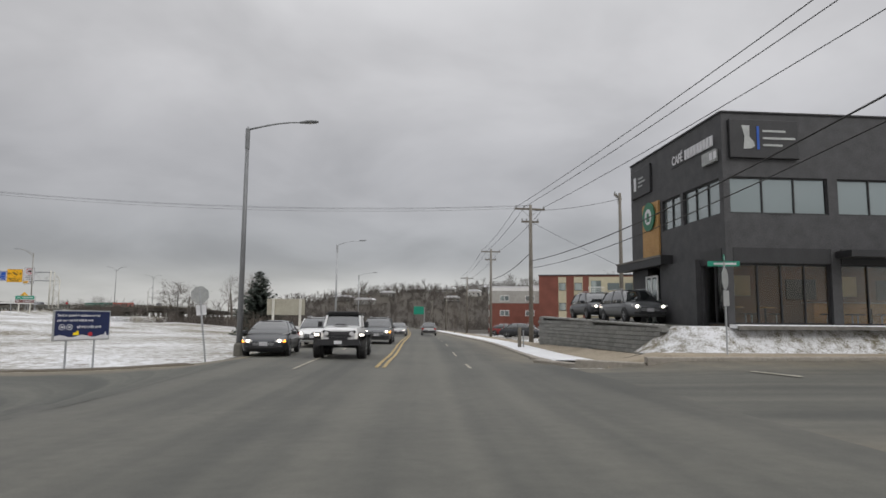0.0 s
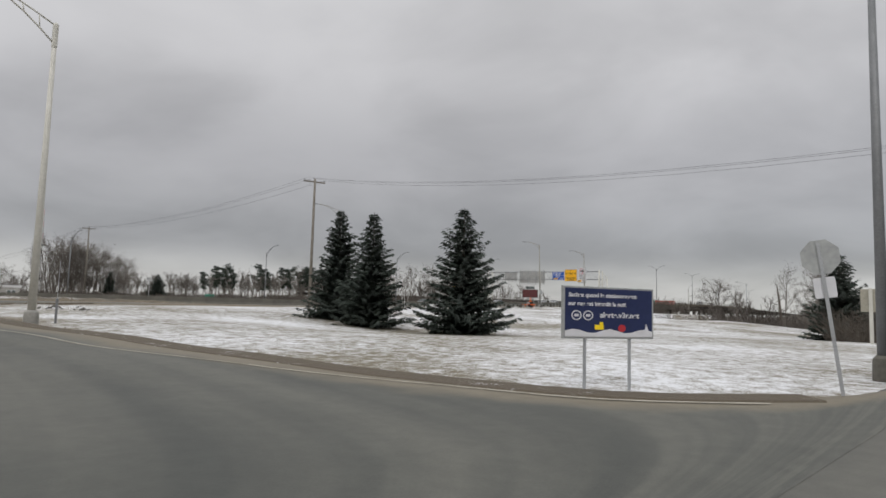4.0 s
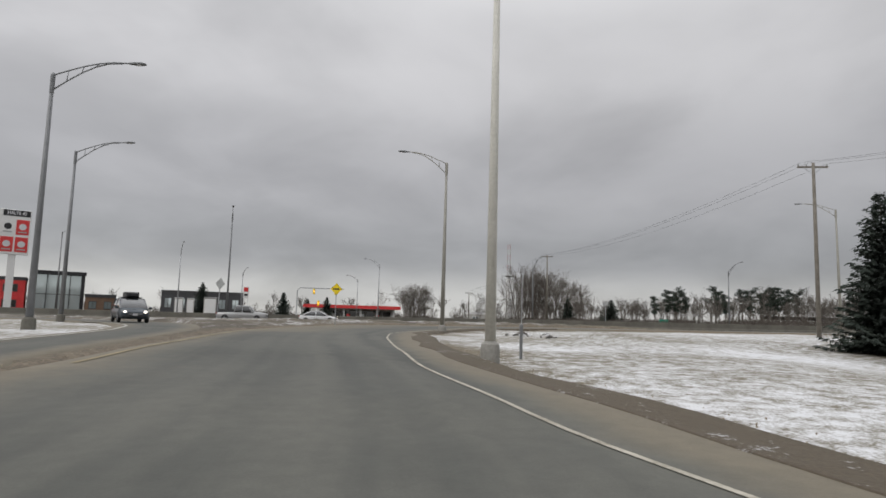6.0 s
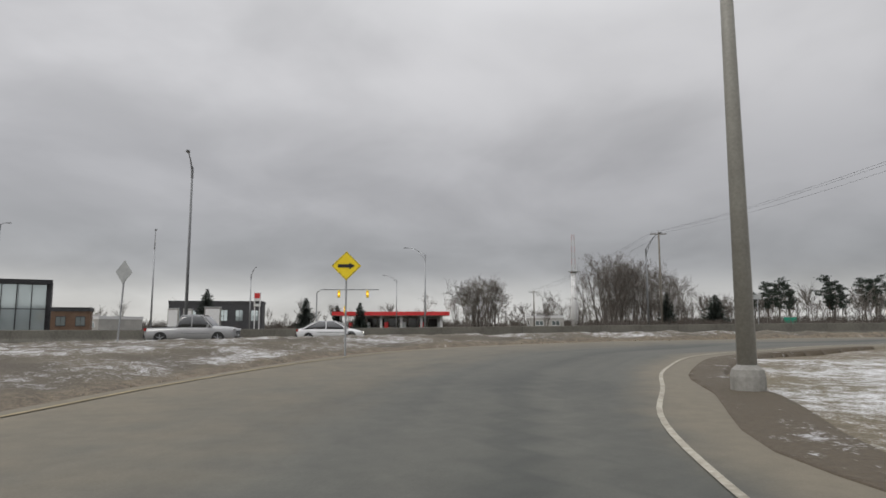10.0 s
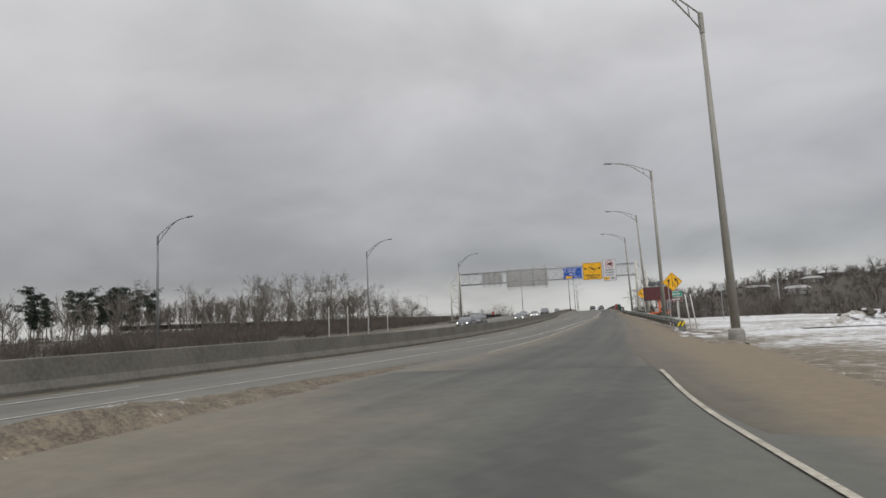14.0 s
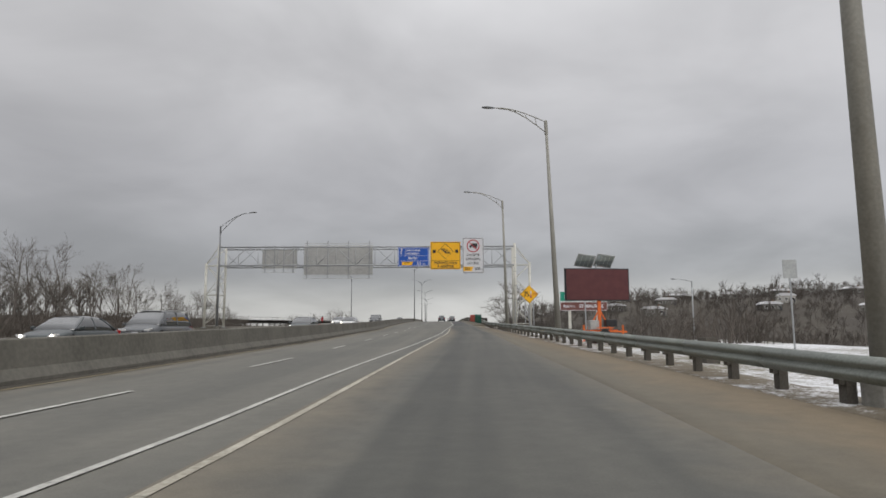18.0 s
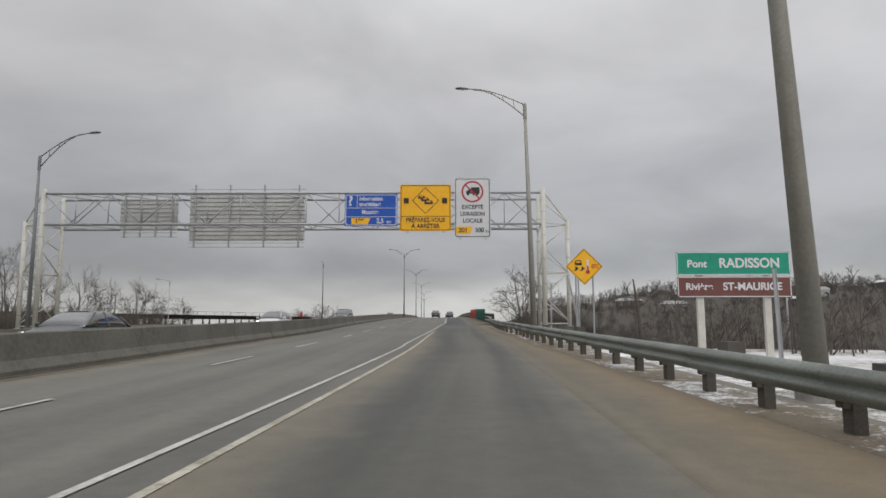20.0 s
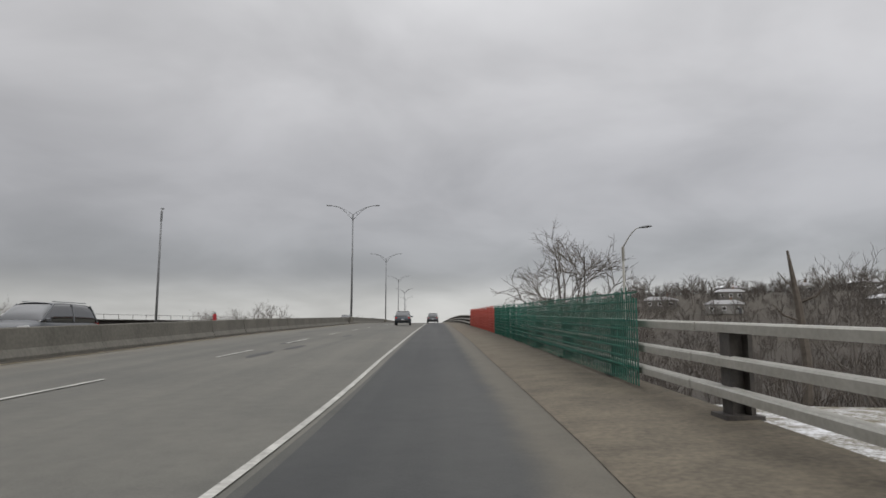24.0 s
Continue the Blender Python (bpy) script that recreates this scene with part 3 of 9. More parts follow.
def wide_land(x, y):
    low = -0.3 + 0.3 * smooth(14, 0, math.hypot(x, y) * 0.8) - 0.011 * min(max(0, y - 25), 330)
    low += 0.3 * smooth(-60, -30, -abs(x + 48)) * smooth(60, 20, abs(y - 20)) * 0.9
    low -= 0.22 * math.exp(-((y - 27) / 11) ** 2) * smooth(9, 5, x) * smooth(-40, -14, x)
    high = deck(y)
    edge = interp(y, [-200, 40, 100, 150, 190], [-62, -58, -46, -80, -96.5])
    w = smooth(edge + 34, edge - 6, x) if y < 120 else smooth(edge + interp(y, [160, 185], [16, 10]), edge, x)
    z = low + (high - low) * w
    z -= 0.75 * math.exp(-((x + 38) ** 2 + (y - 43) ** 2) / 160)
    fall = smooth(198, 219, y)
    z = z + (min(low, -5.0) - z) * fall
    z += 0.25 * smooth(7.0, 9.0, x) * smooth(19.5, 23.5, y) * smooth(70, 50, y)
    beyond = (x + 84) * 0.53 + (y - 111) * 0.85
    z -= 2.2 * smooth(0, 16, beyond) * smooth(22, 32, x - barrier_x(y)) * smooth(193, 150, y) * smooth(-35, -55, x)
    out = x - barrier_x(y) - 14.5
    shelf = 1.05 + (deck(y) - 1.05) * smooth(9, 2, out)
    z += (shelf - z) * smooth(-63, -68, x) * smooth(94, 104, y) * smooth(190, 177, y)
    z += 9 * math.exp(-((x - 105) / 60) ** 2 - ((y - 620) / 80) ** 2)
    hill = smooth(300, 540, y + 0.15 * max(0, x)) * smooth(-200, -20, x)
    z += 27 * hill + 14 * smooth(300, 700, x) * smooth(0, 400, y)
    return z


def edges_grid(lo, hi, a, b, step):
    """Grid lines, dense from a to b and widening outwards."""
    core = list(np.arange(a, b + 0.01, step))
    out, s, q = [], step, b
    while q < hi:
        s *= 1.16
        q += s
        out.append(q)
    left, s, q = [], step, a
    while q > lo:
        s *= 1.16
        q -= s
        left.append(q)
    return left[::-1] + core + out


gx, gy = edges_grid(-3000, 3000, -150, 40, 2.5), edges_grid(-3000, 3500, -30, 225, 2.5)
land = Geo()
for yy in gy:
    for xx in gx:
        zz = ground_z(xx, yy) + 0.10 * noise.noise((xx * 0.25, yy * 0.25, 0)) - (0.18 if barrier_x(yy) - 17.5 < xx < barrier_x(yy) + (6 if yy < 110 else 12.5) else 0)
        land.v.append((xx, yy, zz - 0.08))
nx_ = len(gx)
land.f = [(j * nx_ + i, j * nx_ + i + 1, (j + 1) * nx_ + i + 1, (j + 1) * nx_ + i) for j in range(len(gy) - 1) for i in range(nx_ - 1)]
ground = setting("ground", land, SNOWGRASS, "dead grass under a thin patchy cover of snow", "ground", smooth=True)


def woods_edge(y):
    """Western limit of the woods east of the motorway."""
    return max(interp(y, [100, 120, 150, 175, 190, 240, 330, 700], [-52, -61, -63, -68, -80, -90, -108, -125]), barrier_x(y) + interp(y, [174, 190], [44, 19]))


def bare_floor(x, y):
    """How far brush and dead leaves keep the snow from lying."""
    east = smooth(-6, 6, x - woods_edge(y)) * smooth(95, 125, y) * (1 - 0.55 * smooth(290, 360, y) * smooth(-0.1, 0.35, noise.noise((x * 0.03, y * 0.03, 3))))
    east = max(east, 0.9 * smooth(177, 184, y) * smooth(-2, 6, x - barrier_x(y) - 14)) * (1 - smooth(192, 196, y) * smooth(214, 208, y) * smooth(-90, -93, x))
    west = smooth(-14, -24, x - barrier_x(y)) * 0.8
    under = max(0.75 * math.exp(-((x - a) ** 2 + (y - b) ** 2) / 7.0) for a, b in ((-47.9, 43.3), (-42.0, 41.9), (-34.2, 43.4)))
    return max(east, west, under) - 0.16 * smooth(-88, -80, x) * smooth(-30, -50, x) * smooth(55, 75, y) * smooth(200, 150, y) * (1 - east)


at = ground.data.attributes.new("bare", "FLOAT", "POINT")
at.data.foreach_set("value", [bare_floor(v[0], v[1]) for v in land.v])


def edge_sand(x, y):
    """Road sand thrown on the verge."""
    d = 99.0
    if -90 < x < 0 and 10 < y < 112:
        d = min(math.hypot(x - a, y - b) for a, b in SAND_EDGE)
    if 26 < y < 64 and x < -70:
        return smooth(5.0, 0.8, d + 2.6 * noise.noise((x * 0.4, y * 0.4, 4)))
    return smooth(2.0, 0.2, d) if y < 64 else smooth(2.8, 0.4, d + 1.6 * noise.noise((x * 0.5, y * 0.22, 4)))


SAND_EDGE = [(v.x, v.y) for v in spline([(-7.9, 22.4, 0), (-10.2, 20.2, 0), (-14, 19.3, 0), (-21.8, 18.4, 0), (-28.9, 17.45, 0), (-36, 16.95, 0), (-44, 17.3, 0), (-51, 17.9, 0), (-57.4, 18.7, 0), (-62, 20.2, 0),
                                         (-67.3, 22.4, 0), (-70.6, 24.6, 0), (-73.4, 27.4, 0), (-75.1, 30.4, 0), (-76.4, 33.8, 0), (-78.2, 39, 0), (-79.6, 45, 0), (-80.5, 52, 0), (-81, 60, 0), (-82.2, 72, 0), (-84, 86, 0), (-86.2, 101, 0)], 2.0)]
at = ground.data.attributes.new("sandy", "FLOAT", "POINT")
at.data.foreach_set("value", [edge_sand(v[0], v[1]) for v in land.v])


def ribbon(name, left, right, lift, mat, label, category="road", n=None, across=8, height=None, edge_of=None):
    """A road surface between two smooth edge lines; 'edge' grows towards both sides."""
    height = height or ground_z
    L, R = spline([(*p, 0) for p in left], 1.0), spline([(*p, 0) for p in right], 1.0)
    n = n or max(len(L), len(R))
    pick = lambda S, t: S[min(len(S) - 1, int(round(t * (len(S) - 1))))]
    vs, fs, ed, lat, run, gone, last = [], [], [], [], [], 0.0, None
    for i in range(n):
        a, b = pick(L, i / (n - 1)), pick(R, i / (n - 1))
        gone += (b - last).length if last else 0.0
        last = b
        for k in range(-1, across + 2):                     # the outermost points run down into the ground
            out = k < 0 or k > across
            k = min(max(k, 0), across)
            q = a.lerp(b, k / across)
            h = height(q.x, q.y) + lift
            if out:
                q = q + (a - b).normalized() * (0.25 if k == 0 else -0.25)
                h -= 0.3
            vs.append((q.x, q.y, h))
            ed.append(edge_of(k / across, q) if edge_of else abs(2 * k / across - 1))
            lat.append((a - b).length * k / across)
            run.append(gone)
    w = across + 3
    for i in range(n - 1):
        for k in range(across + 2):
            fs.append((i * w + k, i * w + k + 1, (i + 1) * w + k + 1, (i + 1) * w + k))
    g = Geo().add(vs, fs)
    ob = setting(name, g, mat, label, category, smooth=True)
    for key, vals in (("edge", ed), ("lat", lat), ("run", run)):
        ob.data.attributes.new(key, "FLOAT", "POINT").data.foreach_set("value", vals)
    return ob


def stripe(name, pts, width, mat, label, lift, height=None, dash=None, start_y=None):
    """A painted line along a smooth course, whole or in dashes (length, period)."""
    height = height or ground_z
    c = spline([(*p, 0) for p in pts], 0.75)
    g, run = Geo(), 0.0
    if start_y is not None:
        run = 50 * dash[1] - sum((q - p).length for p, q in zip(c, c[1:]) if q.y < start_y)
    for i in range(len(c) - 1):
        a, b = c[i], c[i + 1]
        run += (b - a).length
        if dash and run % dash[1] > dash[0]:
            continue
        d = (b - a).normalized()
        s = Vector((-d.y, d.x, 0)) * width / 2
        e = d * 0.02
        pts4 = [a - s - e, a + s - e, b + s + e, b - s + e]
        g.add([(q.x, q.y, height(q.x, q.y) + lift) for q in pts4], [(3, 2, 1, 0)])
    return setting(name, g, mat, label, "road marking")


def offset_line(ys, dx, source=barrier_x):
    return [(source(y) + dx(y) if callable(dx) else source(y) + dx, y) for y in ys]


def road_z(x, y):
    """Height of the paved highway: deck height, also over the valley."""
    return deck(y) - 0.05


# ---- roads ----
RAMP_R = [(-6.5, 34), (-7.0, 26), (-7.9, 22.4), (-10.2, 20.2), (-14, 19.3), (-21.8, 18.4), (-28.9, 17.45), (-36, 16.95), (-44, 17.3), (-51, 17.9),
          (-57.4, 18.7), (-62, 20.2), (-67.3, 22.4), (-70.6, 24.6), (-73.4, 27.4), (-75.1, 30.4), (-76.4, 33.8), (-78.2, 39), (-79.6, 45), (-80.5, 52), (-81, 60),
          (-82.2, 72), (-83.6, 83), (-85.4, 96), (-87.9, 112)]
RAMP_L = [(-6.5, -6), (-7.4, 2), (-10, 5.5), (-16, 7.2), (-22, 7.8), (-28.6, 8.1), (-37.8, 8.05), (-47, 7.85), (-54, 7.95), (-61, 8.8),
          (-67, 10), (-72, 11.2), (-77, 13.6), (-81.5, 17), (-85, 21.5), (-87.6, 27), (-89.2, 34), (-89.9, 42), (-90.6, 52), (-91.4, 62),
          (-92.6, 75), (-93.6, 86), (-95, 98), (-97, 112)]
ribbon("road", [(-7.3, -120), (-7.3, 0), (-7.3, 40), (-7.6, 90), (-9.5, 160), (-14, 330)],
       [(5.2, -120), (5.2, 0), (5.0, 28), (4.6, 45), (3.6, 90), (1.5, 160), (-3, 330)], 0.03, ROAD, "worn grey street, dusted with salt", n=300, across=10,
       edge_of=lambda u, q: abs(2 * u - 1) * (1 - 0.9 * smooth(2, 7, q.y) * smooth(26, 20, q.y)) if u > 0.5 else abs(2 * u - 1) * (1 - 0.9 * smooth(-14, -8, q.y) * smooth(38, 28, q.y)))
ribbon("side_street", [(4, 22.0), (12, 22.4), (40, 24), (120, 30)], [(4, 6), (12, 6), (40, 7), (120, 12)], 0.015, ROAD, "worn grey side street", n=80)
ribbon("ramp", RAMP_L, RAMP_R, 0.045, RAMP, "curved grey ramp with sand along its edges", n=330, across=14,
       edge_of=lambda u, q: max(smooth(0.74, 0.96, u) * 1.1, interp(u, [0, 0.12, 0.42, 0.6], [1.0, 0.8, 0.62, 0.15] if q.x < -52 else [1.0, 0.55, 0.2, 0.1]) * (1 - 0.95 * smooth(44, 64, q.y)) * (1 - 0.75 * smooth(-26, -16, q.x)) * (1 - smooth(-14, -9, q.x))),
       height=lambda x, y: ground_z(x, y) - 0.012 * smooth(-13, -8.5, x) + (deck(y) - 0.069 - ground_z(x, y)) * smooth(38, 60, y))
ribbon("exit_ramp", [(-13, 3.2), (-20, 3.4), (-30, 3.6), (-42, 3.2), (-50, 2.2), (-58, -0.2), (-65, -5), (-72, -13), (-79, -26), (-85, -42), (-89, -65), (-91, -120)],
       [(-13, 8.2), (-20, 7.9), (-30, 7.2), (-42, 6.65), (-51, 5.9), (-60, 4.4), (-68, 1.2), (-76, -6), (-84, -20), (-90, -38), (-94, -64), (-96, -120)],
       0.035, RAMP, "grey exit ramp", n=160, across=8)
ys = list(range(-300, 930, 15))
ribbon("highway", offset_line(ys, 0.2), offset_line(ys, lambda y: interp(y, [-400, 47, 77, 100, 125, 150, 185, 192, 900], [7.2, 8.6, 10.5, 13, 15.5, 15.2, 15.6, 15.6, 15.6])),
       0.03, HIGHWAY, "pale grey motorway lanes", n=900, across=10, height=road_z)
ribbon("opposite_highway", offset_line(ys, -17.5), offset_line(ys, -0.2), 0.03, HIGHWAY, "pale grey motorway lanes of the other direction", n=500, across=10, height=road_z)

SHOULDER = road_material("sandy_shoulder", (0.078, 0.069, 0.051), (0.128, 0.110, 0.078), (0.158, 0.122, 0.076), 0.42, 0.95)
LANE = road_material("joining_lane", (0.044, 0.044, 0.039), (0.090, 0.087, 0.074), (0.145, 0.126, 0.093), 0.62, 1.25)
ribbon("joining_lane", [(-90.6, 56), (-91.3, 68), (-92.6, 82), (-94.6, 100), (-97.2, 125), (-99.6, 147), (-101.9, 162), (-103.7, 176), (-106.3, 197), (-110.7, 225), (-118.5, 275)],
       [(-82.4, 56), (-84.6, 68), (-86.9, 84), (-89.0, 101), (-92.2, 124), (-95.2, 146), (-97.6, 162), (-99.7, 176), (-102.9, 197), (-107.5, 225), (-115.7, 275)],
       0.029, LANE, "dark joining lane, sandy at both sides", n=240, across=12, height=lambda x, y: deck(y) - 0.045, edge_of=lambda u, q: (abs(2 * u - 1) ** 1.25) * 0.95 * (1 - 0.75 * smooth(150, 190, q.y) if u < 0.5 else 1.0))
ribbon("sandy_shoulder", [(-78.7, 40.2), (-80.6, 43.2), (-82.3, 47.4), (-83.5, 53), (-84.7, 60), (-86.4, 71), (-88.0, 86), (-89.6, 101), (-92.8, 124), (-95.8, 146), (-98.2, 162), (-100.3, 176), (-103.3, 197), (-107.9, 225), (-116.1, 275)],
       [(-78.5, 40), (-79.3, 43.5), (-80.0, 47.6), (-80.5, 53), (-81.0, 60), (-82.2, 72), (-84.0, 86), (-86.2, 101), (-89.8, 124), (-93.4, 146), (-96.1, 162), (-98.9, 176), (-101.65, 197), (-106.0, 225), (-113.95, 275)],
       0.034, SHOULDER, "wide sand-covered road shoulder", n=240, across=10, height=lambda x, y: (deck(y) if y < 84 or y > 180 else min(ground_z(x, y), deck(y))) - 0.045, edge_of=lambda u, q: 0.05 + 1.1 * u)

ribbon("muddy_verge", [(-82.6, 66), (-83.3, 72), (-85.1, 86), (-87.2, 101), (-90.7, 124), (-94.2, 146), (-96.8, 162), (-99.4, 176)],
       [(-81.4, 66), (-82.0, 72), (-83.8, 86), (-86.0, 101), (-89.6, 124), (-93.2, 146), (-95.9, 162), (-98.7, 176)],
       0.042, MUD_VERGE, "muddy strip with old snow below the guardrail", "verge", n=160, across=4, height=lambda x, y: (deck(y) if y < 84 else min(ground_z(x, y), deck(y))) - 0.045)

BRIDGE_LANE = road_material("bridge_asphalt", (0.030, 0.031, 0.031), (0.056, 0.056, 0.053), (0.10, 0.09, 0.07), 0.85, 1.5)
ribbon("bridge_lane", [(-104.75, 186), (-105.95, 195.4), (-107.85, 207.5), (-110.05, 221.7), (-118.35, 275), (-128.15, 337)], [(-101.9, 186), (-103.15, 195.4), (-105.0, 207.5), (-107.2, 221.7), (-115.5, 275), (-125.3, 337)],
       0.037, BRIDGE_LANE, "newer dark asphalt of the bridge's outer lane", n=160, across=8, height=lambda x, y: deck(y) - 0.045, edge_of=lambda u, q: 1.45 * smooth(0.5, 1.0, u))
WET_DIRT = ground_material("wet_dirt", 0.565, 0.66, (0.040, 0.031, 0.021), (0.125, 0.098, 0.064), broad=0.5, streak=2.8)
wet_in = [(p.x, p.y) for p in spline([(x, y, 0) for x, y in RAMP_R[2:17]], 2.2)]
wet_out, wet_mid = [], []
for k, (x, y) in enumerate(wet_in):
    a, b = wet_in[max(0, k - 1)], wet_in[min(len(wet_in) - 1, k + 1)]
    d = Vector((b[0] - a[0], b[1] - a[1], 0)).normalized()
    o = 0.42 + 0.38 * noise.noise((x * 0.22, y * 0.22, 6)) 
    i = (0.50 + 0.35 * noise.noise((x * 0.3, y * 0.3, 8))) * (1 - 0.8 * smooth(23, 28, y))
    wet_out.append((x + d.y * max(0.12, o), y - d.x * max(0.12, o)))
    wet_mid.append((x - d.y * max(0.1, i), y + d.x * max(0.1, i)))
ribbon("wet_dirt_strip", wet_mid, wet_out, 0.062, WET_DIRT, "dark strip of wet dirt between the ramp's sand and the snow", "verge", n=260, across=6)

# ---- markings ----
stripe("edge_line", [(-8.1, 21.1), (-10.1, 19.45), (-12.4, 18.8), (-15.2, 18.0), (-18.1, 17.3), (-21.7, 16.65), (-25.9, 15.95), (-30.4, 15.6), (-36, 15.45), (-41, 15.55), (-45, 15.65), (-49, 15.95), (-53.8, 16.4), (-57, 17.05), (-60.0, 17.95),
                     (-63, 19.3), (-67.5, 21.3), (-71.3, 23.8), (-74.4, 26.9), (-75.9, 29.3), (-77.3, 32.2), (-79.4, 36.3), (-80.7, 39.8), (-82.3, 46.5), (-83.0, 50), (-83.7, 54.5)],
       0.085, OLD_LINE, "worn beige-white edge line", 0.055)
stripe("yellow_edge_line", [(-30, 8.5), (-40, 8.4), (-47, 8.25), (-54, 8.3), (-60.5, 9.15), (-67, 10.4), (-72, 11.8), (-77, 14.3), (-81.0, 17.6), (-84.1, 21.9),
                            (-86.6, 27.2), (-88.4, 34)], 0.11, DUSTY_YELLOW, "dusty yellow edge line", 0.06)
stripe("accel_line", [(-91.1, 65), (-91.6, 70.5), (-92.2, 77), (-92.7, 83.3), (-93.25, 87.5), (-94.2, 97.5), (-95.4, 108.5), (-97.2, 125), (-99.4, 145), (-101.6, 161), (-102.55, 168)],
       0.11, OLD_LINE, "worn beige lane line", 0.041, height=lambda x, y: road_z(x, y))
stripe("solid_line", [(-94.6, -60), (-94.5, 20), (-94.2, 47), (-94.0, 60), (-94.0, 72), (-94.1, 82.7), (-94.55, 88.8), (-95.05, 97), (-96.1, 106.5), (-97.8, 125), (-99.9, 145), (-100.7, 150.7), (-102.0, 161), (-102.55, 165.5),
                      (-103.7, 175), (-104.7, 183), (-106.2, 195.4), (-108.1, 207.5), (-110.3, 221.7), (-118.6, 275), (-128.4, 337), (-147.4, 450)], 0.10, WHITE_LINE, "solid white lane line", 0.043, height=road_z)
stripe("dashed_line", [(-96.9, -60), (-97.0, 20), (-97.0, 60), (-97.2, 85.3), (-97.9, 93.4), (-99.3, 110.5), (-101.5, 127), (-104.4, 147), (-105.7, 156.5), (-107.5, 167), (-108.9, 177), (-110.3, 187), (-111.6, 197),
                       (-113.2, 208), (-114.9, 219), (-123.4, 275), (-133, 337), (-152, 450)], 0.12, WHITE_LINE, "dashed white lane line", 0.048, height=road_z, dash=(3.4, 9.9), start_y=148.2)
stripe("median_line", offset_line(range(-60, 460, 10), lambda y: interp(y, [-400, 100, 150, 900], [0.8, 0.8, 0.9, 0.95])), 0.09, DUSTY_YELLOW, "dusty yellow median line", 0.048, height=road_z)
stripe("opposite_dashed_line", offset_line(range(-60, 460, 10), -6.5), 0.13, WHITE_LINE, "dashed white lane line", 0.048, height=road_z, dash=(3.0, 9.2))
stripe("opposite_edge_line", offset_line(range(-60, 460, 10), -13.5), 0.15, WHITE_LINE, "white edge line", 0.048, height=road_z)
for dx in (-0.12, 0.12):
    stripe("centre_line", [(-1.3 + dx, 21), (-1.3 + dx, 40), (-1.7 + dx, 90), (-3.5 + dx, 160), (-8 + dx, 320)], 0.12, YELLOW_LINE, "double yellow centre line", 0.05)
stripe("lane_line", [(-3.95, 20.5), (-4.0, 60), (-4.4, 90)], 0.09, OLD_LINE, "faded white lane line", 0.05, dash=(10.0, 13.0))
stripe("lane_line", [(1.6, 21), (1.5, 60), (1.2, 90)], 0.09, OLD_LINE, "faded white dashed line", 0.05, dash=(3.0, 9.0))
stripe("stop_line", [(9.95, 19.4), (10.45, 17.7)], 0.22, OLD_LINE, "faded white stop line", 0.05)
stripe("exit_edge_line", [(-30, 4.0), (-42, 3.7), (-50, 2.7), (-57.6, 0.5), (-64.3, -4.4)], 0.14, WHITE_LINE, "white edge line of the exit ramp", 0.05)

stripe("barrier_dirt", offset_line(range(-80, 470, 10), 0.47), 0.42, GRIT, "strip of dark dirt along the foot of the barrier", 0.044, height=road_z)


def patch(x, y, w, d, turn, lift, mat=TAR, label="dark tar patch on the road", seed=0):
    """An uneven repair patch lying on the road."""
    rnd = random.Random(seed)
    g, n = Geo(), 14
    c, s_ = math.cos(radians(turn)), math.sin(radians(turn))
    ring = []
    for k in range(n):
        a = 2 * math.pi * k / n
        r = rnd.uniform(0.75, 1.15)
        px, py = w * r * math.cos(a), d * r * math.sin(a)
        ring.append((x + px * c - py * s_, y + px * s_ + py * c))
    g.add([(qx, qy, lift(qx, qy)) for qx, qy in ring], [tuple(range(n))])
    setting("road_patch", g, mat, label, "road patch")


ramp_top = lambda x, y: ground_z(x, y) + 0.05
patch(-81.4, 27.4, 0.75, 0.16, 60, ramp_top, seed=1)
patch(-80.2, 26.7, 0.6, 0.12, 60, ramp_top, seed=2)
patch(-84.0, 30.5, 0.3, 0.2, 20, ramp_top, seed=3)
for k, (dx, y) in enumerate(((6.6, 208), (6.9, 212), (5.8, 216), (7.4, 224), (3.4, 231))):
    patch(barrier_x(y) + dx, y, 0.22, 1.7, 9, lambda x, y: deck(y) - 0.014, label="cracked dark seam in the motorway lane", seed=10 + k)

for k, (x, y, w, d, a) in enumerate(((-84.5, 84.0, 0.28, 2.1, 3), (-84.0, 79.5, 0.34, 1.5, 5), (-83.2, 77.2, 0.42, 1.2, 14), (-83.9, 75.0, 0.22, 1.3, 4), (-82.9, 73.2, 0.4, 1.5, 8), (-84.7, 88.5, 0.22, 2.4, 4), (-85.3, 94.0, 0.25, 2.6, 5), (-82.6, 79.8, 0.5, 1.4, 20), (-82.2, 70.6, 0.35, 1.6, 6))):
    patch(x, y, w, d, a, lambda x, y: ground_z(x, y) + 0.006, SNOWGRASS, "thin streak of old snow on the sandy shoulder", 30 + k)

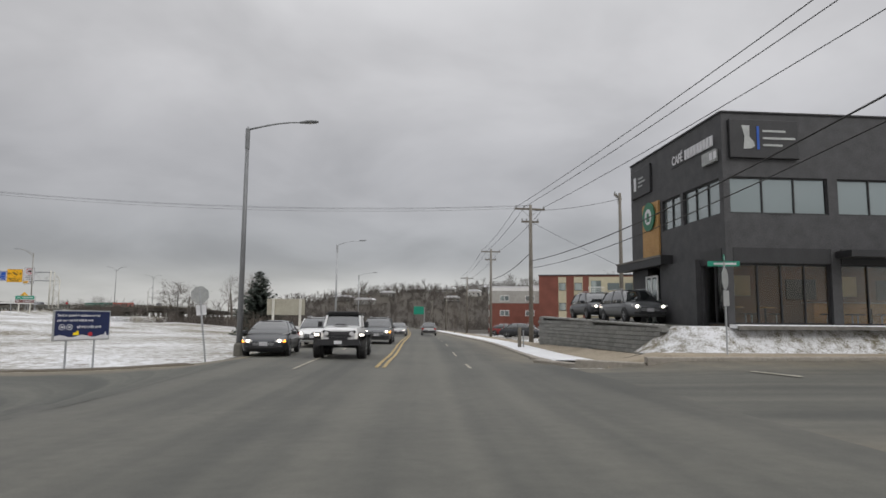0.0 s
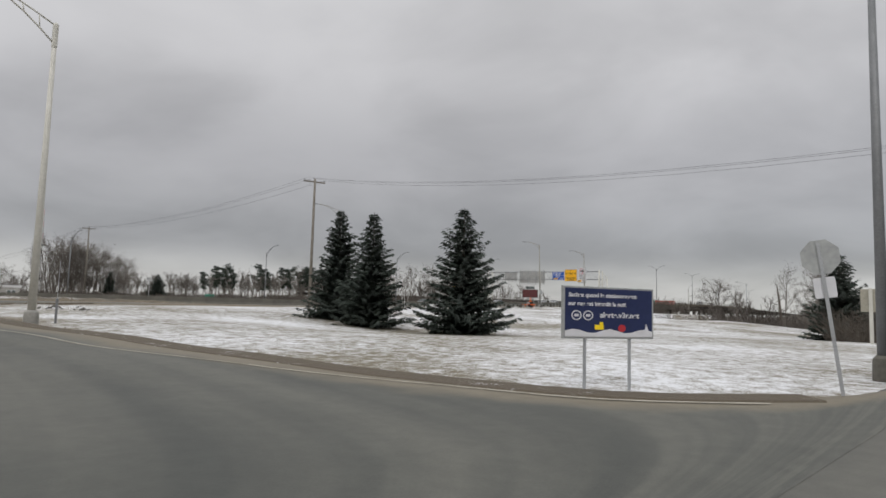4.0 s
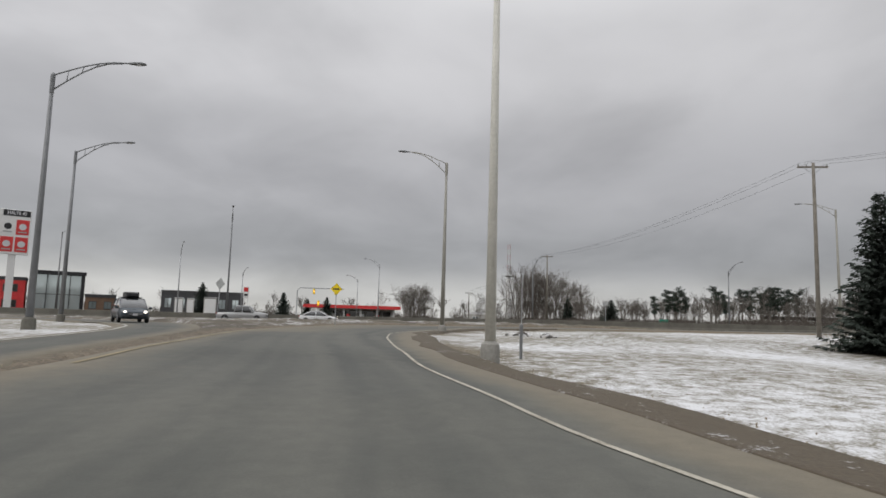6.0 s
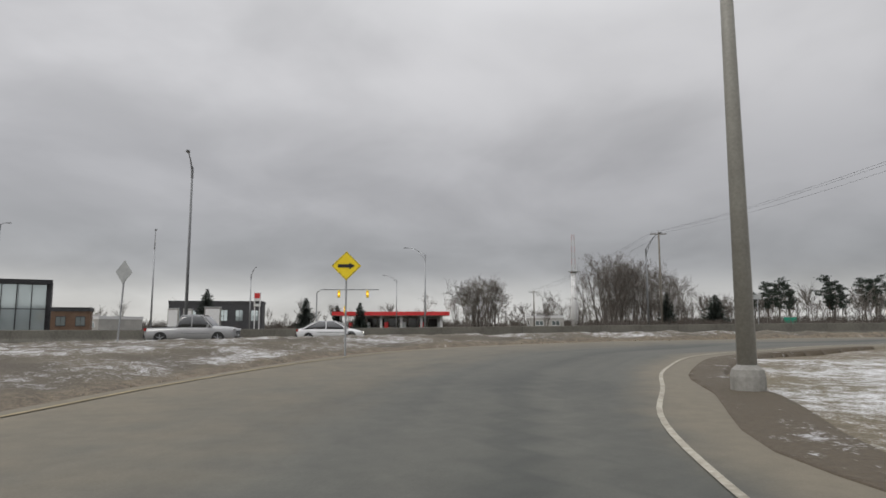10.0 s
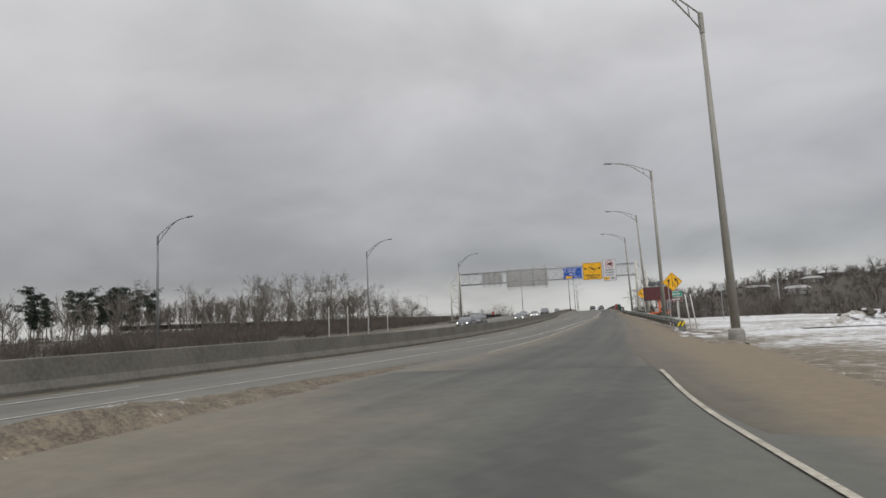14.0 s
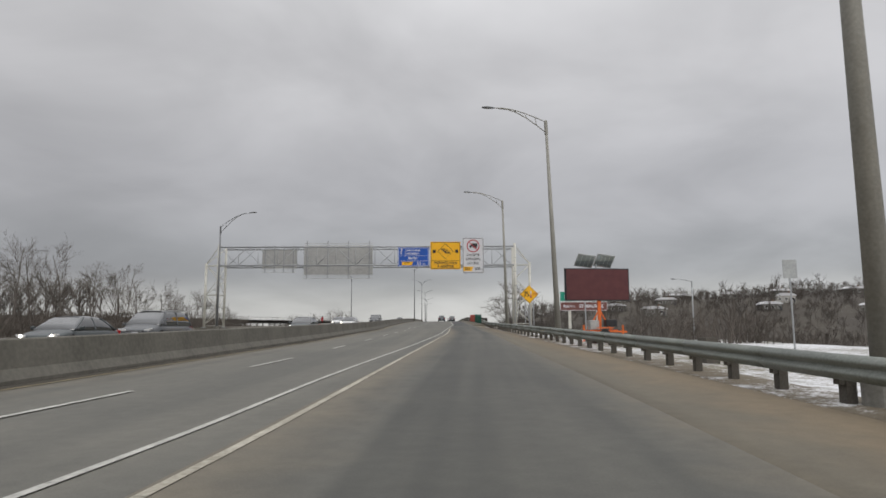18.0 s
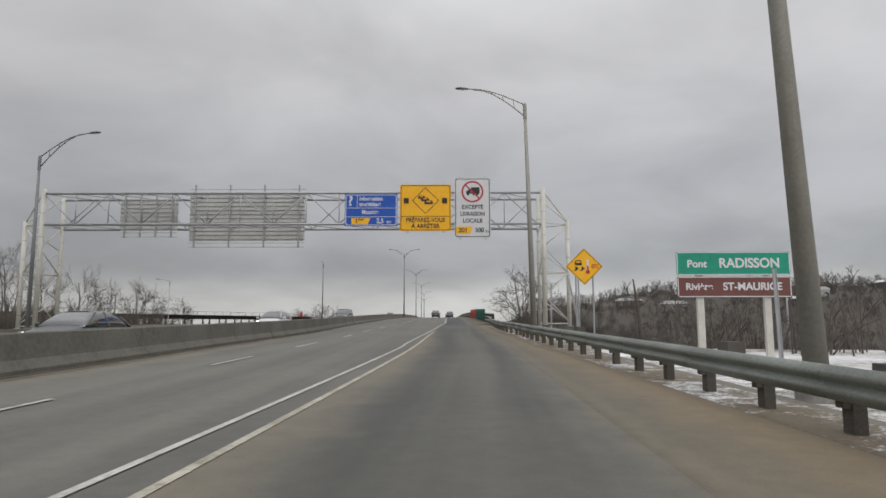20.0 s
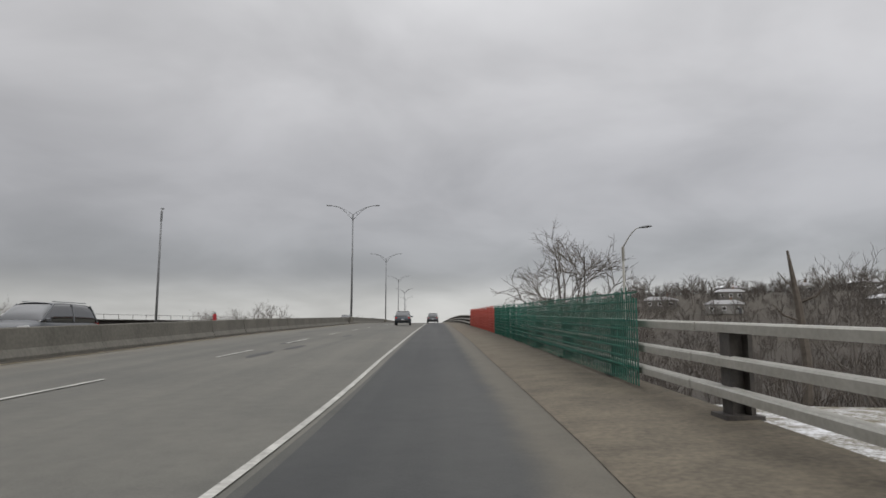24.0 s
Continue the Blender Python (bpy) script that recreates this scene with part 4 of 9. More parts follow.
# ---- sandy island between the ramps ----
RIM_L = spline([(-27, 7.8, 0), (-37.8, 7.85, 0), (-47, 7.65, 0), (-54, 7.75, 0), (-61, 8.6, 0), (-67, 9.8, 0), (-72, 11.0, 0), (-77, 13.4, 0), (-81.5, 16.8, 0), (-85, 21.3, 0), (-87.6, 26.8, 0), (-89.2, 33.8, 0),
                (-90.0, 42, 0), (-90.8, 52, 0), (-91.6, 62, 0)], 0.7)
RIM_R = spline([(-27, 7.4, 0), (-37.8, 6.9, 0), (-44, 6.55, 0), (-51, 6.0, 0), (-58, 5.0, 0), (-64, 3.2, 0), (-69.5, 0.8, 0), (-76, -5, 0), (-82, -12, 0), (-88, -20, 0), (-91.8, -30, 0), (-92.6, -10, 0), (-93.1, 24, 0),
                (-93.0, 40, 0), (-92.3, 50, 0), (-92.0, 62, 0)], 0.7)
rim = np.array([(p.x, p.y) for p in RIM_L + RIM_R[::-1]])
rim_l = np.array([(p.x, p.y) for p in RIM_L])


def inside(x, y):
    x0, y0, x1, y1 = rim[:, 0], rim[:, 1], np.roll(rim[:, 0], -1), np.roll(rim[:, 1], -1)
    hit = (y0 > y) != (y1 > y)
    cut = x0 + (y - y0) * (x1 - x0) / np.where(hit, y1 - y0, 1.0)
    return int(np.sum(hit & (x < cut))) % 2 == 1


isl, key, bare, sand, STEP = Geo(), {}, [], [], 0.45
cols, rows = int(66 / STEP), int(94 / STEP)
for j in range(rows):
    for i in range(cols):
        x, y = -92.6 + i * STEP, -31 + j * STEP
        near = float(np.min(np.hypot(rim[:, 0] - x, rim[:, 1] - y)))
        into = near if inside(x, y) else -near
        if into < -0.9:
            continue
        d = float(np.min(np.hypot(rim_l[:, 0] - x, rim_l[:, 1] - y)))
        crest = smooth(-56, -76, x) * interp(y, [-16, 0, 12, 33, 40, 46, 51, 57], [0.0, 0.22, 0.36, 0.38, 0.34, 0.22, 0.10, 0.0])
        z = ground_z(x, y) + 0.02
        if into < 0:
            z -= 0.12
        else:
            z += crest * smooth(0.2, interp(y, [10, 30, 40], [5.5, 2.8, 2.2]), d) * smooth(0, 0.75, into) + 0.08 * smooth(0, 0.8, into)
            z += 0.26 * math.exp(-((d - 0.55) / 0.30) ** 2) * smooth(12, 20, y) * smooth(58, 46, y) * (0.7 + noise.noise((x * 0.5, y * 0.5, 1)))
            z += (0.15 * noise.noise((x * 0.6, y * 0.6, 3)) + 0.12 * noise.noise((x * 1.7, y * 1.7, 7))) * smooth(0, 1.0, into)
        key[i, j] = len(isl.v)
        isl.v.append((x, y, z))
        bare.append(max(smooth(46, 56, y) * 1.0, 0.62 * smooth(-74, -60, x), 0.34 + 0.6 * noise.noise((x * 0.35, y * 0.35, 9))))
        sand.append(max(0.9 * smooth(1.1, 0.5, d), 0.5 * smooth(48, 57, y)))
for i, j in key:
    q = [key.get(c) for c in ((i, j), (i + 1, j), (i + 1, j + 1), (i, j + 1))]
    if None not in q:
        isl.f.append(tuple(q))
island = setting("island", isl, VERGE, "sandy brown grass island with traces of snow", "verge", smooth=True)
island.data.attributes.new("bare", "FLOAT", "POINT").data.foreach_set("value", bare)
island.data.attributes.new("sandy", "FLOAT", "POINT").data.foreach_set("value", sand)

# ---- median barrier, guard rail, bridge ----
def along(pts, step):
    """Places every 'step' metres on a smooth course: point and heading (degrees left of +y)."""
    c = spline([(*p, 0) for p in pts], 0.25)
    out, run, nxt = [], 0.0, 0.0
    for i in range(len(c) - 1):
        d = c[i + 1] - c[i]
        while nxt < run + d.length:
            out.append((c[i].lerp(c[i + 1], (nxt - run) / d.length), math.degrees(math.atan2(-d.x, d.y))))
            nxt += step
        run += d.length
    return out


def tilt(f, y, dy=3.0):
    return math.degrees(math.atan2(f(y + dy) - f(y), dy))


barrier = thing("median_barrier", pose(0, 0, 0), "weathered concrete median barrier, stained along its foot", "barrier", kind="structure")
prof = [(-0.31, 0), (-0.31, 0.08), (-0.17, 0.30), (-0.10, 0.88), (-0.07, 0.91), (0.07, 0.91), (0.10, 0.88), (0.17, 0.30), (0.31, 0.08), (0.31, 0)]
seg_mesh = mesh_of("barrier_segment", Geo().prism(prof[::-1], 0.0, 6.0), CONCRETE)
for p, a in along([(barrier_x(y), y) for y in range(-90, 500, 12)], 6.02):
    share("barrier_segment", seg_mesh, barrier, pose(p.x, p.y, deck(p.y) + 0.0, tilt(deck, p.y, 6), 0, a))

RAIL = [(-84.2, 81.0), (-85.0, 89.4), (-85.85, 94.8), (-86.85, 101.5), (-88.45, 112), (-91.3, 130), (-93.85, 145.3), (-94.75, 150.5), (-95.55, 155.5), (-96.45, 161.7), (-97.3, 165.5), (-98.25, 171.2), (-99.4, 180), (-100.3, 187.5)]
guard = thing("guardrail", pose(0, 0, 0), "long galvanised steel W-beam guardrail on short posts", "guardrail")
wave = [(0.0, 0.0), (0.03, 0.036), (0.09, 0.084), (0.09, 0.13), (0.02, 0.178), (0.02, 0.202), (0.09, 0.25), (0.09, 0.298), (0.03, 0.345), (0.0, 0.37)]
back = [(x + 0.012, z) for x, z in wave[::-1]]
beam_mesh = mesh_of("rail_beam", Geo().prism([(-x, z) for x, z in wave + back], 0, 3.86), RAIL_STEEL, True)
gp = Geo().box((0, 0, 0.1), (0.15, 0.2, 1.1))
post_mesh = mesh_of("rail_post", gp, RAIL_POST)
block_mesh = mesh_of("spacer_block", Geo().box((-0.10, 0, 0.56), (0.12, 0.15, 0.36)), RAIL_POST)
stations = [p for p, a in along(RAIL, 3.82)]
for p, q in zip(stations, stations[1:]):
    d = Vector((q.x, q.y, ground_z(q.x, q.y))) - Vector((p.x, p.y, ground_z(p.x, p.y)))
    turn = math.degrees(math.atan2(-d.x, d.y))
    share("rail_beam", beam_mesh, guard, pose(p.x - 0.12, p.y, ground_z(p.x, p.y) + 0.36, math.degrees(math.atan2(d.z, d.xy.length)), 0, turn))
for p, a in along(RAIL, 1.91):
    z = ground_z(p.x, p.y) - 0.11
    po = share("rail_post", post_mesh, guard, pose(p.x + 0.12, p.y, z, 0, 0, a))
    share("spacer_block", block_mesh, po, pose(0, 0, 0))
part("end_terminal", Geo().box((-84.2, 80.75, ground_z(-84.2, 80.8) + 0.36), (0.32, 0.35, 0.62)), RAIL_STEEL, guard, "battered steel end terminal")
for u in range(3):
    part("hazard_stripe", Geo().prism(moved([(-0.05, -0.16), (0.05, -0.16), (0.05, 0.16), (-0.05, 0.16)], -84.2 + (u - 1) * 0.105, ground_z(-84.2, 80.8) + 0.48, 1, -38), 80.55, 80.56),
         INK if u % 2 else LIME, guard, "black and yellow hazard stripe")
for x, y, lean in ((-83.75, 84.0, -5), (-83.4, 84.2, -6)):
    g = thing("marker_post", pose(x, y, ground_z(x, y) - 0.1, 0, lean, 0), "white round delineator post in the snow", "marker post", "posts by the rail end")
    part("post", Geo().lathe([(0.035, 0), (0.035, 2.3), (0.02, 2.36)], 8), WHITE, g, smooth=True)
for p, a in along([(x + 2.1, y) for x, y in RAIL[4:] if y < 168], 5.2):
    s = 0.8 + 0.3 * random.random()
    g = thing("concrete_block", pose(p.x, p.y, ground_z(p.x, p.y) - 0.1, 0, 0, a + random.uniform(-8, 8)), "dark weathered block half sunk in snow behind the rail", "block", "blocks behind the guardrail")
    part("block", Geo().box((0, 0, 0.30 * s), (0.40 * s, 0.62, 0.80 * s), top=0.85), RAIL_POST, g)

def rail_x(y):
    return interp(y, [180, 187, 195.6, 207.6, 217, 250, 275, 337, 430, 700], [-99.0, -100.0, -101.15, -103.0, -104.4, -109.6, -113.6, -123.4, -139.0, -185.0])


bridge = thing("bridge", pose(0, 0, 0), "long concrete road bridge on round piers", "bridge", kind="structure")
slabs = Geo()
by = list(range(190, 700, 10))
for a, b in zip(by[:-1], by[1:]):
    ring = []
    for y in (a, b):
        x, r = barrier_x(y), rail_x(y) + 0.06
        ring.append([(x - 18.2, y, deck(y) - 0.05), (r, y, deck(y) - 0.05), (r, y, deck(y) - 0.55), (r - 1.6, y, deck(y) - 0.75), (r - 1.6, y, deck(y) - 1.7),
                     (x - 16.6, y, deck(y) - 1.7), (x - 16.6, y, deck(y) - 0.75), (x - 18.2, y, deck(y) - 0.55)])
    k = len(slabs.v)
    slabs.v += ring[0] + ring[1]
    slabs.f += [(k + i, k + (i + 1) % 8, k + 8 + (i + 1) % 8, k + 8 + i) for i in range(8)]
part("deck", slabs, DARK_CONCRETE, bridge, "stained concrete deck with deep girders")
abut = Geo()
abut.box((barrier_x(206) - 2, 206, -2.0), (27, 3.0, 6.0))
part("abutment", abut, CREAM, bridge, "beige concrete abutment")
for y in range(212, 520, 24):
    x, top = barrier_x(y), deck(y) - 1.7
    part("pier_cap", Geo().box((x - 2, y, top - 0.5), (31, 1.3, 1.0), top_y=1.15), CONCRETE, bridge)
    for dx in (-15, -6.5, 2.5, 11):
        part("pier", Geo().tube([(x + dx, y, ground_z(x + dx, y) - 1), (x + dx, y, top - 0.9)], 0.62, 12), CONCRETE, bridge, smooth=True)
part("expansion_joint", Geo().add([(barrier_x(191) + 0.3, 191, deck(191) + 0.03), (rail_x(191) - 0.4, 191, deck(191) + 0.03), (rail_x(191.4) - 0.4, 191.4, deck(191.4) + 0.03),
                                   (barrier_x(191.4) + 0.3, 191.4, deck(191.4) + 0.03)], [(0, 1, 2, 3)]), CONCRETE, bridge, "pale expansion joint across the deck")

parapet = thing("bridge_railing", pose(0, 0, 0), "three-bar metal bridge railing on a concrete kerb", "railing", kind="structure")
RY = [187, 192, 200, 215, 235, 260, 300, 360, 430]
for a, b in zip(range(187, 430, 4), range(191, 434, 4)):
    ring = [[(rail_x(y) + dx, y, deck(y) + dz) for dx, dz in ((-2.04, 0), (-1.6, 0.03), (0.10, 0.10), (0.12, -0.5))] for y in (a, b)]
    part("kerb", Geo().add(ring[0] + ring[1], [(i, 4 + i, 4 + (i + 1) % 4, (i + 1) % 4) for i in range(4)] + [(0, 1, 2, 3)]), KERB_SAND, parapet, "sandy concrete kerb")
bar_mesh = mesh_of("rail_bar", Geo().prism([(-0.085, -0.06), (-0.095, 0.035), (-0.075, 0.055), (0.075, 0.055), (0.095, 0.035), (0.085, -0.06)], 0, 5.04), BRIDGE_RAIL)
pst = Geo().box((0.16, 0, 0.50), (0.05, 0.34, 1.0)).box((0.05, 0, 0.50), (0.20, 0.05, 1.0)).box((-0.04, 0, 0.50), (0.03, 0.26, 1.0)).box((0.05, 0, 0.02), (0.42, 0.44, 0.05))
stanchion_mesh = mesh_of("stanchion", pst, RUST_STEEL)
for p, a in along([(rail_x(y), y) for y in RY], 5.0):
    for h, dx in ((0.385, -0.17), (0.725, -0.14), (1.105, -0.08)):
        share("rail_bar", bar_mesh, parapet, pose(p.x + dx, p.y, deck(p.y) + h, tilt(deck, p.y, 5), 0, a))
for p, a in along([(rail_x(y) - 0.08, y) for y in [186.4] + RY[1:]], 4.9):
    share("stanchion", stanchion_mesh, parapet, pose(p.x, p.y, deck(p.y) + 0.09, 0, 0, a))


def safety_mesh(y0, y1, mat, label):
    """A plastic net tied over the rail: upright and level strands."""
    n = int((y1 - y0) / 0.125)
    t = thing("safety_screen", pose(0, 0, 0), label, "safety screen")
    random.seed(int(y0))
    for i in range(n + 1):
        y = y0 + (y1 - y0) * i / n
        x = rail_x(y) - 0.30 + 0.04 * noise.noise((y * 0.6, 0, 0))
        h = 1.46 + 0.11 * random.uniform(-1, 1)
        part("strand", Geo().box((x, y, deck(y) + 0.14 + h / 2), (0.012, 0.085 * random.uniform(0.8, 1.15), h)), mat, t)
    for k in range(9):
        h, g = 0.3 + k * 0.15, Geo()
        for i in range(0, n, 5):
            a, b = y0 + (y1 - y0) * i / n, y0 + (y1 - y0) * min(n, i + 5) / n
            g.tube([(rail_x(a) - 0.31, a, deck(a) + 0.10 + h), (rail_x(b) - 0.31, b, deck(b) + 0.10 + h)], 0.018, 4, False)
        part("cross_strand", g, mat, t)


safety_mesh(198.8, 224.7, MESH_GREEN, "green plastic safety mesh tied to the bridge railing")
safety_mesh(224.8, 250, MESH_RED, "faded red plastic safety mesh tied to the bridge railing")

# ---- kerbs, pavement, parking terrace and retaining wall ----
def kerbstones(name, pts, w, h, mat, label, step=2.0):
    t = thing(name, pose(0, 0, 0), label, "kerb", kind="structure")
    me = mesh_of("kerbstone", Geo().prism([(-w / 2, -0.2), (-w / 2, h - 0.03), (-w / 2 + 0.03, h), (w / 2, h), (w / 2, -0.2)][::-1], 0, step - 0.015), mat)
    for p, a in along(pts, step):
        share("kerbstone", me, t, pose(p.x, p.y, ground_z(p.x, p.y) + 0.03, 0, 0, a))


kerbstones("kerb_street", [(7.6, 21.9), (6.0, 23.2), (5.3, 25.2), (5.05, 29), (4.8, 45), (3.8, 90), (2.4, 140)], 0.3, 0.09, KERB, "low dusty concrete kerb", 2.5)
kerbstones("kerb_side", [(60, 25.6), (40, 24.2), (20, 22.8), (8.2, 22.0)], 0.3, 0.09, KERB, "low dusty concrete kerb", 2.5)
ribbon("snow_strip", [(5.3, 25.5), (5.1, 32), (4.9, 45), (4.0, 90), (2.6, 140)], [(6.6, 24.6), (6.5, 32), (6.3, 45), (5.4, 90), (4.0, 140)], 0.14, SNOW, "snow-covered strip beside the pavement", "verge", n=90, across=4)
ribbon("pavement", [(6.6, 24.2), (6.55, 32), (6.35, 45), (5.4, 90), (4.0, 140)], [(8.2, 24.2), (7.95, 32), (7.5, 45), (6.8, 90), (5.4, 140)], 0.13, SAND, "sandy concrete pavement", "pavement", n=90, across=4)
ribbon("side_pavement", [(6.5, 24.4), (12, 23.9), (20, 24.4), (60, 27.4)], [(6.5, 22.6), (12, 22.6), (20, 23.0), (60, 25.9)], 0.12, SAND, "sandy concrete pavement", "pavement", n=70, across=4)
W0, W1, WALL_TOP = Vector((9.45, 25.2, 0)), Vector((7.5, 40.8, 0)), (1.0, 1.36)


def terrace_z(y):
    return WALL_TOP[0] - 0.02 + (WALL_TOP[1] - WALL_TOP[0]) * (y - W0.y) / (W1.y - W0.y)


corners = [(9.4, 25.4), (60, 28.5), (60, 41.6), (7.6, 40.8)]
terrace = Geo().add([(x, y, -1.5) for x, y in corners] + [(x, y, terrace_z(y)) for x, y in corners], [(4, 5, 6, 7), (0, 1, 5, 4), (1, 2, 6, 5), (2, 3, 7, 6), (3, 0, 4, 7)])
setting("parking_terrace", terrace, ROAD, "grey asphalt parking terrace beside the cafe", "parking")
mound = Geo()
nx2, ny2 = 60, 10
for i in range(nx2 + 1):
    for k in range(ny2 + 1):
        u, v = i / nx2, k / ny2
        x = 8.4 + 46 * u
        y0 = 23.5 + 0.052 * max(0, x - 12)
        y = y0 + v * (1.25 + 0.8 * smooth(12, 9, x) + 0.1 * noise.noise((x, 0, 0)))
        base = ground_z(x, y) + 0.10
        z = base + (1.04 - base) * smooth(0, 0.95, v) * smooth(0.0, 0.035, u) + 0.10 * noise.noise((x * 0.9, y * 0.9, 5)) * math.sin(math.pi * min(1, v * 1.2))
        mound.v.append((x, y, z))
mound.f = [(i * (ny2 + 1) + k, (i + 1) * (ny2 + 1) + k, (i + 1) * (ny2 + 1) + k + 1, i * (ny2 + 1) + k + 1) for i in range(nx2) for k in range(ny2)]
setting("snow_bank", mound, SNOWGRASS, "snow-covered grass bank in front of the cafe", "bank", smooth=True)
wall = thing("retaining_wall", pose(0, 0, 0), "low retaining wall of grey concrete blocks", "wall", kind="structure")
blk = mesh_of("block", Geo().slab((0, 0, 0.095), (0.44, 0.3, 0.18), 0.018), BLOCK)
ln = (W1 - W0).length
wa = math.degrees(math.atan2(W1.y - W0.y, W1.x - W0.x))
for r in range(9):
    d = 0.22 * (r % 2)
    while d < ln:
        p = W0.lerp(W1, d / ln)
        z = -0.35 + r * 0.19
        if z > ground_z(p.x, p.y) - 0.2 and z + 0.17 < terrace_z(p.y) + 0.02:
            share("block", blk, wall, pose(p.x, p.y, z, 0, 0, wa))
        d += 0.45
for k in range(int(ln / 0.9)):
    a, b = W0.lerp(W1, k * 0.9 / ln), W0.lerp(W1, (k * 0.9 + 0.885) / ln)
    m_ = pose(*((a + b) / 2).xy, terrace_z((a.y + b.y) / 2) + 0.035, 0, -math.degrees(math.atan2(WALL_TOP[1] - WALL_TOP[0], ln)), wa)
    part("coping", Geo().slab((0, 0, 0), (0.885, 0.37, 0.08), 0.015), BLOCK, wall, m=m_)
    part("coping_snow", Geo().slab((0, -0.05, 0.05), (0.9, 0.22, 0.03), 0.012), SNOWGRASS, wall, "thin snow on the coping", m=m_)

g = thing("grey_post", pose(5.6, 37, ground_z(5.6, 37), 0, 0, 10), "short square grey post in the snow strip", "post")
part("post", Geo().box((0, 0, 0.6), (0.17, 0.17, 1.3), top=0.95), WOOD_POLE, g)
part("post", Geo().box((0.26, 0.1, 0.5), (0.06, 0.06, 1.2)), STEEL, g)

# ---- lamp posts ----
def cobra(g_parent, m, name="lamp_head"):
    """A flattened street lamp head pointing along +x."""
    g = Geo()
    prof_ = [(0.0, 0.05, 0.05), (0.12, 0.09, 0.07), (0.35, 0.16, 0.10), (0.6, 0.17, 0.10), (0.78, 0.11, 0.07), (0.85, 0.03, 0.03)]
    vs, fs = [], []
    for x, w, h in prof_:
        vs += [(x, w * math.cos(a), h * math.sin(a) * (1 if math.sin(a) > 0 else 0.6)) for a in (2 * math.pi * k / 10 for k in range(10))]
    for i in range(len(prof_) - 1):
        fs += [(i * 10 + k, i * 10 + (k + 1) % 10, (i + 1) * 10 + (k + 1) % 10, (i + 1) * 10 + k) for k in range(10)]
    fs += [tuple(range(9, -1, -1)), tuple(range(50, 60))]
    head = part(name, g.add(vs, fs), DARK_STEEL, g_parent, smooth=True, m=m)
    part("lens", Geo().lathe([(0.02, -0.075), (0.10, -0.06), (0.12, -0.045)], 10), CLEAR_LAMP, head, m=pose(0.5, 0, 0))
    return head


def lamp(x, y, top, facing, mat, label, name="street_lamp", kind="truss", arm=2.9, rise=0.55, r0=0.15, r1=0.075, base=None, group="lamp posts", lean=0.0):
    """A pole whose shaft ends at height 'top', with its arm towards the compass angle 'facing' (degrees from +x)."""
    z = ground_z(x, y) if base is None else base
    h = top - z
    t = thing(name, pose(x + lean, y, z, 0, -math.degrees(math.atan2(lean, h)), 0) @ pose(0, 0, 0, 0, 0, facing), label, "street lamp", group)
    part("pole", Geo().tube([(0, 0, 0), (0, 0, h * 0.5), (0, 0, h)], [r0, (r0 + r1) / 2, r1], 12), mat, t, smooth=True)
    part("foot", Geo().lathe([(r0 * 1.75, -0.3), (r0 * 1.75, 0.3), (r0 * 1.6, 0.42), (r0 * 1.05, 0.5)], 16), FOOTING if mat is not DARK_STEEL else CONCRETE, t, "concrete footing")
    part("cap", Geo().lathe([(r1 * 1.1, h - 0.9), (r1 * 1.35, h - 0.85), (r1 * 1.35, h + 0.03), (r1 * 0.6, h + 0.12)], 10), mat, t)
    sides = (0, 180) if kind == "double" else (0,)
    for s in sides:
        m = pose(0, 0, h, 0, 0, s)
        a = Geo()
        upper = [(arm * u, 0, rise * math.sin(u * math.pi / 2) - 0.02 * u) for u in (0, 0.2, 0.4, 0.6, 0.8, 1.0)]
        if kind == "plain":
            a.tube(upper, [0.045, 0.042, 0.04, 0.036, 0.033, 0.03], 8)
        else:
            low_ = [(arm * u * 0.92, 0, -0.75 + (rise + 0.68) * math.sin(u * math.pi / 2)) for u in (0, 0.2, 0.4, 0.6, 0.8, 1.0)]
            a.tube(upper, 0.034, 6).tube(low_, 0.034, 6)
            for i in (1, 2, 3):
                a.tube([low_[i], upper[i]], 0.022, 5)
        part("arm", a, mat, t, smooth=True, m=m)
        cobra(t, m @ pose(arm - 0.05, 0, rise - 0.03, 0, -4, 0))
    return t


DARKL, GREYL = "tall dark grey steel street lamp with a truss arm", "tall galvanised highway lamp with a curved truss arm"
la = lamp(-7.8, 28.2, 9.5, 2, DARK_STEEL, "tapered grey street lamp with a flat LED head", kind="plain", arm=2.3, rise=0.42, r0=0.13)
lamp(-10.1, 76, 9.7, 2, STEEL, "tapered grey street lamp with a flat LED head", kind="plain", arm=2.6, rise=0.6, r0=0.12)
lamp(-12.2, 124, 9.2, 2, STEEL, "tapered grey street lamp with a flat LED head", kind="plain", arm=2.6, rise=0.6, r0=0.12)
lamp(-33.1, 17.65, 11.6, 272, PALE_POLE, "tall pale grey lamp post with a truss arm beside the ramp", arm=3.0, rise=0.9, r0=0.15, r1=0.08, base=-0.08)
lamp(-62.6, 20.7, 12.55, 255, LAMP_STEEL, DARKL, r0=0.17, r1=0.08, rise=0.95)
lamp(-47.9, -0.4, 11.95, 98, DARK_STEEL, DARKL, r0=0.17, r1=0.08, arm=3.2, rise=1.05)
lamp(-66.4, -6.6, 12.6, 95, DARK_STEEL, DARKL, r0=0.17, r1=0.08, arm=3.2, rise=1.05)
lamp(-106.4, -2.2, 14.6, 10, DARK_STEEL, DARKL, base=0.1)
lamp(-149.6, 20.1, 12.1, 235, STEEL, GREYL, arm=3.2, rise=1.3)
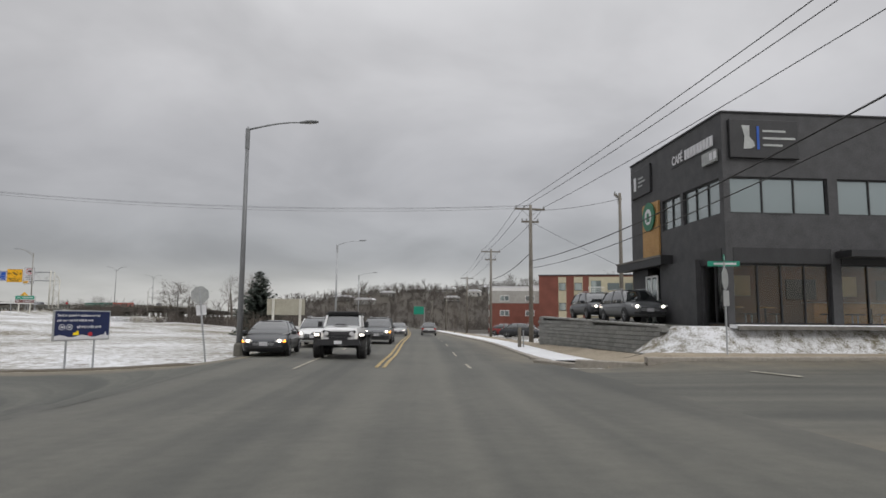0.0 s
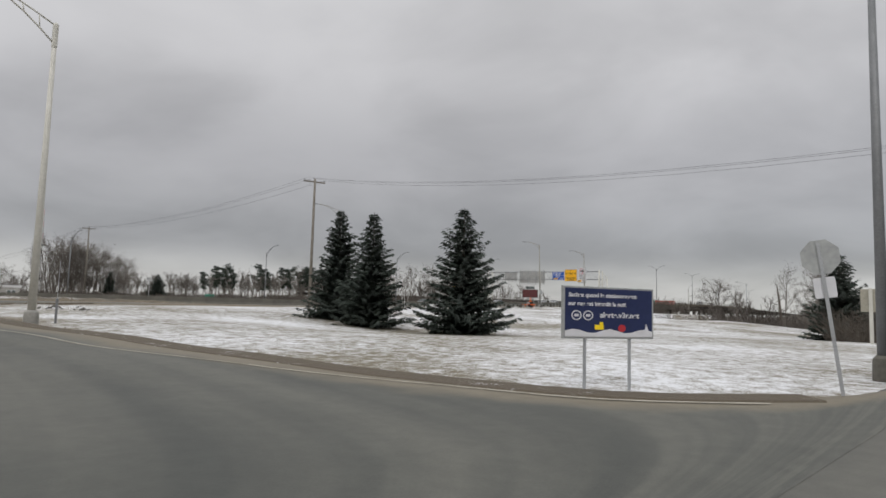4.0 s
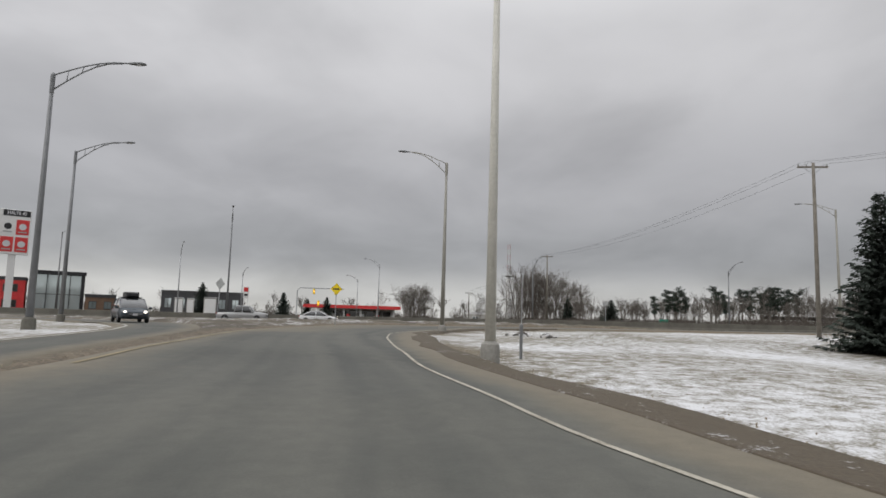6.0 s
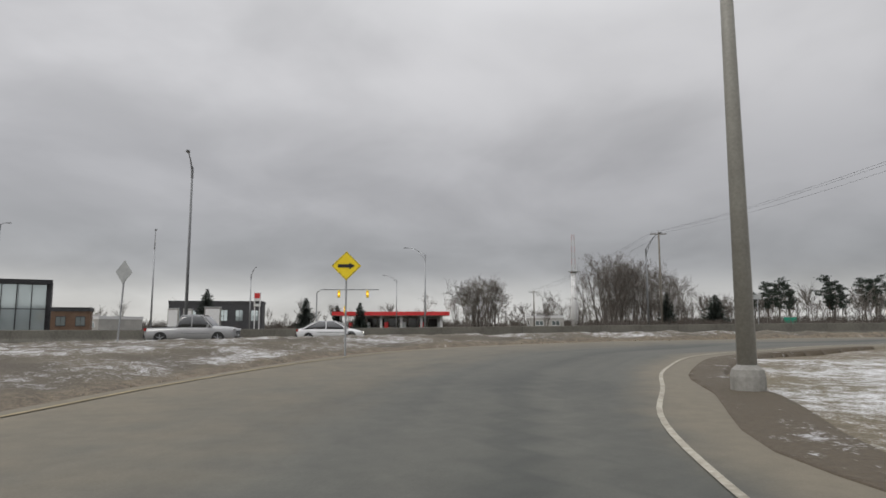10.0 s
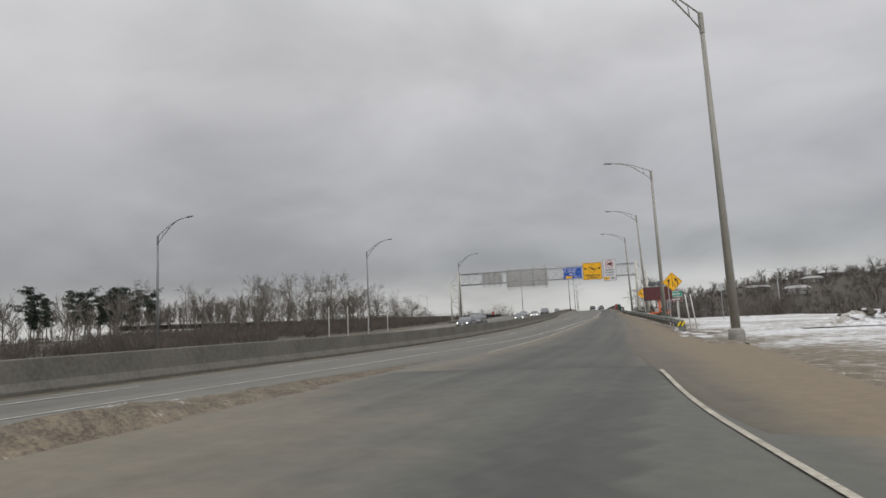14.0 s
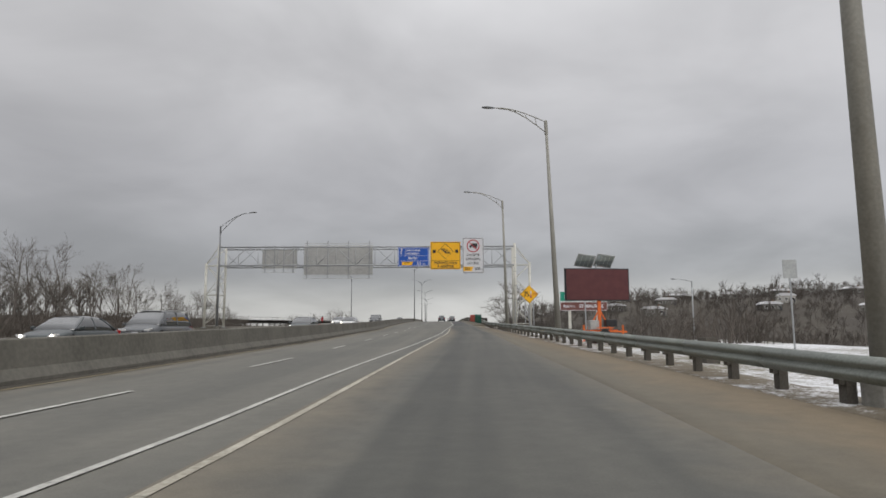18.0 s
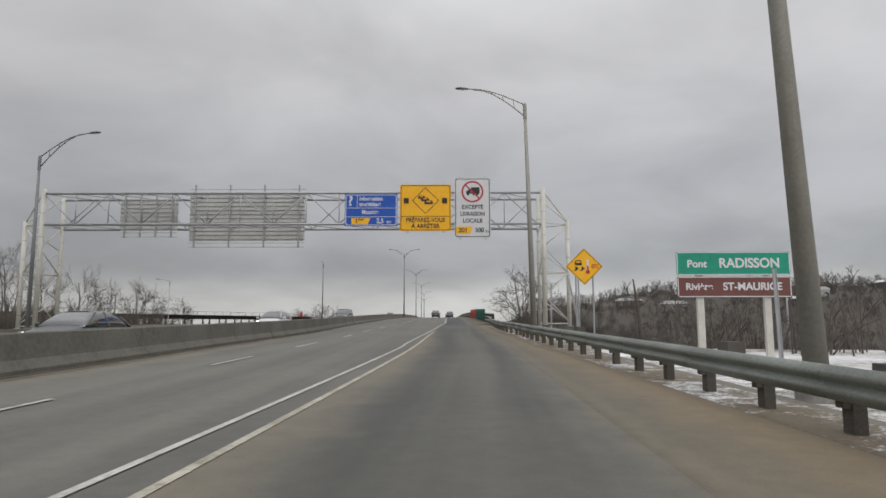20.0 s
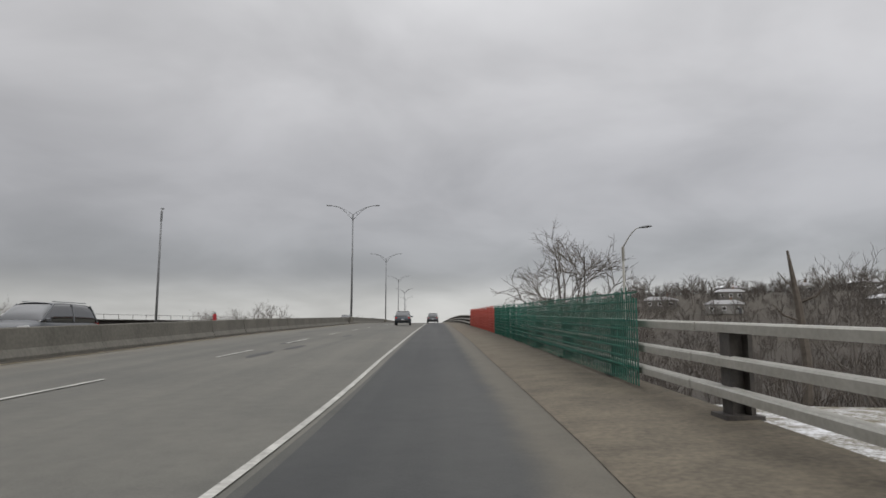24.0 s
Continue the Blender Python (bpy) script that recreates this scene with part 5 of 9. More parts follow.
for x, y, top in ((-131.8, 47.7, 11.1), (-132.4, 87.4, 12.0), (-129.0, 123.7, 13.3), (-128.1, 159.8, 14.2)):
    lamp(x, y, top, 5, DARK_STEEL, GREYL, name="highway_lamp", arm=3.4, rise=1.6, group="highway lamps")
for x, y, top, lean in ((-81.8, 68.9, 14.8, 0.15), (-86.45, 101.6, 15.2, 0.1), (-90.9, 133.2, 15.9, 0.5), (-95.65, 160.55, 16.2, 0.35)):
    lamp(x, y, top, 225 if y < 80 else 190, LAMP_STEEL, DARKL, name="highway_lamp", arm=3.4, rise=1.1, r0=0.19, r1=0.085, group="highway lamps", lean=lean)
for x, y, top in ((-129.1, 275.1, 20.2), (-139.0, 337.0, 20.6), (-149.5, 399, 20.4), (-160.5, 462, 20.0), (-173, 525, 19.6)):
    lamp(x, y, top, 8, DARK_STEEL, "tall galvanised twin-arm lamp on the bridge median", name="twin_lamp", kind="double", arm=3.0, rise=1.3, r0=0.16, base=deck(y) + 0.5, group="twin lamps")
lamp(-97.7, 233.0, 9.7, -15, LAMP_STEEL, "street lamp with a short raised arm below the bridge", kind="plain", arm=1.15, rise=1.35, r0=0.14)
lamp(-138.2, 243.2, 15.1, 120, DARK_STEEL, GREYL, kind="plain", arm=0.8, rise=0.5, r0=0.12, base=deck(243))
lamp(-141.6, -17.3, 12.6, 20, STEEL, GREYL, arm=3.2, rise=1.3)
lamp(-174, -11, 10.8, 25, STEEL, GREYL, arm=3.2, rise=1.1)
lamp(-206.7, 16.6, 12.2, 240, STEEL, GREYL, arm=3.2, rise=1.3)
lamp(-146, -40, 15.5, 100, DARK_STEEL, DARKL, kind="plain", arm=0.6, rise=0.3)
lamp(-174.0, 248.0, 12.4, 190, STEEL, GREYL, kind="plain", arm=2.2, rise=0.5, r0=0.12)
lamp(-67.8, 201.0, 10.0, 170, STEEL, "low grey street lamp among bare trees", kind="plain", arm=2.4, rise=0.5)


# ---- utility poles and wires ----
def utility_pole(x, y, top, turn, arms=1, base=None, label="weathered wooden utility pole with a crossarm and insulators"):
    z = ground_z(x, y) if base is None else base
    h = top - z
    t = thing("utility_pole", pose(x, y, z, 0, 0, turn), label, "utility pole", "utility poles")
    part("pole", Geo().tube([(0, 0, -0.3), (0, 0, h * 0.5), (0, 0, h + 0.25)], [0.17, 0.145, 0.11], 10), WOOD_POLE, t, smooth=True)
    for k in range(arms):
        zz = h - 0.05 - k * 0.95
        w = 2.3 if k == 0 else 1.3
        arm_ = part("crossarm", Geo().box((0, 0.14, zz), (w, 0.11, 0.13)), WOOD_POLE, t)
        for s in (-0.46, -0.2, 0.46):
            part("insulator", Geo().lathe([(0.03, 0), (0.07, 0.06), (0.05, 0.1), (0.07, 0.14), (0.03, 0.2)], 8), GREY_SIGN, arm_, m=pose(s * w, 0.14, zz + 0.06))
        part("brace", Geo().tube([(-w * 0.3, 0.12, zz - 0.03), (0, 0.12, zz - 0.6), (w * 0.3, 0.12, zz - 0.03)], 0.022, 5), STEEL, t)
    return t


utility_pole(7.95, 46.9, 9.4, 8, 2)
utility_pole(8.0, 75, 9.1, 5, 2)
for x, y, top in ((8.2, 118, 8.6), (6.2, 168, 8.0), (3.5, 230, 7.2)):
    utility_pole(x, y, top, 5)
utility_pole(15.6, 50, 11.0, 60, base=1.0)
utility_pole(-60.8, 49.5, 13.8, 75)
utility_pole(-139.3, 52.8, 14.3, 85)
utility_pole(-201.4, 48.9, 9.2, 80)
utility_pole(12.8, -14, 9.4, 5, base=0.0)


def wire(a, b, sag, r=0.016, label="thin black overhead cable", name="cable"):
    a, b = Vector(a), Vector(b)
    n = 14
    pts = [a.lerp(b, k / n) - Vector((0, 0, 4 * sag * (k / n) * (1 - k / n))) for k in range(n + 1)]
    tagged(part(name, Geo().tube(pts, r, 5, False), WIRE, label="", smooth=True), label, "cable", "overhead cables")


for s in (-1.05, -0.45, 1.05):
    wire((7.95 + s, 46.9, 9.5), (12.8 + s, -14, 9.6), 0.5)
    wire((7.95 + s, 46.9, 9.5), (8.0 + s, 75, 9.2), 0.3)
    wire((8.0 + s, 75, 9.2), (8.2 + s, 118, 8.8), 0.4)
    wire((7.95 - 0.2, 46.9 + s * 0.6, 9.5), (-60.8 + 0.2, 49.5 + s, 14.0), 1.9, r=0.008)
    wire((-60.8, 49.5 + s, 14.0), (-139.3, 52.8 + s, 14.5), 1.3, r=0.010)
    wire((-139.3, 52.8 + s, 14.5), (-201.4, 48.9 + s, 9.5), 0.8, r=0.010)
wire((7.95, 46.9, 5.48), (9.6, -14, 8.25), 1.5, r=0.024)
wire((7.95, 46.9, 4.95), (10.1, -14, 8.0), 1.5, r=0.017)
wire((7.95, 46.9, 8.4), (14.6, 38.2, 3.2), 0.1, r=0.010)
wire((7.95, 46.9, 6.1), (8.0, 75, 5.8), 0.4, r=0.03)
wire((15.6, 50, 10.8), (7.95, 46.9, 9.2), 0.2)

# ---- signs ----
DIAMOND = [(0, -0.5), (0.5, 0), (0, 0.5), (-0.5, 0)]


def diamond_plate(t, z, diag, mat, rim=True, y=0.0):
    """A diamond with a black rim line; returns the plate, whose origin is the diamond's middle."""
    pl = part("panel", Geo().prism(moved(DIAMOND, 0, 0, diag), -0.012, 0.012), mat, t, m=pose(0, y, z))
    if rim:
        o, i = moved(DIAMOND, 0, 0, diag * 0.955), moved(DIAMOND, 0, 0, diag * 0.915)
        g = Geo()
        for k in range(4):
            j = (k + 1) % 4
            g.add([(o[k][0], -0.016, o[k][1]), (o[j][0], -0.016, o[j][1]), (i[j][0], -0.016, i[j][1]), (i[k][0], -0.016, i[k][1])], [(0, 1, 2, 3)])
        part("border", g, INK, pl)
    return pl


def print_on(name, poly, mat, parent, y=-0.017, label=""):
    return part(name, Geo().prism(poly, y - 0.002, y), mat, parent, label)


def arrow_shape(length, w, head):
    return [(-w / 2, 0), (w / 2, 0), (w / 2, length - head), (head * 0.6, length - head), (0, length), (-head * 0.6, length - head), (-w / 2, length - head)]


def posts(t, xs, top, r=0.045, mat=STEEL, down=0.4):
    for x in xs:
        part("post", Geo().tube([(x, 0.05, -down), (x, 0.05, top)], r, 8), mat, t)


# curve arrow on the island
x, y = -75.2, 12.8
t = thing("arrow_sign", pose(x, y, ground_z(x, y), 0, 0, 90), "yellow diamond warning sign with a black arrow", "road sign")
pl = diamond_plate(t, 3.5 - ground_z(x, y), 1.08, LIME)
print_on("arrow", moved(arrow_shape(0.62, 0.12, 0.20), -0.31, 0, 1, -90), INK, pl)
posts(t, (0,), 3.3, 0.035)

# back of a diamond sign beside the exit ramp
t = thing("diamond_sign", pose(-86.6, 0.3, ground_z(-86.6, 0.3) + 0.1, 0, 4, 60), "bare aluminium back of a diamond sign on a leaning post", "road sign")
part("panel", Geo().prism(moved(DIAMOND, 0, 0, 1.25), -0.012, 0.012), GREY_SIGN, t, m=pose(0, 0, 3.9))
posts(t, (0,), 4.3, 0.045)

# merging traffic
x, y = -85.3, 98.4
z0 = ground_z(x, y)
t = thing("merge_sign", pose(x, y, z0, 0, 0, 8), "yellow diamond sign of two black arrows merging, on two posts", "road sign")
pl = diamond_plate(t, 4.62 - z0, 1.66, SIGN_YELLOW)
print_on("arrow", moved(arrow_shape(0.62, 0.10, 0.22), -0.30, -0.34), INK, pl)
print_on("arrow", moved(arrow_shape(0.38, 0.10, 0.24), 0.42, 0.02, 1, 38), INK, pl)
print_on("arrow", [(0.40, -0.36), (0.47, -0.33), (0.44, 0.06), (0.36, 0.03)], INK, pl)
for k in range(5):
    print_on("lane_dash", [(-0.02, 0.06 + k * 0.14), (0.02, 0.06 + k * 0.14), (0.02, 0.14 + k * 0.14), (-0.02, 0.14 + k * 0.14)], INK, pl)
print_on("lane_edge", [(-0.02, -0.45), (0.02, -0.45), (0.02, 0.02), (-0.02, 0.02)], INK, pl)
print_on("lane_edge", [(0.22, -0.45), (0.27, -0.45), (0.04, 0.02), (0.0, 0.02)], INK, pl)
posts(t, (-0.36, 0.36), 4.3 - z0 + 0.1, 0.04)

# slippery when freezing
x, y = -92.75, 153.4
z0 = ground_z(x, y)
t = thing("slippery_sign", pose(x, y, z0, 0, 0, 8), "yellow diamond sign of a skidding car and a thermometer", "road sign")
pl = diamond_plate(t, 5.62 - z0, 1.76, SIGN_YELLOW)
print_on("car", [(-0.44, 0.06), (-0.10, 0.06), (-0.12, 0.16), (-0.16, 0.30), (-0.40, 0.30), (-0.46, 0.16)], INK, pl)
print_on("window", [(-0.38, 0.18), (-0.17, 0.18), (-0.20, 0.26), (-0.36, 0.26)], SIGN_YELLOW, pl, y=-0.021)
for dx in (0, 0.30):
    print_on("skid_mark", [(-0.44 + dx, 0.0), (-0.38 + dx, 0.0), (-0.26 + dx, -0.10), (-0.40 + dx, -0.20), (-0.54 + dx, -0.22), (-0.42 + dx, -0.12)], INK, pl)
print_on("tube", rounded(0.10, 0.62, 0.05), SIGN_WHITE, part("thermometer", Geo().prism(moved(disc(0.10), 0, -0.30), -0.019, -0.017), RED, pl, m=pose(0.16, 0, 0.05)))
print_on("fluid", rounded(0.07, 0.34, 0.03), RED, pl, y=-0.024).matrix_local = pose(0.16, 0, -0.12)
lettering("0", 0.26, RED, pl, 0.40, -0.02, 0.0)
lettering("°", 0.22, RED, pl, 0.515, -0.02, 0.03)
lettering("C", 0.26, RED, pl, 0.61, -0.02, 0.0)
posts(t, (-0.40, 0.40), 5.2 - z0, 0.04)
for x, y, top, lean in ((-92.85, 158.0, 5.6, 0), (-92.75, 158.2, 5.5, -11), (-94.35, 157.6, 5.15, 1), (-88.2, 141.5, 4.4, -1)):
    z0 = ground_z(x, y)
    g = thing("steel_post", pose(x, y, z0, 0, lean, 0), "bare steel sign post without a sign", "post", "bare posts")
    part("post", Geo().box((0, 0, (top - z0) / 2 - 0.2), (0.07, 0.07, top - z0 + 0.4)).box((0.05, 0, (top - z0) / 2), (0.02, 0.11, top - z0)), STEEL, g)

# bridge name board
x, y = -88.1, 146.0
z0 = ground_z(x, y)
t = thing("bridge_name_sign", pose(x, y, z0, 0, 0, 8), "green and brown bridge and river name board on two posts", "road sign")
zc = 5.41 - z0
pg = part("panel", Geo().prism(rounded(3.9, 0.82, 0.06), -0.02, 0.02), SIGN_GREEN, t, "green name panel", m=pose(0, 0, zc - 0.43))
pb = part("panel", Geo().prism(rounded(3.9, 0.72, 0.06), -0.02, 0.02), SIGN_BROWN, t, "brown river name panel", m=pose(0, 0, zc - 1.24))
for pnl, hh in ((pg, 0.82), (pb, 0.72)):
    g = Geo()
    for dx, dz, w, h in ((0, hh / 2 - 0.025, 3.8, 0.03), (0, -hh / 2 + 0.025, 3.8, 0.03), (-1.925, 0, 0.03, hh - 0.1), (1.925, 0, 0.03, hh - 0.1)):
        g.box((dx, -0.024, dz), (w, 0.004, h))
    part("border", g, SIGN_WHITE, pnl)
lettering("Pont", 0.36, SIGN_WHITE, pg, -1.25, -0.024, -0.02)
lettering("RADISSON", 0.46, SIGN_WHITE, pg, 0.55, -0.024, 0.0, squeeze=0.95)
lettering("Rivière", 0.33, SIGN_WHITE, pb, -1.2, -0.024, 0.0)
lettering("ST-MAURICE", 0.36, SIGN_WHITE, pb, 0.62, -0.024, 0.0)
for dx in (-1.15, 1.15):
    part("post", Geo().box((dx, 0.12, (zc - 0.1) / 2 - 0.3), (0.22, 0.16, zc + 0.5)), PALE_POLE, t)

# message board trailer
x, y = -88.45, 126.5
z0 = ground_z(x, y)
t = thing("message_board", pose(x, y, z0, 0, 0, 15), "dark red unlit message board on an orange solar trailer", "message board")
part("screen_case", Geo().slab((0, 0, 4.6 - z0), (3.5, 0.22, 1.72), 0.03), INK, t)
part("screen", Geo().prism(rounded(3.38, 1.6, 0.02), -0.116, -0.11), LED_OFF, t, "dark red unlit screen", m=pose(0, 0, 4.6 - z0))
part("mast", Geo().box((0.1, 0.05, 2.1), (0.15, 0.15, 2.9)), ORANGE, t, "orange mast")
part("brace", Geo().tube([(-0.5, 0.05, 0.6), (0.1, 0.05, 1.7)], 0.035, 6).tube([(0.7, 0.05, 0.6), (0.1, 0.05, 1.7)], 0.035, 6), ORANGE, t)
part("chassis", Geo().box((0.1, 0.5, 0.5), (2.5, 0.09, 0.1)).box((0.1, -0.5, 0.5), (2.5, 0.09, 0.1)).box((-1.1, 0, 0.5), (0.09, 0.95, 0.1)).box((1.3, 0, 0.5), (0.09, 0.95, 0.1)), ORANGE, t)
part("deck_plate", Geo().box((0.15, 0, 0.58), (1.5, 0.9, 0.05)), ORANGE, t)
part("drawbar", Geo().tube([(-1.1, 0.4, 0.48), (-2.0, 0, 0.45), (-1.1, -0.4, 0.48)], 0.04, 6), ORANGE, t)
for side in (-0.74, 0.74):
    part("fender", Geo().box((0.1, side, 0.70), (0.85, 0.24, 0.05)), ORANGE, t)
part("control_box", Geo().slab((-0.35, -0.25, 0.85), (0.5, 0.42, 0.5), 0.03), GREY_SIGN, t)
for dx in (-0.95, 1.15):
    part("jack", Geo().tube([(dx, -0.5, 0), (dx, -0.5, 0.85)], 0.05, 8).box((dx, -0.5, 0.02), (0.25, 0.25, 0.04)), ORANGE, t)
for dy in (-0.72, 0.72):
    part("wheel", Geo().lathe([(0.28, -0.1), (0.32, -0.06), (0.32, 0.06), (0.28, 0.1)], 16), BLACK, t, m=pose(0.1, dy, 0.32, 90, 0, 0))
part("battery_box", Geo().slab((0.55, -0.3, 0.95), (0.6, 0.45, 0.35), 0.03), INK, t)
for dx in (-0.53, 0.53):
    sp = part("solar_panel", Geo().slab((0, 0, 0), (1.02, 0.05, 0.78), 0.01), GREY_SIGN, t, "tilted solar panel in a pale frame", m=pose(dx - 0.05, 0.1, 5.88 - z0, 38, 6, 8))
    part("cell_grid", Geo().box((0, -0.028, 0), (0.92, 0.006, 0.68)), WINDOW, sp, "glossy solar cells")
    for q in (-0.23, 0, 0.23):
        part("grid_line", Geo().box((q, -0.033, 0), (0.015, 0.004, 0.68)), GREY_SIGN, sp)
part("panel_stand", Geo().tube([(0, 0.05, 5.4 - z0), (0, 0.05, 5.7 - z0)], 0.05, 8), STEEL, t)

# notice board beside the street
x, y = -11.07, 21.65
z0 = ground_z(x, y)
t = thing("notice_board", pose(x, y, z0, 0, 0, 67) @ Matrix.Diagonal((1.0, 1, 0.80, 1)), "navy notice board about winter parking in a silver frame", "notice board")
BW, BH, BZ = 2.02, 1.12, (0.93 - z0) / 0.80
part("frame", Geo().slab((0, 0.02, BZ), (BW + 0.1, 0.06, BH + 0.1), 0.012), GREY_SIGN, t, "silver metal frame")
pn = part("panel", Geo().prism(rounded(BW, BH, 0.01), -0.016, -0.012), NAVY, t, m=pose(0, 0, BZ))
drift = [(-BW / 2, -BH / 2)] + [(BW / 2, -BH / 2)] + [(BW / 2 - BW * k / 12, -BH / 2 + 0.13 + 0.05 * math.sin(k * 1.3)) for k in range(13)]
print_on("snow_drawing", drift, SIGN_WHITE, pn)
lettering("Sachez quand le stationnement", 0.135, SIGN_WHITE, pn, -0.94, -0.02, 0.40, "LEFT", squeeze=0.93)
lettering("sur rue est interdit la nuit", 0.135, SIGN_WHITE, pn, -0.94, -0.02, 0.20, "LEFT", squeeze=0.93)
lettering("alerte.v3r.net", 0.17, SIGN_WHITE, pn, 0.23, -0.02, -0.06)
for k, dx in enumerate((-0.76, -0.50)):
    ring = Geo()
    for a in range(16):
        q0, q1 = 2 * math.pi * a / 16, 2 * math.pi * (a + 1) / 16
        ring.add([(dx + r * math.cos(q), -0.019, -0.07 + r * math.sin(q)) for r, q in ((0.115, q0), (0.115, q1), (0.09, q1), (0.09, q0))], [(0, 1, 2, 3)])
    part("icon", ring.add([(dx - 0.05, -0.019, -0.1), (dx + 0.05, -0.019, -0.1), (dx + 0.05, -0.019, -0.04), (dx - 0.05, -0.019, -0.04)], [(0, 1, 2, 3)]), SIGN_WHITE, pn)
part("drawn_loader", Geo().box((-0.25, -0.022, -0.34), (0.2, 0.002, 0.11)).box((-0.2, -0.022, -0.26), (0.08, 0.002, 0.08)), LIME, pn)
part("drawn_car", Geo().prism(moved(disc(0.09, 12), 0.28, -0.36), -0.024, -0.021), RED, pn)
part("drawn_logo", Geo().prism([(0.82, -0.46), (0.94, -0.46), (0.86, -0.24)], -0.024, -0.021), SIGN_WHITE, pn)
for dx in (-0.52, 0.52):
    part("post", Geo().tube([(dx, 0.06, -0.4), (dx, 0.06, BZ)], 0.032, 8), STEEL, t)

# stop sign, seen from behind
z0 = ground_z(-7.6, 23.35)
t = thing("stop_sign", pose(-7.6, 23.35, z0, 0, -7, 10), "grey back of an octagonal stop sign on a leaning post", "road sign")
part("panel", Geo().prism([(0.325 * math.cos(radians(22.5 + 45 * k)), 0.325 * math.sin(radians(22.5 + 45 * k))) for k in range(8)], -0.01, 0.01), GREY_SIGN, t, m=pose(0, 0, 2.40))
part("plate", Geo().prism(rounded(0.34, 0.36, 0.03), -0.01, 0.01), SIGN_WHITE, t, "small pale square plate", m=pose(0, 0, 1.86))
part("post", Geo().box((0, -0.03, 1.15), (0.06, 0.035, 3.0)), STEEL, t)

# street name post
z0 = ground_z(10.9, 20.6)
t = thing("street_name_post", pose(10.9, 22.9, ground_z(10.9, 22.9), 0, 0, -8), "steel post with a stop sign back and green street name plates", "road sign")
part("post", Geo().tube([(0, 0, -0.3), (0, 0, 3.45)], 0.032, 8), STEEL, t)
part("panel", Geo().prism([(0.36 * math.cos(radians(22.5 + 45 * k)), 0.40 * math.sin(radians(22.5 + 45 * k))) for k in range(8)], -0.01, 0.01), GREY_SIGN, t, "bare back of the sign", m=pose(0, -0.04, 2.82, 0, 0, 55))
part("plate", Geo().prism(rounded(0.34, 0.55, 0.03), -0.01, 0.01), GREY_SIGN, t, m=pose(0.02, -0.04, 2.12, 0, 0, 40))
np_ = part("name_plate", Geo().prism(rounded(1.12, 0.19, 0.02), -0.01, 0.01), SIGN_GREEN, t, "green street name plate", m=pose(-0.02, 0, 3.36))
part("writing_bar", Geo().box((0.05, -0.013, 0), (0.78, 0.004, 0.075)), SIGN_WHITE, np_)
np2 = part("name_plate", Geo().prism(rounded(0.9, 0.19, 0.02), -0.01, 0.01), SIGN_GREEN, t, "green street name plate", m=pose(0, 0, 3.57, 0, 0, 70))
part("writing_bar", Geo().box((0, -0.013, 0), (0.5, 0.004, 0.075)), SIGN_WHITE, np2)

# cream board, green direction sign, small signs
z0 = ground_z(-12.6, 58)
t = thing("cream_board", pose(-12.1, 58, z0 + 0.3, 0, 0, 4), "weathered cream board of ribbed sheet on two posts", "sign back")
part("panel", Geo().slab((0, 0, 2.35), (3.3, 0.06, 1.42), 0.01), BEIGE_SIGN, t)
for k in range(5):
    part("rib", Geo().box((0, -0.05, 1.8 + k * 0.28), (3.3, 0.04, 0.03)), BEIGE_SIGN, t)
for dx in (-1.1, 1.25):
    part("post", Geo().box((dx, -0.09, 1.15), (0.2, 0.14, 3.9)), PALE_POLE, t)
t = thing("direction_sign", pose(-1.0, 190, ground_z(-1.0, 190) - 0.7, 0, 0, 0), "green direction sign over the far street", "road sign")
part("panel", Geo().slab((0, 0, 6.2), (3.0, 0.06, 2.3), 0.02), SIGN_GREEN, t)
part("post", Geo().tube([(1.6, 0, -0.3), (1.6, 0, 7.2)], 0.1, 8), STEEL, t)
t = thing("exit_sign", pose(-180.4, 98.6, ground_z(-180.4, 98.6), 0, 0, 50), "small green road sign beside the motorway", "road sign")
part("panel", Geo().slab((0, 0, 1.0), (2.4, 0.05, 1.7), 0.02), SIGN_GREEN, t)
posts(t, (-0.8, 0.8), 1.6)
t = thing("square_sign", pose(-128.5, 60.5, ground_z(-128.5, 60.5), 0, 0, 55), "small pale sign plate on a post", "road sign")
part("panel", Geo().slab((0, 0, 4.2), (0.9, 0.04, 0.6), 0.01), GREY_SIGN, t)
posts(t, (0,), 4.5)
t = thing("reflector_stake", pose(-35.3, 19.1, ground_z(-35.3, 19.1), 0, 1, 0), "thin steel rod with a squat marker pipe beside the lamp post", "marker post")
part("rod", Geo().tube([(0, 0, 0), (0, 0, 2.5)], 0.012, 6), STEEL, t)
part("pipe", Geo().lathe([(0.05, -0.2), (0.05, 0.75), (0.06, 0.78), (0.06, 0.9), (0.03, 0.93)], 8), DARK_STEEL, t)

# ---- sign gantry ----
GR, GL = Vector((-95.1, 166.85, 0)), Vector((-129.0, 161.4, 0))
span = (GR - GL).length
ga = math.degrees(math.atan2(GR.y - GL.y, GR.x - GL.x))
gantry = thing("sign_gantry", pose(*GR.xy, 0, 0, 0, ga), "galvanised steel lattice gantry across the motorway", "gantry")
TOPZ, BOTZ, DEPTH = 12.05, 9.86, 2.4
for yy in (0, DEPTH):
    for zz in (TOPZ, BOTZ):
        part("chord", Geo().tube([(-span, yy, zz), (0.4, yy, zz)], 0.085, 8), STEEL, gantry, smooth=True)
nb = 15
dg = span / nb
diag_mesh = mesh_of("brace", Geo().tube([(0, 0, BOTZ), (dg, 0, TOPZ)], 0.04, 6), STEEL, True)
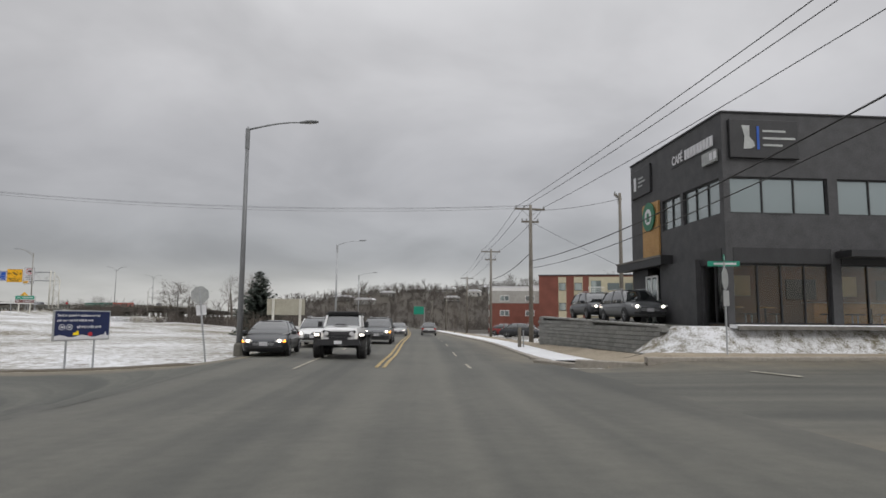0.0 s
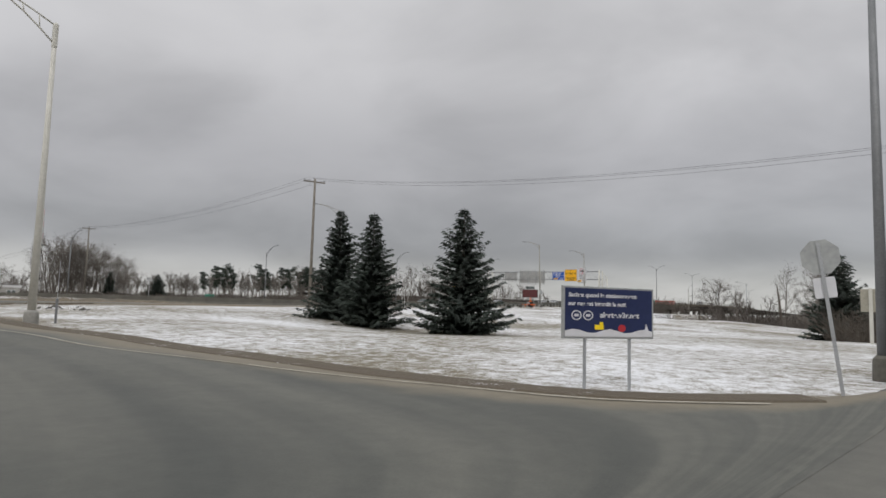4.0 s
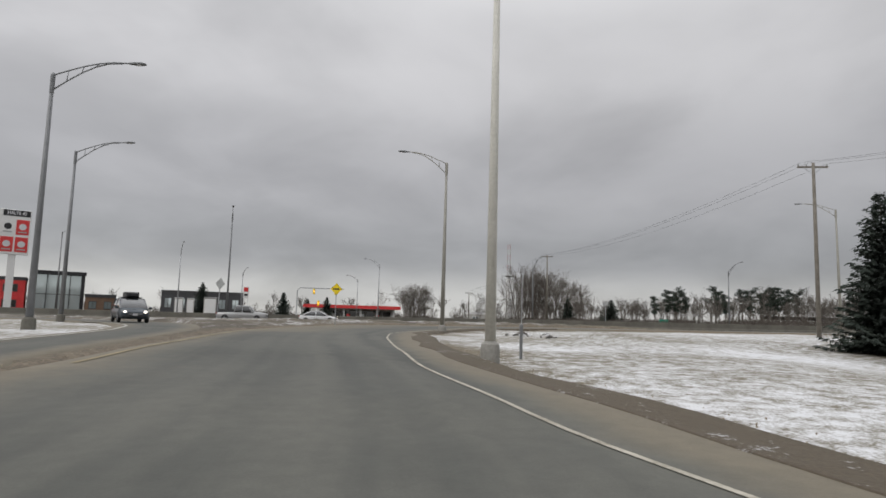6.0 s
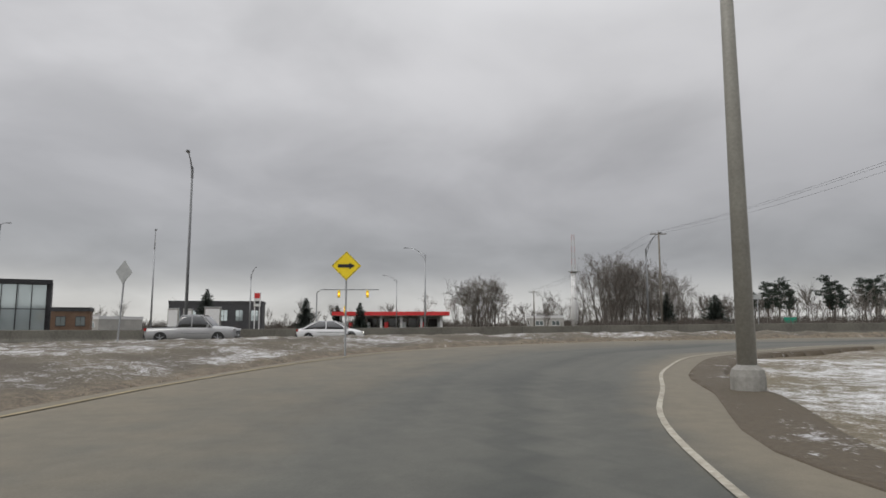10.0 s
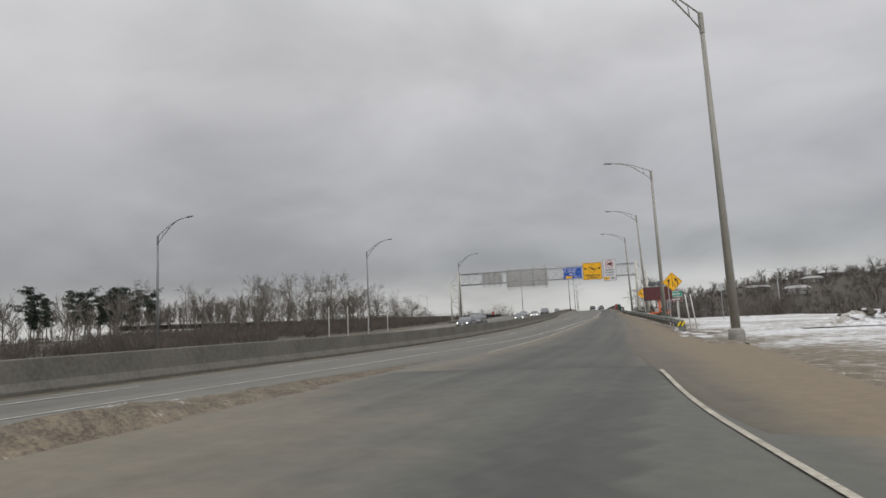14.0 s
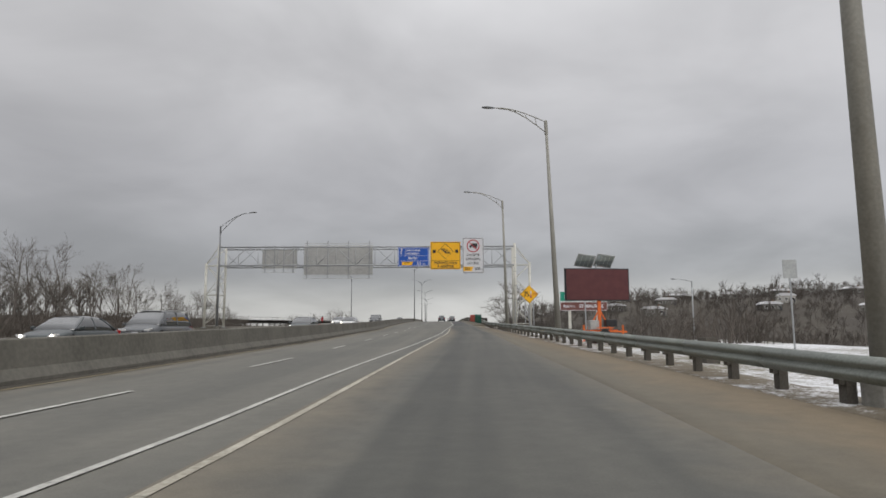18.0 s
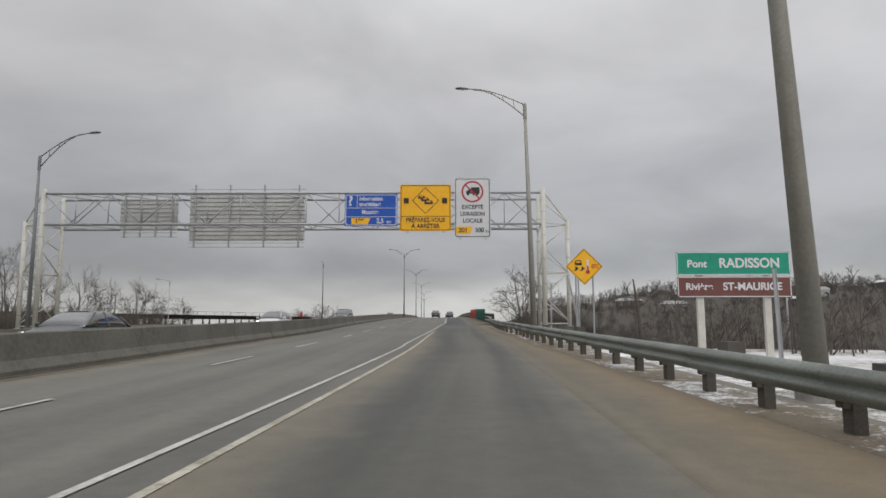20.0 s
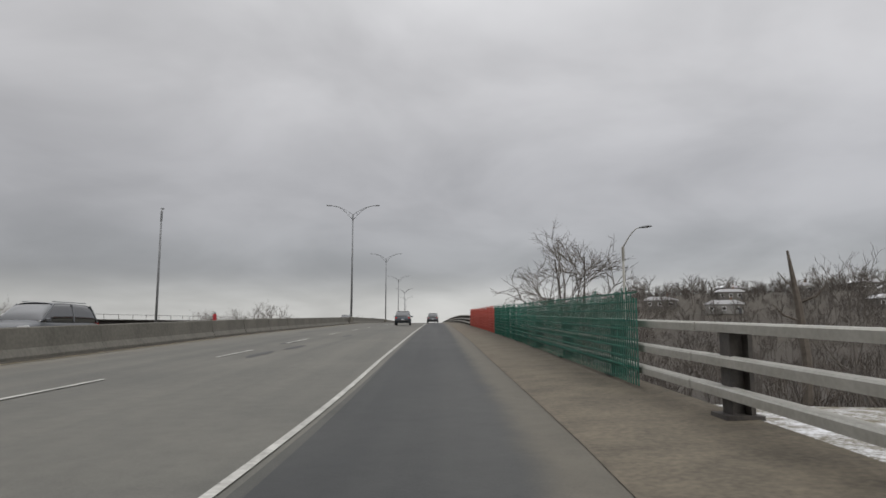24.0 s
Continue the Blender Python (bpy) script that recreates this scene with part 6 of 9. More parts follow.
diag_back = mesh_of("brace", Geo().tube([(dg, 0, BOTZ), (0, 0, TOPZ)], 0.04, 6), STEEL, True)
flat_mesh = mesh_of("brace", Geo().tube([(0, 0, 0), (dg, DEPTH, 0)], 0.035, 6), STEEL, True)
upright = mesh_of("brace", Geo().tube([(0, 0, BOTZ), (0, 0, TOPZ)], 0.035, 6), STEEL, True)
for k in range(nb):
    x = -span + k * dg
    share("brace", diag_mesh if k % 2 else diag_back, gantry, pose(x, 0, 0))
    share("brace", diag_back if k % 2 else diag_mesh, gantry, pose(x, DEPTH, 0))
    share("brace", flat_mesh, gantry, pose(x, 0, TOPZ))
    share("brace", flat_mesh, gantry, pose(x, 0, BOTZ))
    share("brace", upright, gantry, pose(x, 0, 0))
for side, s in ((0.4, 1), (-span, -1)):
    base = ground_z(GR.x, GR.y) if s > 0 else deck(161)
    ox, oy = side + s * 1.85, DEPTH * 0.45
    for cx, cy, ch, cr in ((side, 0, TOPZ + 0.3, 0.165), (side, DEPTH, TOPZ + 0.1, 0.14), (ox, oy, 10.2, 0.15)):
        col = part("column", Geo().tube([(cx, cy, base - 0.3), (cx, cy, ch)], cr, 16), PALE_POLE, gantry, smooth=True)
        part("cap", Geo().lathe([(cr, 0), (cr * 0.8, 0.05), (0.01, 0.07)], 14), PALE_POLE, col, m=pose(cx, cy, ch))
        for q in range(1, 6):
            part("weld_ring", Geo().lathe([(cr, -0.012), (cr + 0.006, 0), (cr, 0.012)], 16), CONCRETE, col, m=pose(cx, cy, base + (ch - base) * q / 6))
        part("base_plate", Geo().lathe([(0.02, 0.36), (cr + 0.12, 0.36), (cr + 0.12, 0.40), (cr, 0.41)], 12), STEEL, col, m=pose(cx, cy, base))
    part("brace", Geo().tube([(ox, oy, 10.15), (side, 0, TOPZ + 0.1)], 0.05, 6).tube([(ox, oy, 10.15), (side, DEPTH, TOPZ + 0.1)], 0.05, 6), PALE_POLE, gantry)
    rise = (9.95 - base - 0.7) / 4                      # crossed bays, with level struts at top and foot
    for (ax, ay), (bx, by_) in (((side, 0), (ox, oy)), ((side, DEPTH), (ox, oy)), ((side, 0), (side, DEPTH))):
        for k in range(4):
            zz, nz = base + 0.7 + k * rise, base + 0.7 + (k + 1) * rise
            p, q = ((ax, ay, zz), (bx, by_, nz)) if k % 2 else ((bx, by_, zz), (ax, ay, nz))
            part("brace", Geo().tube([p, q], 0.042, 7), PALE_POLE, gantry, smooth=True)
        for zz in (base + 0.55, base + 0.7 + 2 * rise, 9.95):
            part("strut", Geo().tube([(ax, ay, zz), (bx, by_, zz)], 0.042, 7), PALE_POLE, gantry, smooth=True)
    part("foot", Geo().box((side + s * 0.9, DEPTH / 2, base - 0.1), (2.9, 2.9, 0.9)), CONCRETE, gantry, "concrete footing")


def sign_panel(u0, u1, z1, z0_, mat, label, line):
    """A panel on the gantry's near face between u0 and u1 metres from its end column; x runs from its middle."""
    w, h = u1 - u0, z1 - z0_
    t = thing("gantry_sign", gantry.matrix_world @ pose(-(u0 + u1) / 2, -0.26, (z0_ + z1) / 2), label, "road sign", "gantry signs")
    pn = part("panel", Geo().prism(rounded(w, h, 0.05), -0.025, 0.025), mat, t)
    o, i = rounded(w - 0.1, h - 0.1, 0.14), rounded(w - 0.2, h - 0.2, 0.11)
    g = Geo()
    for k in range(len(o)):
        j = (k + 1) % len(o)
        g.add([(o[k][0], -0.029, o[k][1]), (o[j][0], -0.029, o[j][1]), (i[j][0], -0.029, i[j][1]), (i[k][0], -0.029, i[k][1])], [(0, 1, 2, 3)])
    part("border", g, line, pn)
    for dx in (-w * 0.35, w * 0.35):
        part("bracket", Geo().box((dx, 0.12, 0), (0.08, 0.16, h + 0.2)), STEEL, t)
    return pn


# tourist information
pn = sign_panel(9.68, 13.3, 11.92, 9.68, SIGN_BLUE, "blue tourist information sign with an exit number", SIGN_WHITE)
Y = -0.03
lettering("?", 0.95, SIGN_WHITE, pn, -1.42, Y, 0.60)
lettering("Information", 0.40, SIGN_WHITE, pn, -0.82, Y, 0.78, "LEFT", squeeze=0.85)
lettering("touristique", 0.40, SIGN_WHITE, pn, -0.82, Y, 0.40, "LEFT", squeeze=0.85)
lettering("Mauricie", 0.40, SIGN_WHITE, pn, -0.05, Y, -0.16, squeeze=0.85)
lettering("2,5", 0.46, SIGN_WHITE, pn, 0.63, Y, -0.78, squeeze=0.9)
lettering("km", 0.30, SIGN_WHITE, pn, 1.25, Y, -0.84, squeeze=0.9)
part("rule", Geo().box((0, Y, 0.13), (3.45, 0.006, 0.035)).box((0, Y, -0.48), (3.45, 0.006, 0.035)).box((-0.96, Y, 0.58), (0.035, 0.006, 0.86)), SIGN_WHITE, pn)
tab = part("exit_tab", Geo().prism([(-1.35, -0.99), (-0.22, -0.99), (-0.02, -0.57), (-1.35, -0.57)], -0.036, -0.03), SIGN_YELLOW, pn, "yellow exit number tab")
lettering("199", 0.40, INK, tab, -0.80, -0.04, -0.78)

# prepare to stop
pn = sign_panel(5.98, 9.5, 12.57, 9.32, SIGN_YELLOW, "yellow prepare to stop sign with a queue symbol", INK)
o, i = moved(DIAMOND, 0, 0.50, 1.86), moved(DIAMOND, 0, 0.50, 1.74)
g = Geo()
for k in range(4):
    j = (k + 1) % 4
    g.add([(o[k][0], Y, o[k][1]), (o[j][0], Y, o[j][1]), (i[j][0], Y, i[j][1]), (i[k][0], Y, i[k][1])], [(0, 1, 2, 3)])
part("diamond_outline", g, INK, pn)
for dx, dz, s in ((-0.27, 0.72, 0.8), (-0.03, 0.56, 0.9), (0.22, 0.36, 1.0)):
    print_on("car", moved([(-0.30, -0.12), (0.30, -0.12), (0.30, 0.04), (0.20, 0.16), (-0.20, 0.16), (-0.30, 0.04)], dx, dz, s), INK, pn, y=Y)
    print_on("window", moved([(-0.16, 0.03), (0.16, 0.03), (0.13, 0.12), (-0.13, 0.12)], dx, dz, s), SIGN_YELLOW, pn, y=Y - 0.005)
for dx in (-1.32, 1.32):
    part("beacon", Geo().slab((dx, -0.06, 0.5), (0.34, 0.07, 0.36), 0.02), INK, pn, "small dark flasher")
part("rule", Geo().box((0, Y, -0.60), (3.37, 0.006, 0.035)), INK, pn)
lettering("PRÉPAREZ-VOUS", 0.42, INK, pn, 0, Y, -0.87, squeeze=0.86)
lettering("À ARRÊTER", 0.42, INK, pn, 0, Y, -1.29, squeeze=0.92)

# no lorries
pn = sign_panel(3.26, 5.74, 13.03, 8.86, SIGN_WHITE, "white no-lorries sign except local delivery", INK)
ring = Geo()
for a in range(32):
    q0, q1 = 2 * math.pi * a / 32, 2 * math.pi * (a + 1) / 32
    ring.add([(r * math.cos(q), Y, 1.12 + r * math.sin(q)) for r, q in ((0.76, q0), (0.76, q1), (0.64, q1), (0.64, q0))], [(0, 1, 2, 3)])
part("ban_ring", ring, RED, pn, "red ring")
print_on("lorry", [(-0.10, 0.98), (0.50, 0.98), (0.50, 1.42), (-0.10, 1.42)], INK, pn, y=Y)
print_on("lorry", [(-0.44, 0.98), (-0.12, 0.98), (-0.12, 1.32), (-0.26, 1.32), (-0.32, 1.18), (-0.44, 1.14)], INK, pn, y=Y)
for dx in (-0.30, 0.10, 0.34):
    print_on("wheel", moved(disc(0.085, 12), dx, 0.93), INK, pn, y=Y)
print_on("ban_bar", moved([(-0.68, -0.05), (0.68, -0.05), (0.68, 0.05), (-0.68, 0.05)], 0, 1.12, 1, -45), RED, pn, y=Y - 0.006)
lettering("EXCEPTÉ", 0.40, INK, pn, 0, Y, 0.03, squeeze=0.92)
lettering("LIVRAISON", 0.40, INK, pn, 0, Y, -0.45, squeeze=0.86)
lettering("LOCALE", 0.40, INK, pn, 0, Y, -0.92, squeeze=0.92)
tab = part("exit_tab", Geo().prism([(-1.15, -1.83), (-0.18, -1.83), (0.03, -1.32), (-1.15, -1.32)], -0.036, -0.03), SIGN_YELLOW, pn, "yellow exit number tab")
lettering("201", 0.42, INK, tab, -0.66, -0.04, -1.58)
lettering("500", 0.44, INK, pn, 0.48, Y, -1.57, squeeze=0.9)
lettering("m", 0.32, INK, pn, 1.02, Y, -1.62)

# backs of the opposite signs
for u0, u1, z1, zb in ((16.45, 24.7, 12.9, 8.45), (25.55, 29.7, 12.35, 9.2)):
    w, h = u1 - u0, z1 - zb
    t = thing("motorway_sign", gantry.matrix_world @ pose(-(u0 + u1) / 2, 1.5, (z1 + zb) / 2), "ribbed aluminium back of a large motorway sign", "road sign", "gantry sign backs")
    part("panel", Geo().box((0, 0.05, 0.0), (w, 0.03, h - 0.9)), SIGN_BACK, t)
    rib = mesh_of("rib", Geo().box((0, 0, 0), (w, 0.06, 0.05)), SIGN_BACK)
    for k in range(int(h / 0.3) + 1):
        share("rib", rib, t, pose(0, 0, -h / 2 + k * 0.3))
    for k in range(4):
        part("stiffener", Geo().box((-w / 2 + 0.4 + k * (w - 0.8) / 3, -0.09, 0), (0.1, 0.1, h + 0.1)), STEEL, t)

# plain sign back on a tall post behind the guard rail
t = thing("plain_road_sign", pose(-81.1, 120, ground_z(-81.1, 120), 0, 0, 12), "bare grey back of a square sign on a tall post", "road sign")
part("post", Geo().tube([(0, 0.04, -0.4), (0, 0.04, 4.0)], 0.035, 8), STEEL, t)
part("panel", Geo().prism(rounded(0.6, 0.78, 0.04), -0.01, 0.01), GREY_SIGN, t, m=pose(0, 0, 3.63))

# ---- cafe building ----
CA = 3.0
cafe = thing("cafe_building", pose(11.8, 24.6, 1.0, 0, 0, CA), "two-storey charcoal brick cafe and clinic building", "building")
# local axes: x along the street front, y along the car park side; heights over the terrace
EAVE, FLOOR2, WX, WY = 8.5, 3.0, 26.0, 9.6
shell = Geo()
shell.box((WX / 2, 0.15, (3.1 + 4.45) / 2), (WX, 0.3, 1.35))
shell.box((WX / 2, 0.15, (5.92 + EAVE) / 2), (WX, 0.3, EAVE - 5.92))
for a, b in ((0, 0.24), (4.33, 4.74), (8.83, 9.24), (13.33, 13.74), (17.83, 18.24), (22.3, WX)):
    shell.box(((a + b) / 2, 0.15, 5.185), (b - a, 0.3, 1.47))
part("wall", shell, CLAD, cafe, "charcoal brick street wall")
side = Geo()
side.box((0.15, WY / 2 + 0.15, (3.1 + 4.45) / 2), (0.3, WY - 0.3, 1.35))
side.box((0.15, WY / 2 + 0.15, (5.92 + EAVE) / 2), (0.3, WY - 0.3, EAVE - 5.92))
for a, b in ((0.3, 0.32), (3.5, 3.75), (5.72, WY)):
    side.box((0.15, (a + b) / 2, 5.185), (0.3, b - a, 1.47))
side.box((0.15, 8.6, 1.55), (0.3, 2.0, 3.1)).box((0.15, 4.1, 1.55), (0.3, 4.1, 3.1))
part("wall", side, CLAD, cafe, "charcoal brick car park wall")
part("wall", Geo().box((WX / 2, WY - 0.15, EAVE / 2), (WX - 0.6, 0.3, EAVE)).box((WX - 0.15, WY / 2, EAVE / 2), (0.3, WY, EAVE)), CLAD, cafe)
part("roof", Geo().box((WX / 2, WY / 2, EAVE - 0.5), (WX - 0.6, WY - 0.6, 0.25)), ROOF_DARK, cafe)
part("floor_slab", Geo().box((WX / 2, WY / 2, 3.0), (WX - 0.7, WY - 0.7, 0.2)), PALE_CONCRETE, cafe)
part("inner_wall", Geo().box((WX / 2, WY - 2.5, 4.1), (WX - 1, 0.15, 8)), PALE_CONCRETE, cafe)
part("parapet_cap", Geo().box((WX / 2, 0.14, EAVE + 0.03), (WX + 0.06, 0.4, 0.06)).box((0.14, WY / 2, EAVE + 0.03), (0.4, WY, 0.062)), CLAD_EDGE, cafe)


def wall_window(axis, a, b, z0, z1, panes, mat=WINDOW, depth=0.12):
    """A framed window in the street (x) or car park (y) wall."""
    w, h = b - a, z1 - z0
    m = pose((a + b) / 2, 0, z0) if axis == "x" else pose(0, (a + b) / 2, z0, 0, 0, -90)
    win = part("window", Geo().box((0, depth, 0.03), (w, 0.1, 0.06)).box((0, depth, h - 0.03), (w, 0.1, 0.06)).box((-w / 2 + 0.03, depth, h / 2), (0.06, 0.1, h - 0.12)).box((w / 2 - 0.03, depth, h / 2), (0.06, 0.1, h - 0.12)),
               CLAD_EDGE, cafe, "black window frame", m=m)
    pw = (w - 0.12) / panes
    for k in range(panes):
        x = -w / 2 + 0.06 + pw * (k + 0.5)
        part("pane", Geo().box((x, depth + 0.02, h / 2), (pw - 0.05, 0.02, h - 0.12)), mat, win)
        if k:
            part("mullion", Geo().box((x - pw / 2, depth, h / 2), (0.05, 0.09, h - 0.12)), CLAD_EDGE, win)
    return win


for a, b in ((0.24, 4.33), (4.74, 8.83), (9.24, 13.33), (13.74, 17.83), (18.24, 22.3)):
    wall_window("x", a, b, 4.45, 5.92, 3)
wall_window("y", 0.32, 3.5, 4.45, 5.92, 3)
wall_window("y", 3.75, 5.72, 4.45, 5.92, 2)
part("sill", Geo().box((0, 0.02, 0), (0.9, 0.06, 0.05)), CLAD_EDGE, cafe, m=pose(2.3, 0, 4.43))
for a, b, n in ((0.3, 4.3, 4), (4.75, 9.3, 4), (9.6, 14, 4), (14.3, 19, 4)):
    wall_window("x", a, b, 0.12, 2.5, n, CLEAR_GLASS, 0.2)
    part("window_head", Geo().box(((a + b) / 2, 0.12, 2.8), (b - a, 0.24, 0.6)), CLAD_EDGE, cafe, "dark metal panel over the shop window")
wall_window("y", 0.35, 2.05, 0.1, 2.5, 2, CLEAR_GLASS, 0.2)
part("window_head", Geo().box((0.12, 1.2, 2.8), (0.24, 1.7, 0.6)), CLAD_EDGE, cafe, "dark metal panel over the shop window")
part("street_canopy", Geo().box((15.0, -0.45, 2.86), (21.0, 0.9, 0.26)), CLAD_EDGE, cafe, "thin dark canopy along the shop windows")
part("snow_edge", Geo().slab((13.0, -0.32, 0.04), (26.0, 0.6, 0.14), 0.04), SNOW, cafe, "strip of snow along the foot of the wall")
part("plinth_kerb", Geo().box((13.0, -0.70, 0.0), (26.0, 0.14, 0.14)), DARK_CONCRETE, cafe, "dark kerb before the shop front")
# strips not visible themselves: added to light the interior, judging by its warm tint
for k in range(7):
    part("unseen_ceiling_lamp", Geo().slab((1.6 + k * 2.6, 2.6, 2.72), (1.5, 0.16, 0.06), 0.015), WARM_LAMP, cafe, "warm ceiling lamp, unseen, added to light the cafe interior")
part("cafe_floor", Geo().box((WX / 2, 4.2, 0.04), (WX - 0.7, 7.4, 0.08)), BROWN_WALL, cafe, "brown tiled cafe floor")
part("back_wall", Geo().box((WX / 2, 5.2, 1.5), (WX - 0.7, 0.12, 2.7)), BROWN_WALL, cafe, "warm brown cafe back wall")
cnt = part("counter", Geo().slab((9.5, 4.0, 0.58), (7.0, 0.7, 1.0), 0.02), TIMBER, cafe, "timber serving counter")
part("counter_top", Geo().box((9.5, 4.0, 1.1), (7.2, 0.8, 0.05)), PALE_CONCRETE, cnt)
for k, (x, w, mm) in enumerate(((1.6, 1.3, BRIGHT_RED), (3.5, 0.8, CREAM), (6.4, 1.5, ROOF_DARK), (8.6, 1.2, CREAM), (11.0, 1.6, ROOF_DARK), (13.4, 0.9, BRIGHT_RED))):
    part("menu_board", Geo().slab((x, 5.08, 1.75 + 0.15 * (k % 2)), (w, 0.06, 0.95), 0.015), mm, cafe)
for x, y in ((1.3, 1.9), (2.9, 2.3), (5.8, 1.6), (7.6, 2.2), (11.5, 1.8), (13.2, 2.4)):
    tb = part("cafe_table", Geo().prism(disc(0.36, 18), -0.02, 0.02), TIMBER, cafe, m=pose(x, y, 0.82, 90, 0, 0))
    part("table_leg", Geo().tube([(0, 0, 0), (0, -0.72, 0)], 0.035, 7), INK, tb)
    for q in (-0.55, 0.55):
        ch = part("cafe_stool", Geo().slab((0, 0, 0), (0.38, 0.38, 0.05), 0.015), INK, cafe, m=pose(x + q, y + 0.1, 0.55))
        part("stool_leg", Geo().tube([(0, 0, -0.03), (0, 0, -0.46)], 0.03, 6), STEEL, ch)
part("column", Geo().box((0.14, 0.14, 1.55), (0.28, 0.28, 3.1)), CLAD, cafe)
for x in (4.52, 9.45, 14.15, 19.2):
    part("column", Geo().box((x, 0.16, 1.55), (0.4, 0.3, 3.1)), CLAD, cafe)
can = part("canopy", Geo().box((-0.29, 7.55, 3.02), (0.58, 5.7, 0.44)), CLAD_EDGE, cafe, "dark flat canopy over the side door")
part("canopy_edge", Geo().box((-0.60, 7.55, 3.21), (0.04, 5.74, 0.09)), DARK_CONCRETE, can)
part("wall", Geo().box((-0.03, 3.85, 1.4), (0.36, 3.5, 2.8)), CLAD, cafe)
door = part("door", Geo().box((-0.05, 6.85, 1.1), (0.1, 1.35, 2.2)), CLAD_EDGE, cafe, "double glazed door in a pale frame")
for dy in (-0.32, 0.32):
    part("pane", Geo().box((-0.11, 6.85 + dy, 1.2), (0.02, 0.52, 2.1)), WINDOW, door)
for dy in (-0.66, 0.0, 0.66):
    part("door_frame", Geo().box((-0.12, 6.85 + dy, 1.2), (0.05, 0.11, 2.4)), WHITE, door, "pale door frame")
part("door_frame", Geo().box((-0.12, 6.85, 2.36), (0.052, 1.43, 0.1)), WHITE, door, "pale door frame")
tim = part("timber_panel", Geo().box((-0.05, 6.9, 4.6), (0.06, 1.95, 2.9)), TIMBER, cafe, "honey-coloured timber panel")
for k in range(18):
    part("slat", Geo().box((-0.09, 6.9, 3.2 + k * 0.16), (0.03, 1.95, 0.145)), TIMBER, tim)
lg = part("round_logo", Geo().prism(disc(0.72, 28), -0.05, 0.0), GREEN_PRINT, cafe, "round green and white emblem", m=pose(-0.16, 6.9, 5.35, 0, 0, -90))
part("emblem", Geo().prism(disc(0.40, 20), -0.06, -0.05), SIGN_WHITE, lg)
part("emblem", Geo().prism(moved([(-0.2, -0.25), (0.2, -0.25), (0.12, 0.2), (-0.12, 0.2)], 0, 0), -0.066, -0.06), GREEN_PRINT, lg)
sg = part("wall_sign", Geo().slab((1.68, -0.08, 7.42), (2.85, 0.14, 1.55), 0.02), CLAD_EDGE, cafe, "dark wall sign with a white foot emblem")
part("emblem", Geo().prism([(0.80, 7.0), (1.12, 7.02), (1.28, 7.12), (1.24, 7.3), (1.06, 7.5), (1.08, 7.95), (0.74, 7.95), (0.86, 7.5)], -0.17, -0.155), GREY_SIGN, sg)
part("emblem", Geo().box((1.42, -0.16, 7.46), (0.10, 0.02, 0.95)), SIGN_BLUE, sg)
for k, (w, z) in enumerate(((0.95, 7.74), (1.35, 7.45), (0.8, 7.17))):
    part("writing_bar", Geo().box((1.62 + w / 2, -0.16, z), (w, 0.02, 0.085)), GREY_SIGN, sg)
sg = part("wall_sign", Geo().slab((0, -0.06, 0), (2.5, 0.12, 1.45), 0.02), CLAD_EDGE, cafe, "small dark wall sign", m=pose(0, 8.05, 7.35, 0, 0, -90))
part("emblem", Geo().box((-0.65, -0.13, 0), (0.3, 0.02, 0.7)), SIGN_WHITE, sg)
for k, w in enumerate((0.6, 0.85, 0.5)):
    part("writing_bar", Geo().box((-0.2 + w / 2, -0.13, 0.2 - k * 0.2), (w, 0.02, 0.09)), GREY_SIGN, sg)
nb = part("name_rail", Geo().box((0, -0.012, -0.27), (1.5, 0.02, 0.03)), CLAD_EDGE, cafe, m=pose(0, 3.85, 7.52, 0, 0, -90))
lettering("CAFÉ", 0.56, SIGN_WHITE, nb, 0, -0.05, 0, name="name_letters", squeeze=0.82)
for k in range(9):
    part("name_letter_bar", Geo().box((0, 0, 0), (0.05, 0.21, 0.44)), SIGN_WHITE, cafe, "white raised letter shape", m=pose(-0.06, 2.95 - k * 0.28, 7.52))
sg = part("arrow_sign", Geo().box((-0.08, 0.85, 6.85), (0.12, 1.1, 0.5)), GREY_SIGN, cafe, "grey drive-through arrow sign")
part("chevron", Geo().box((-0.15, 0.62, 6.85), (0.02, 0.22, 0.3)).box((-0.15, 0.3, 6.85), (0.02, 0.22, 0.3)), SIGN_WHITE, sg)


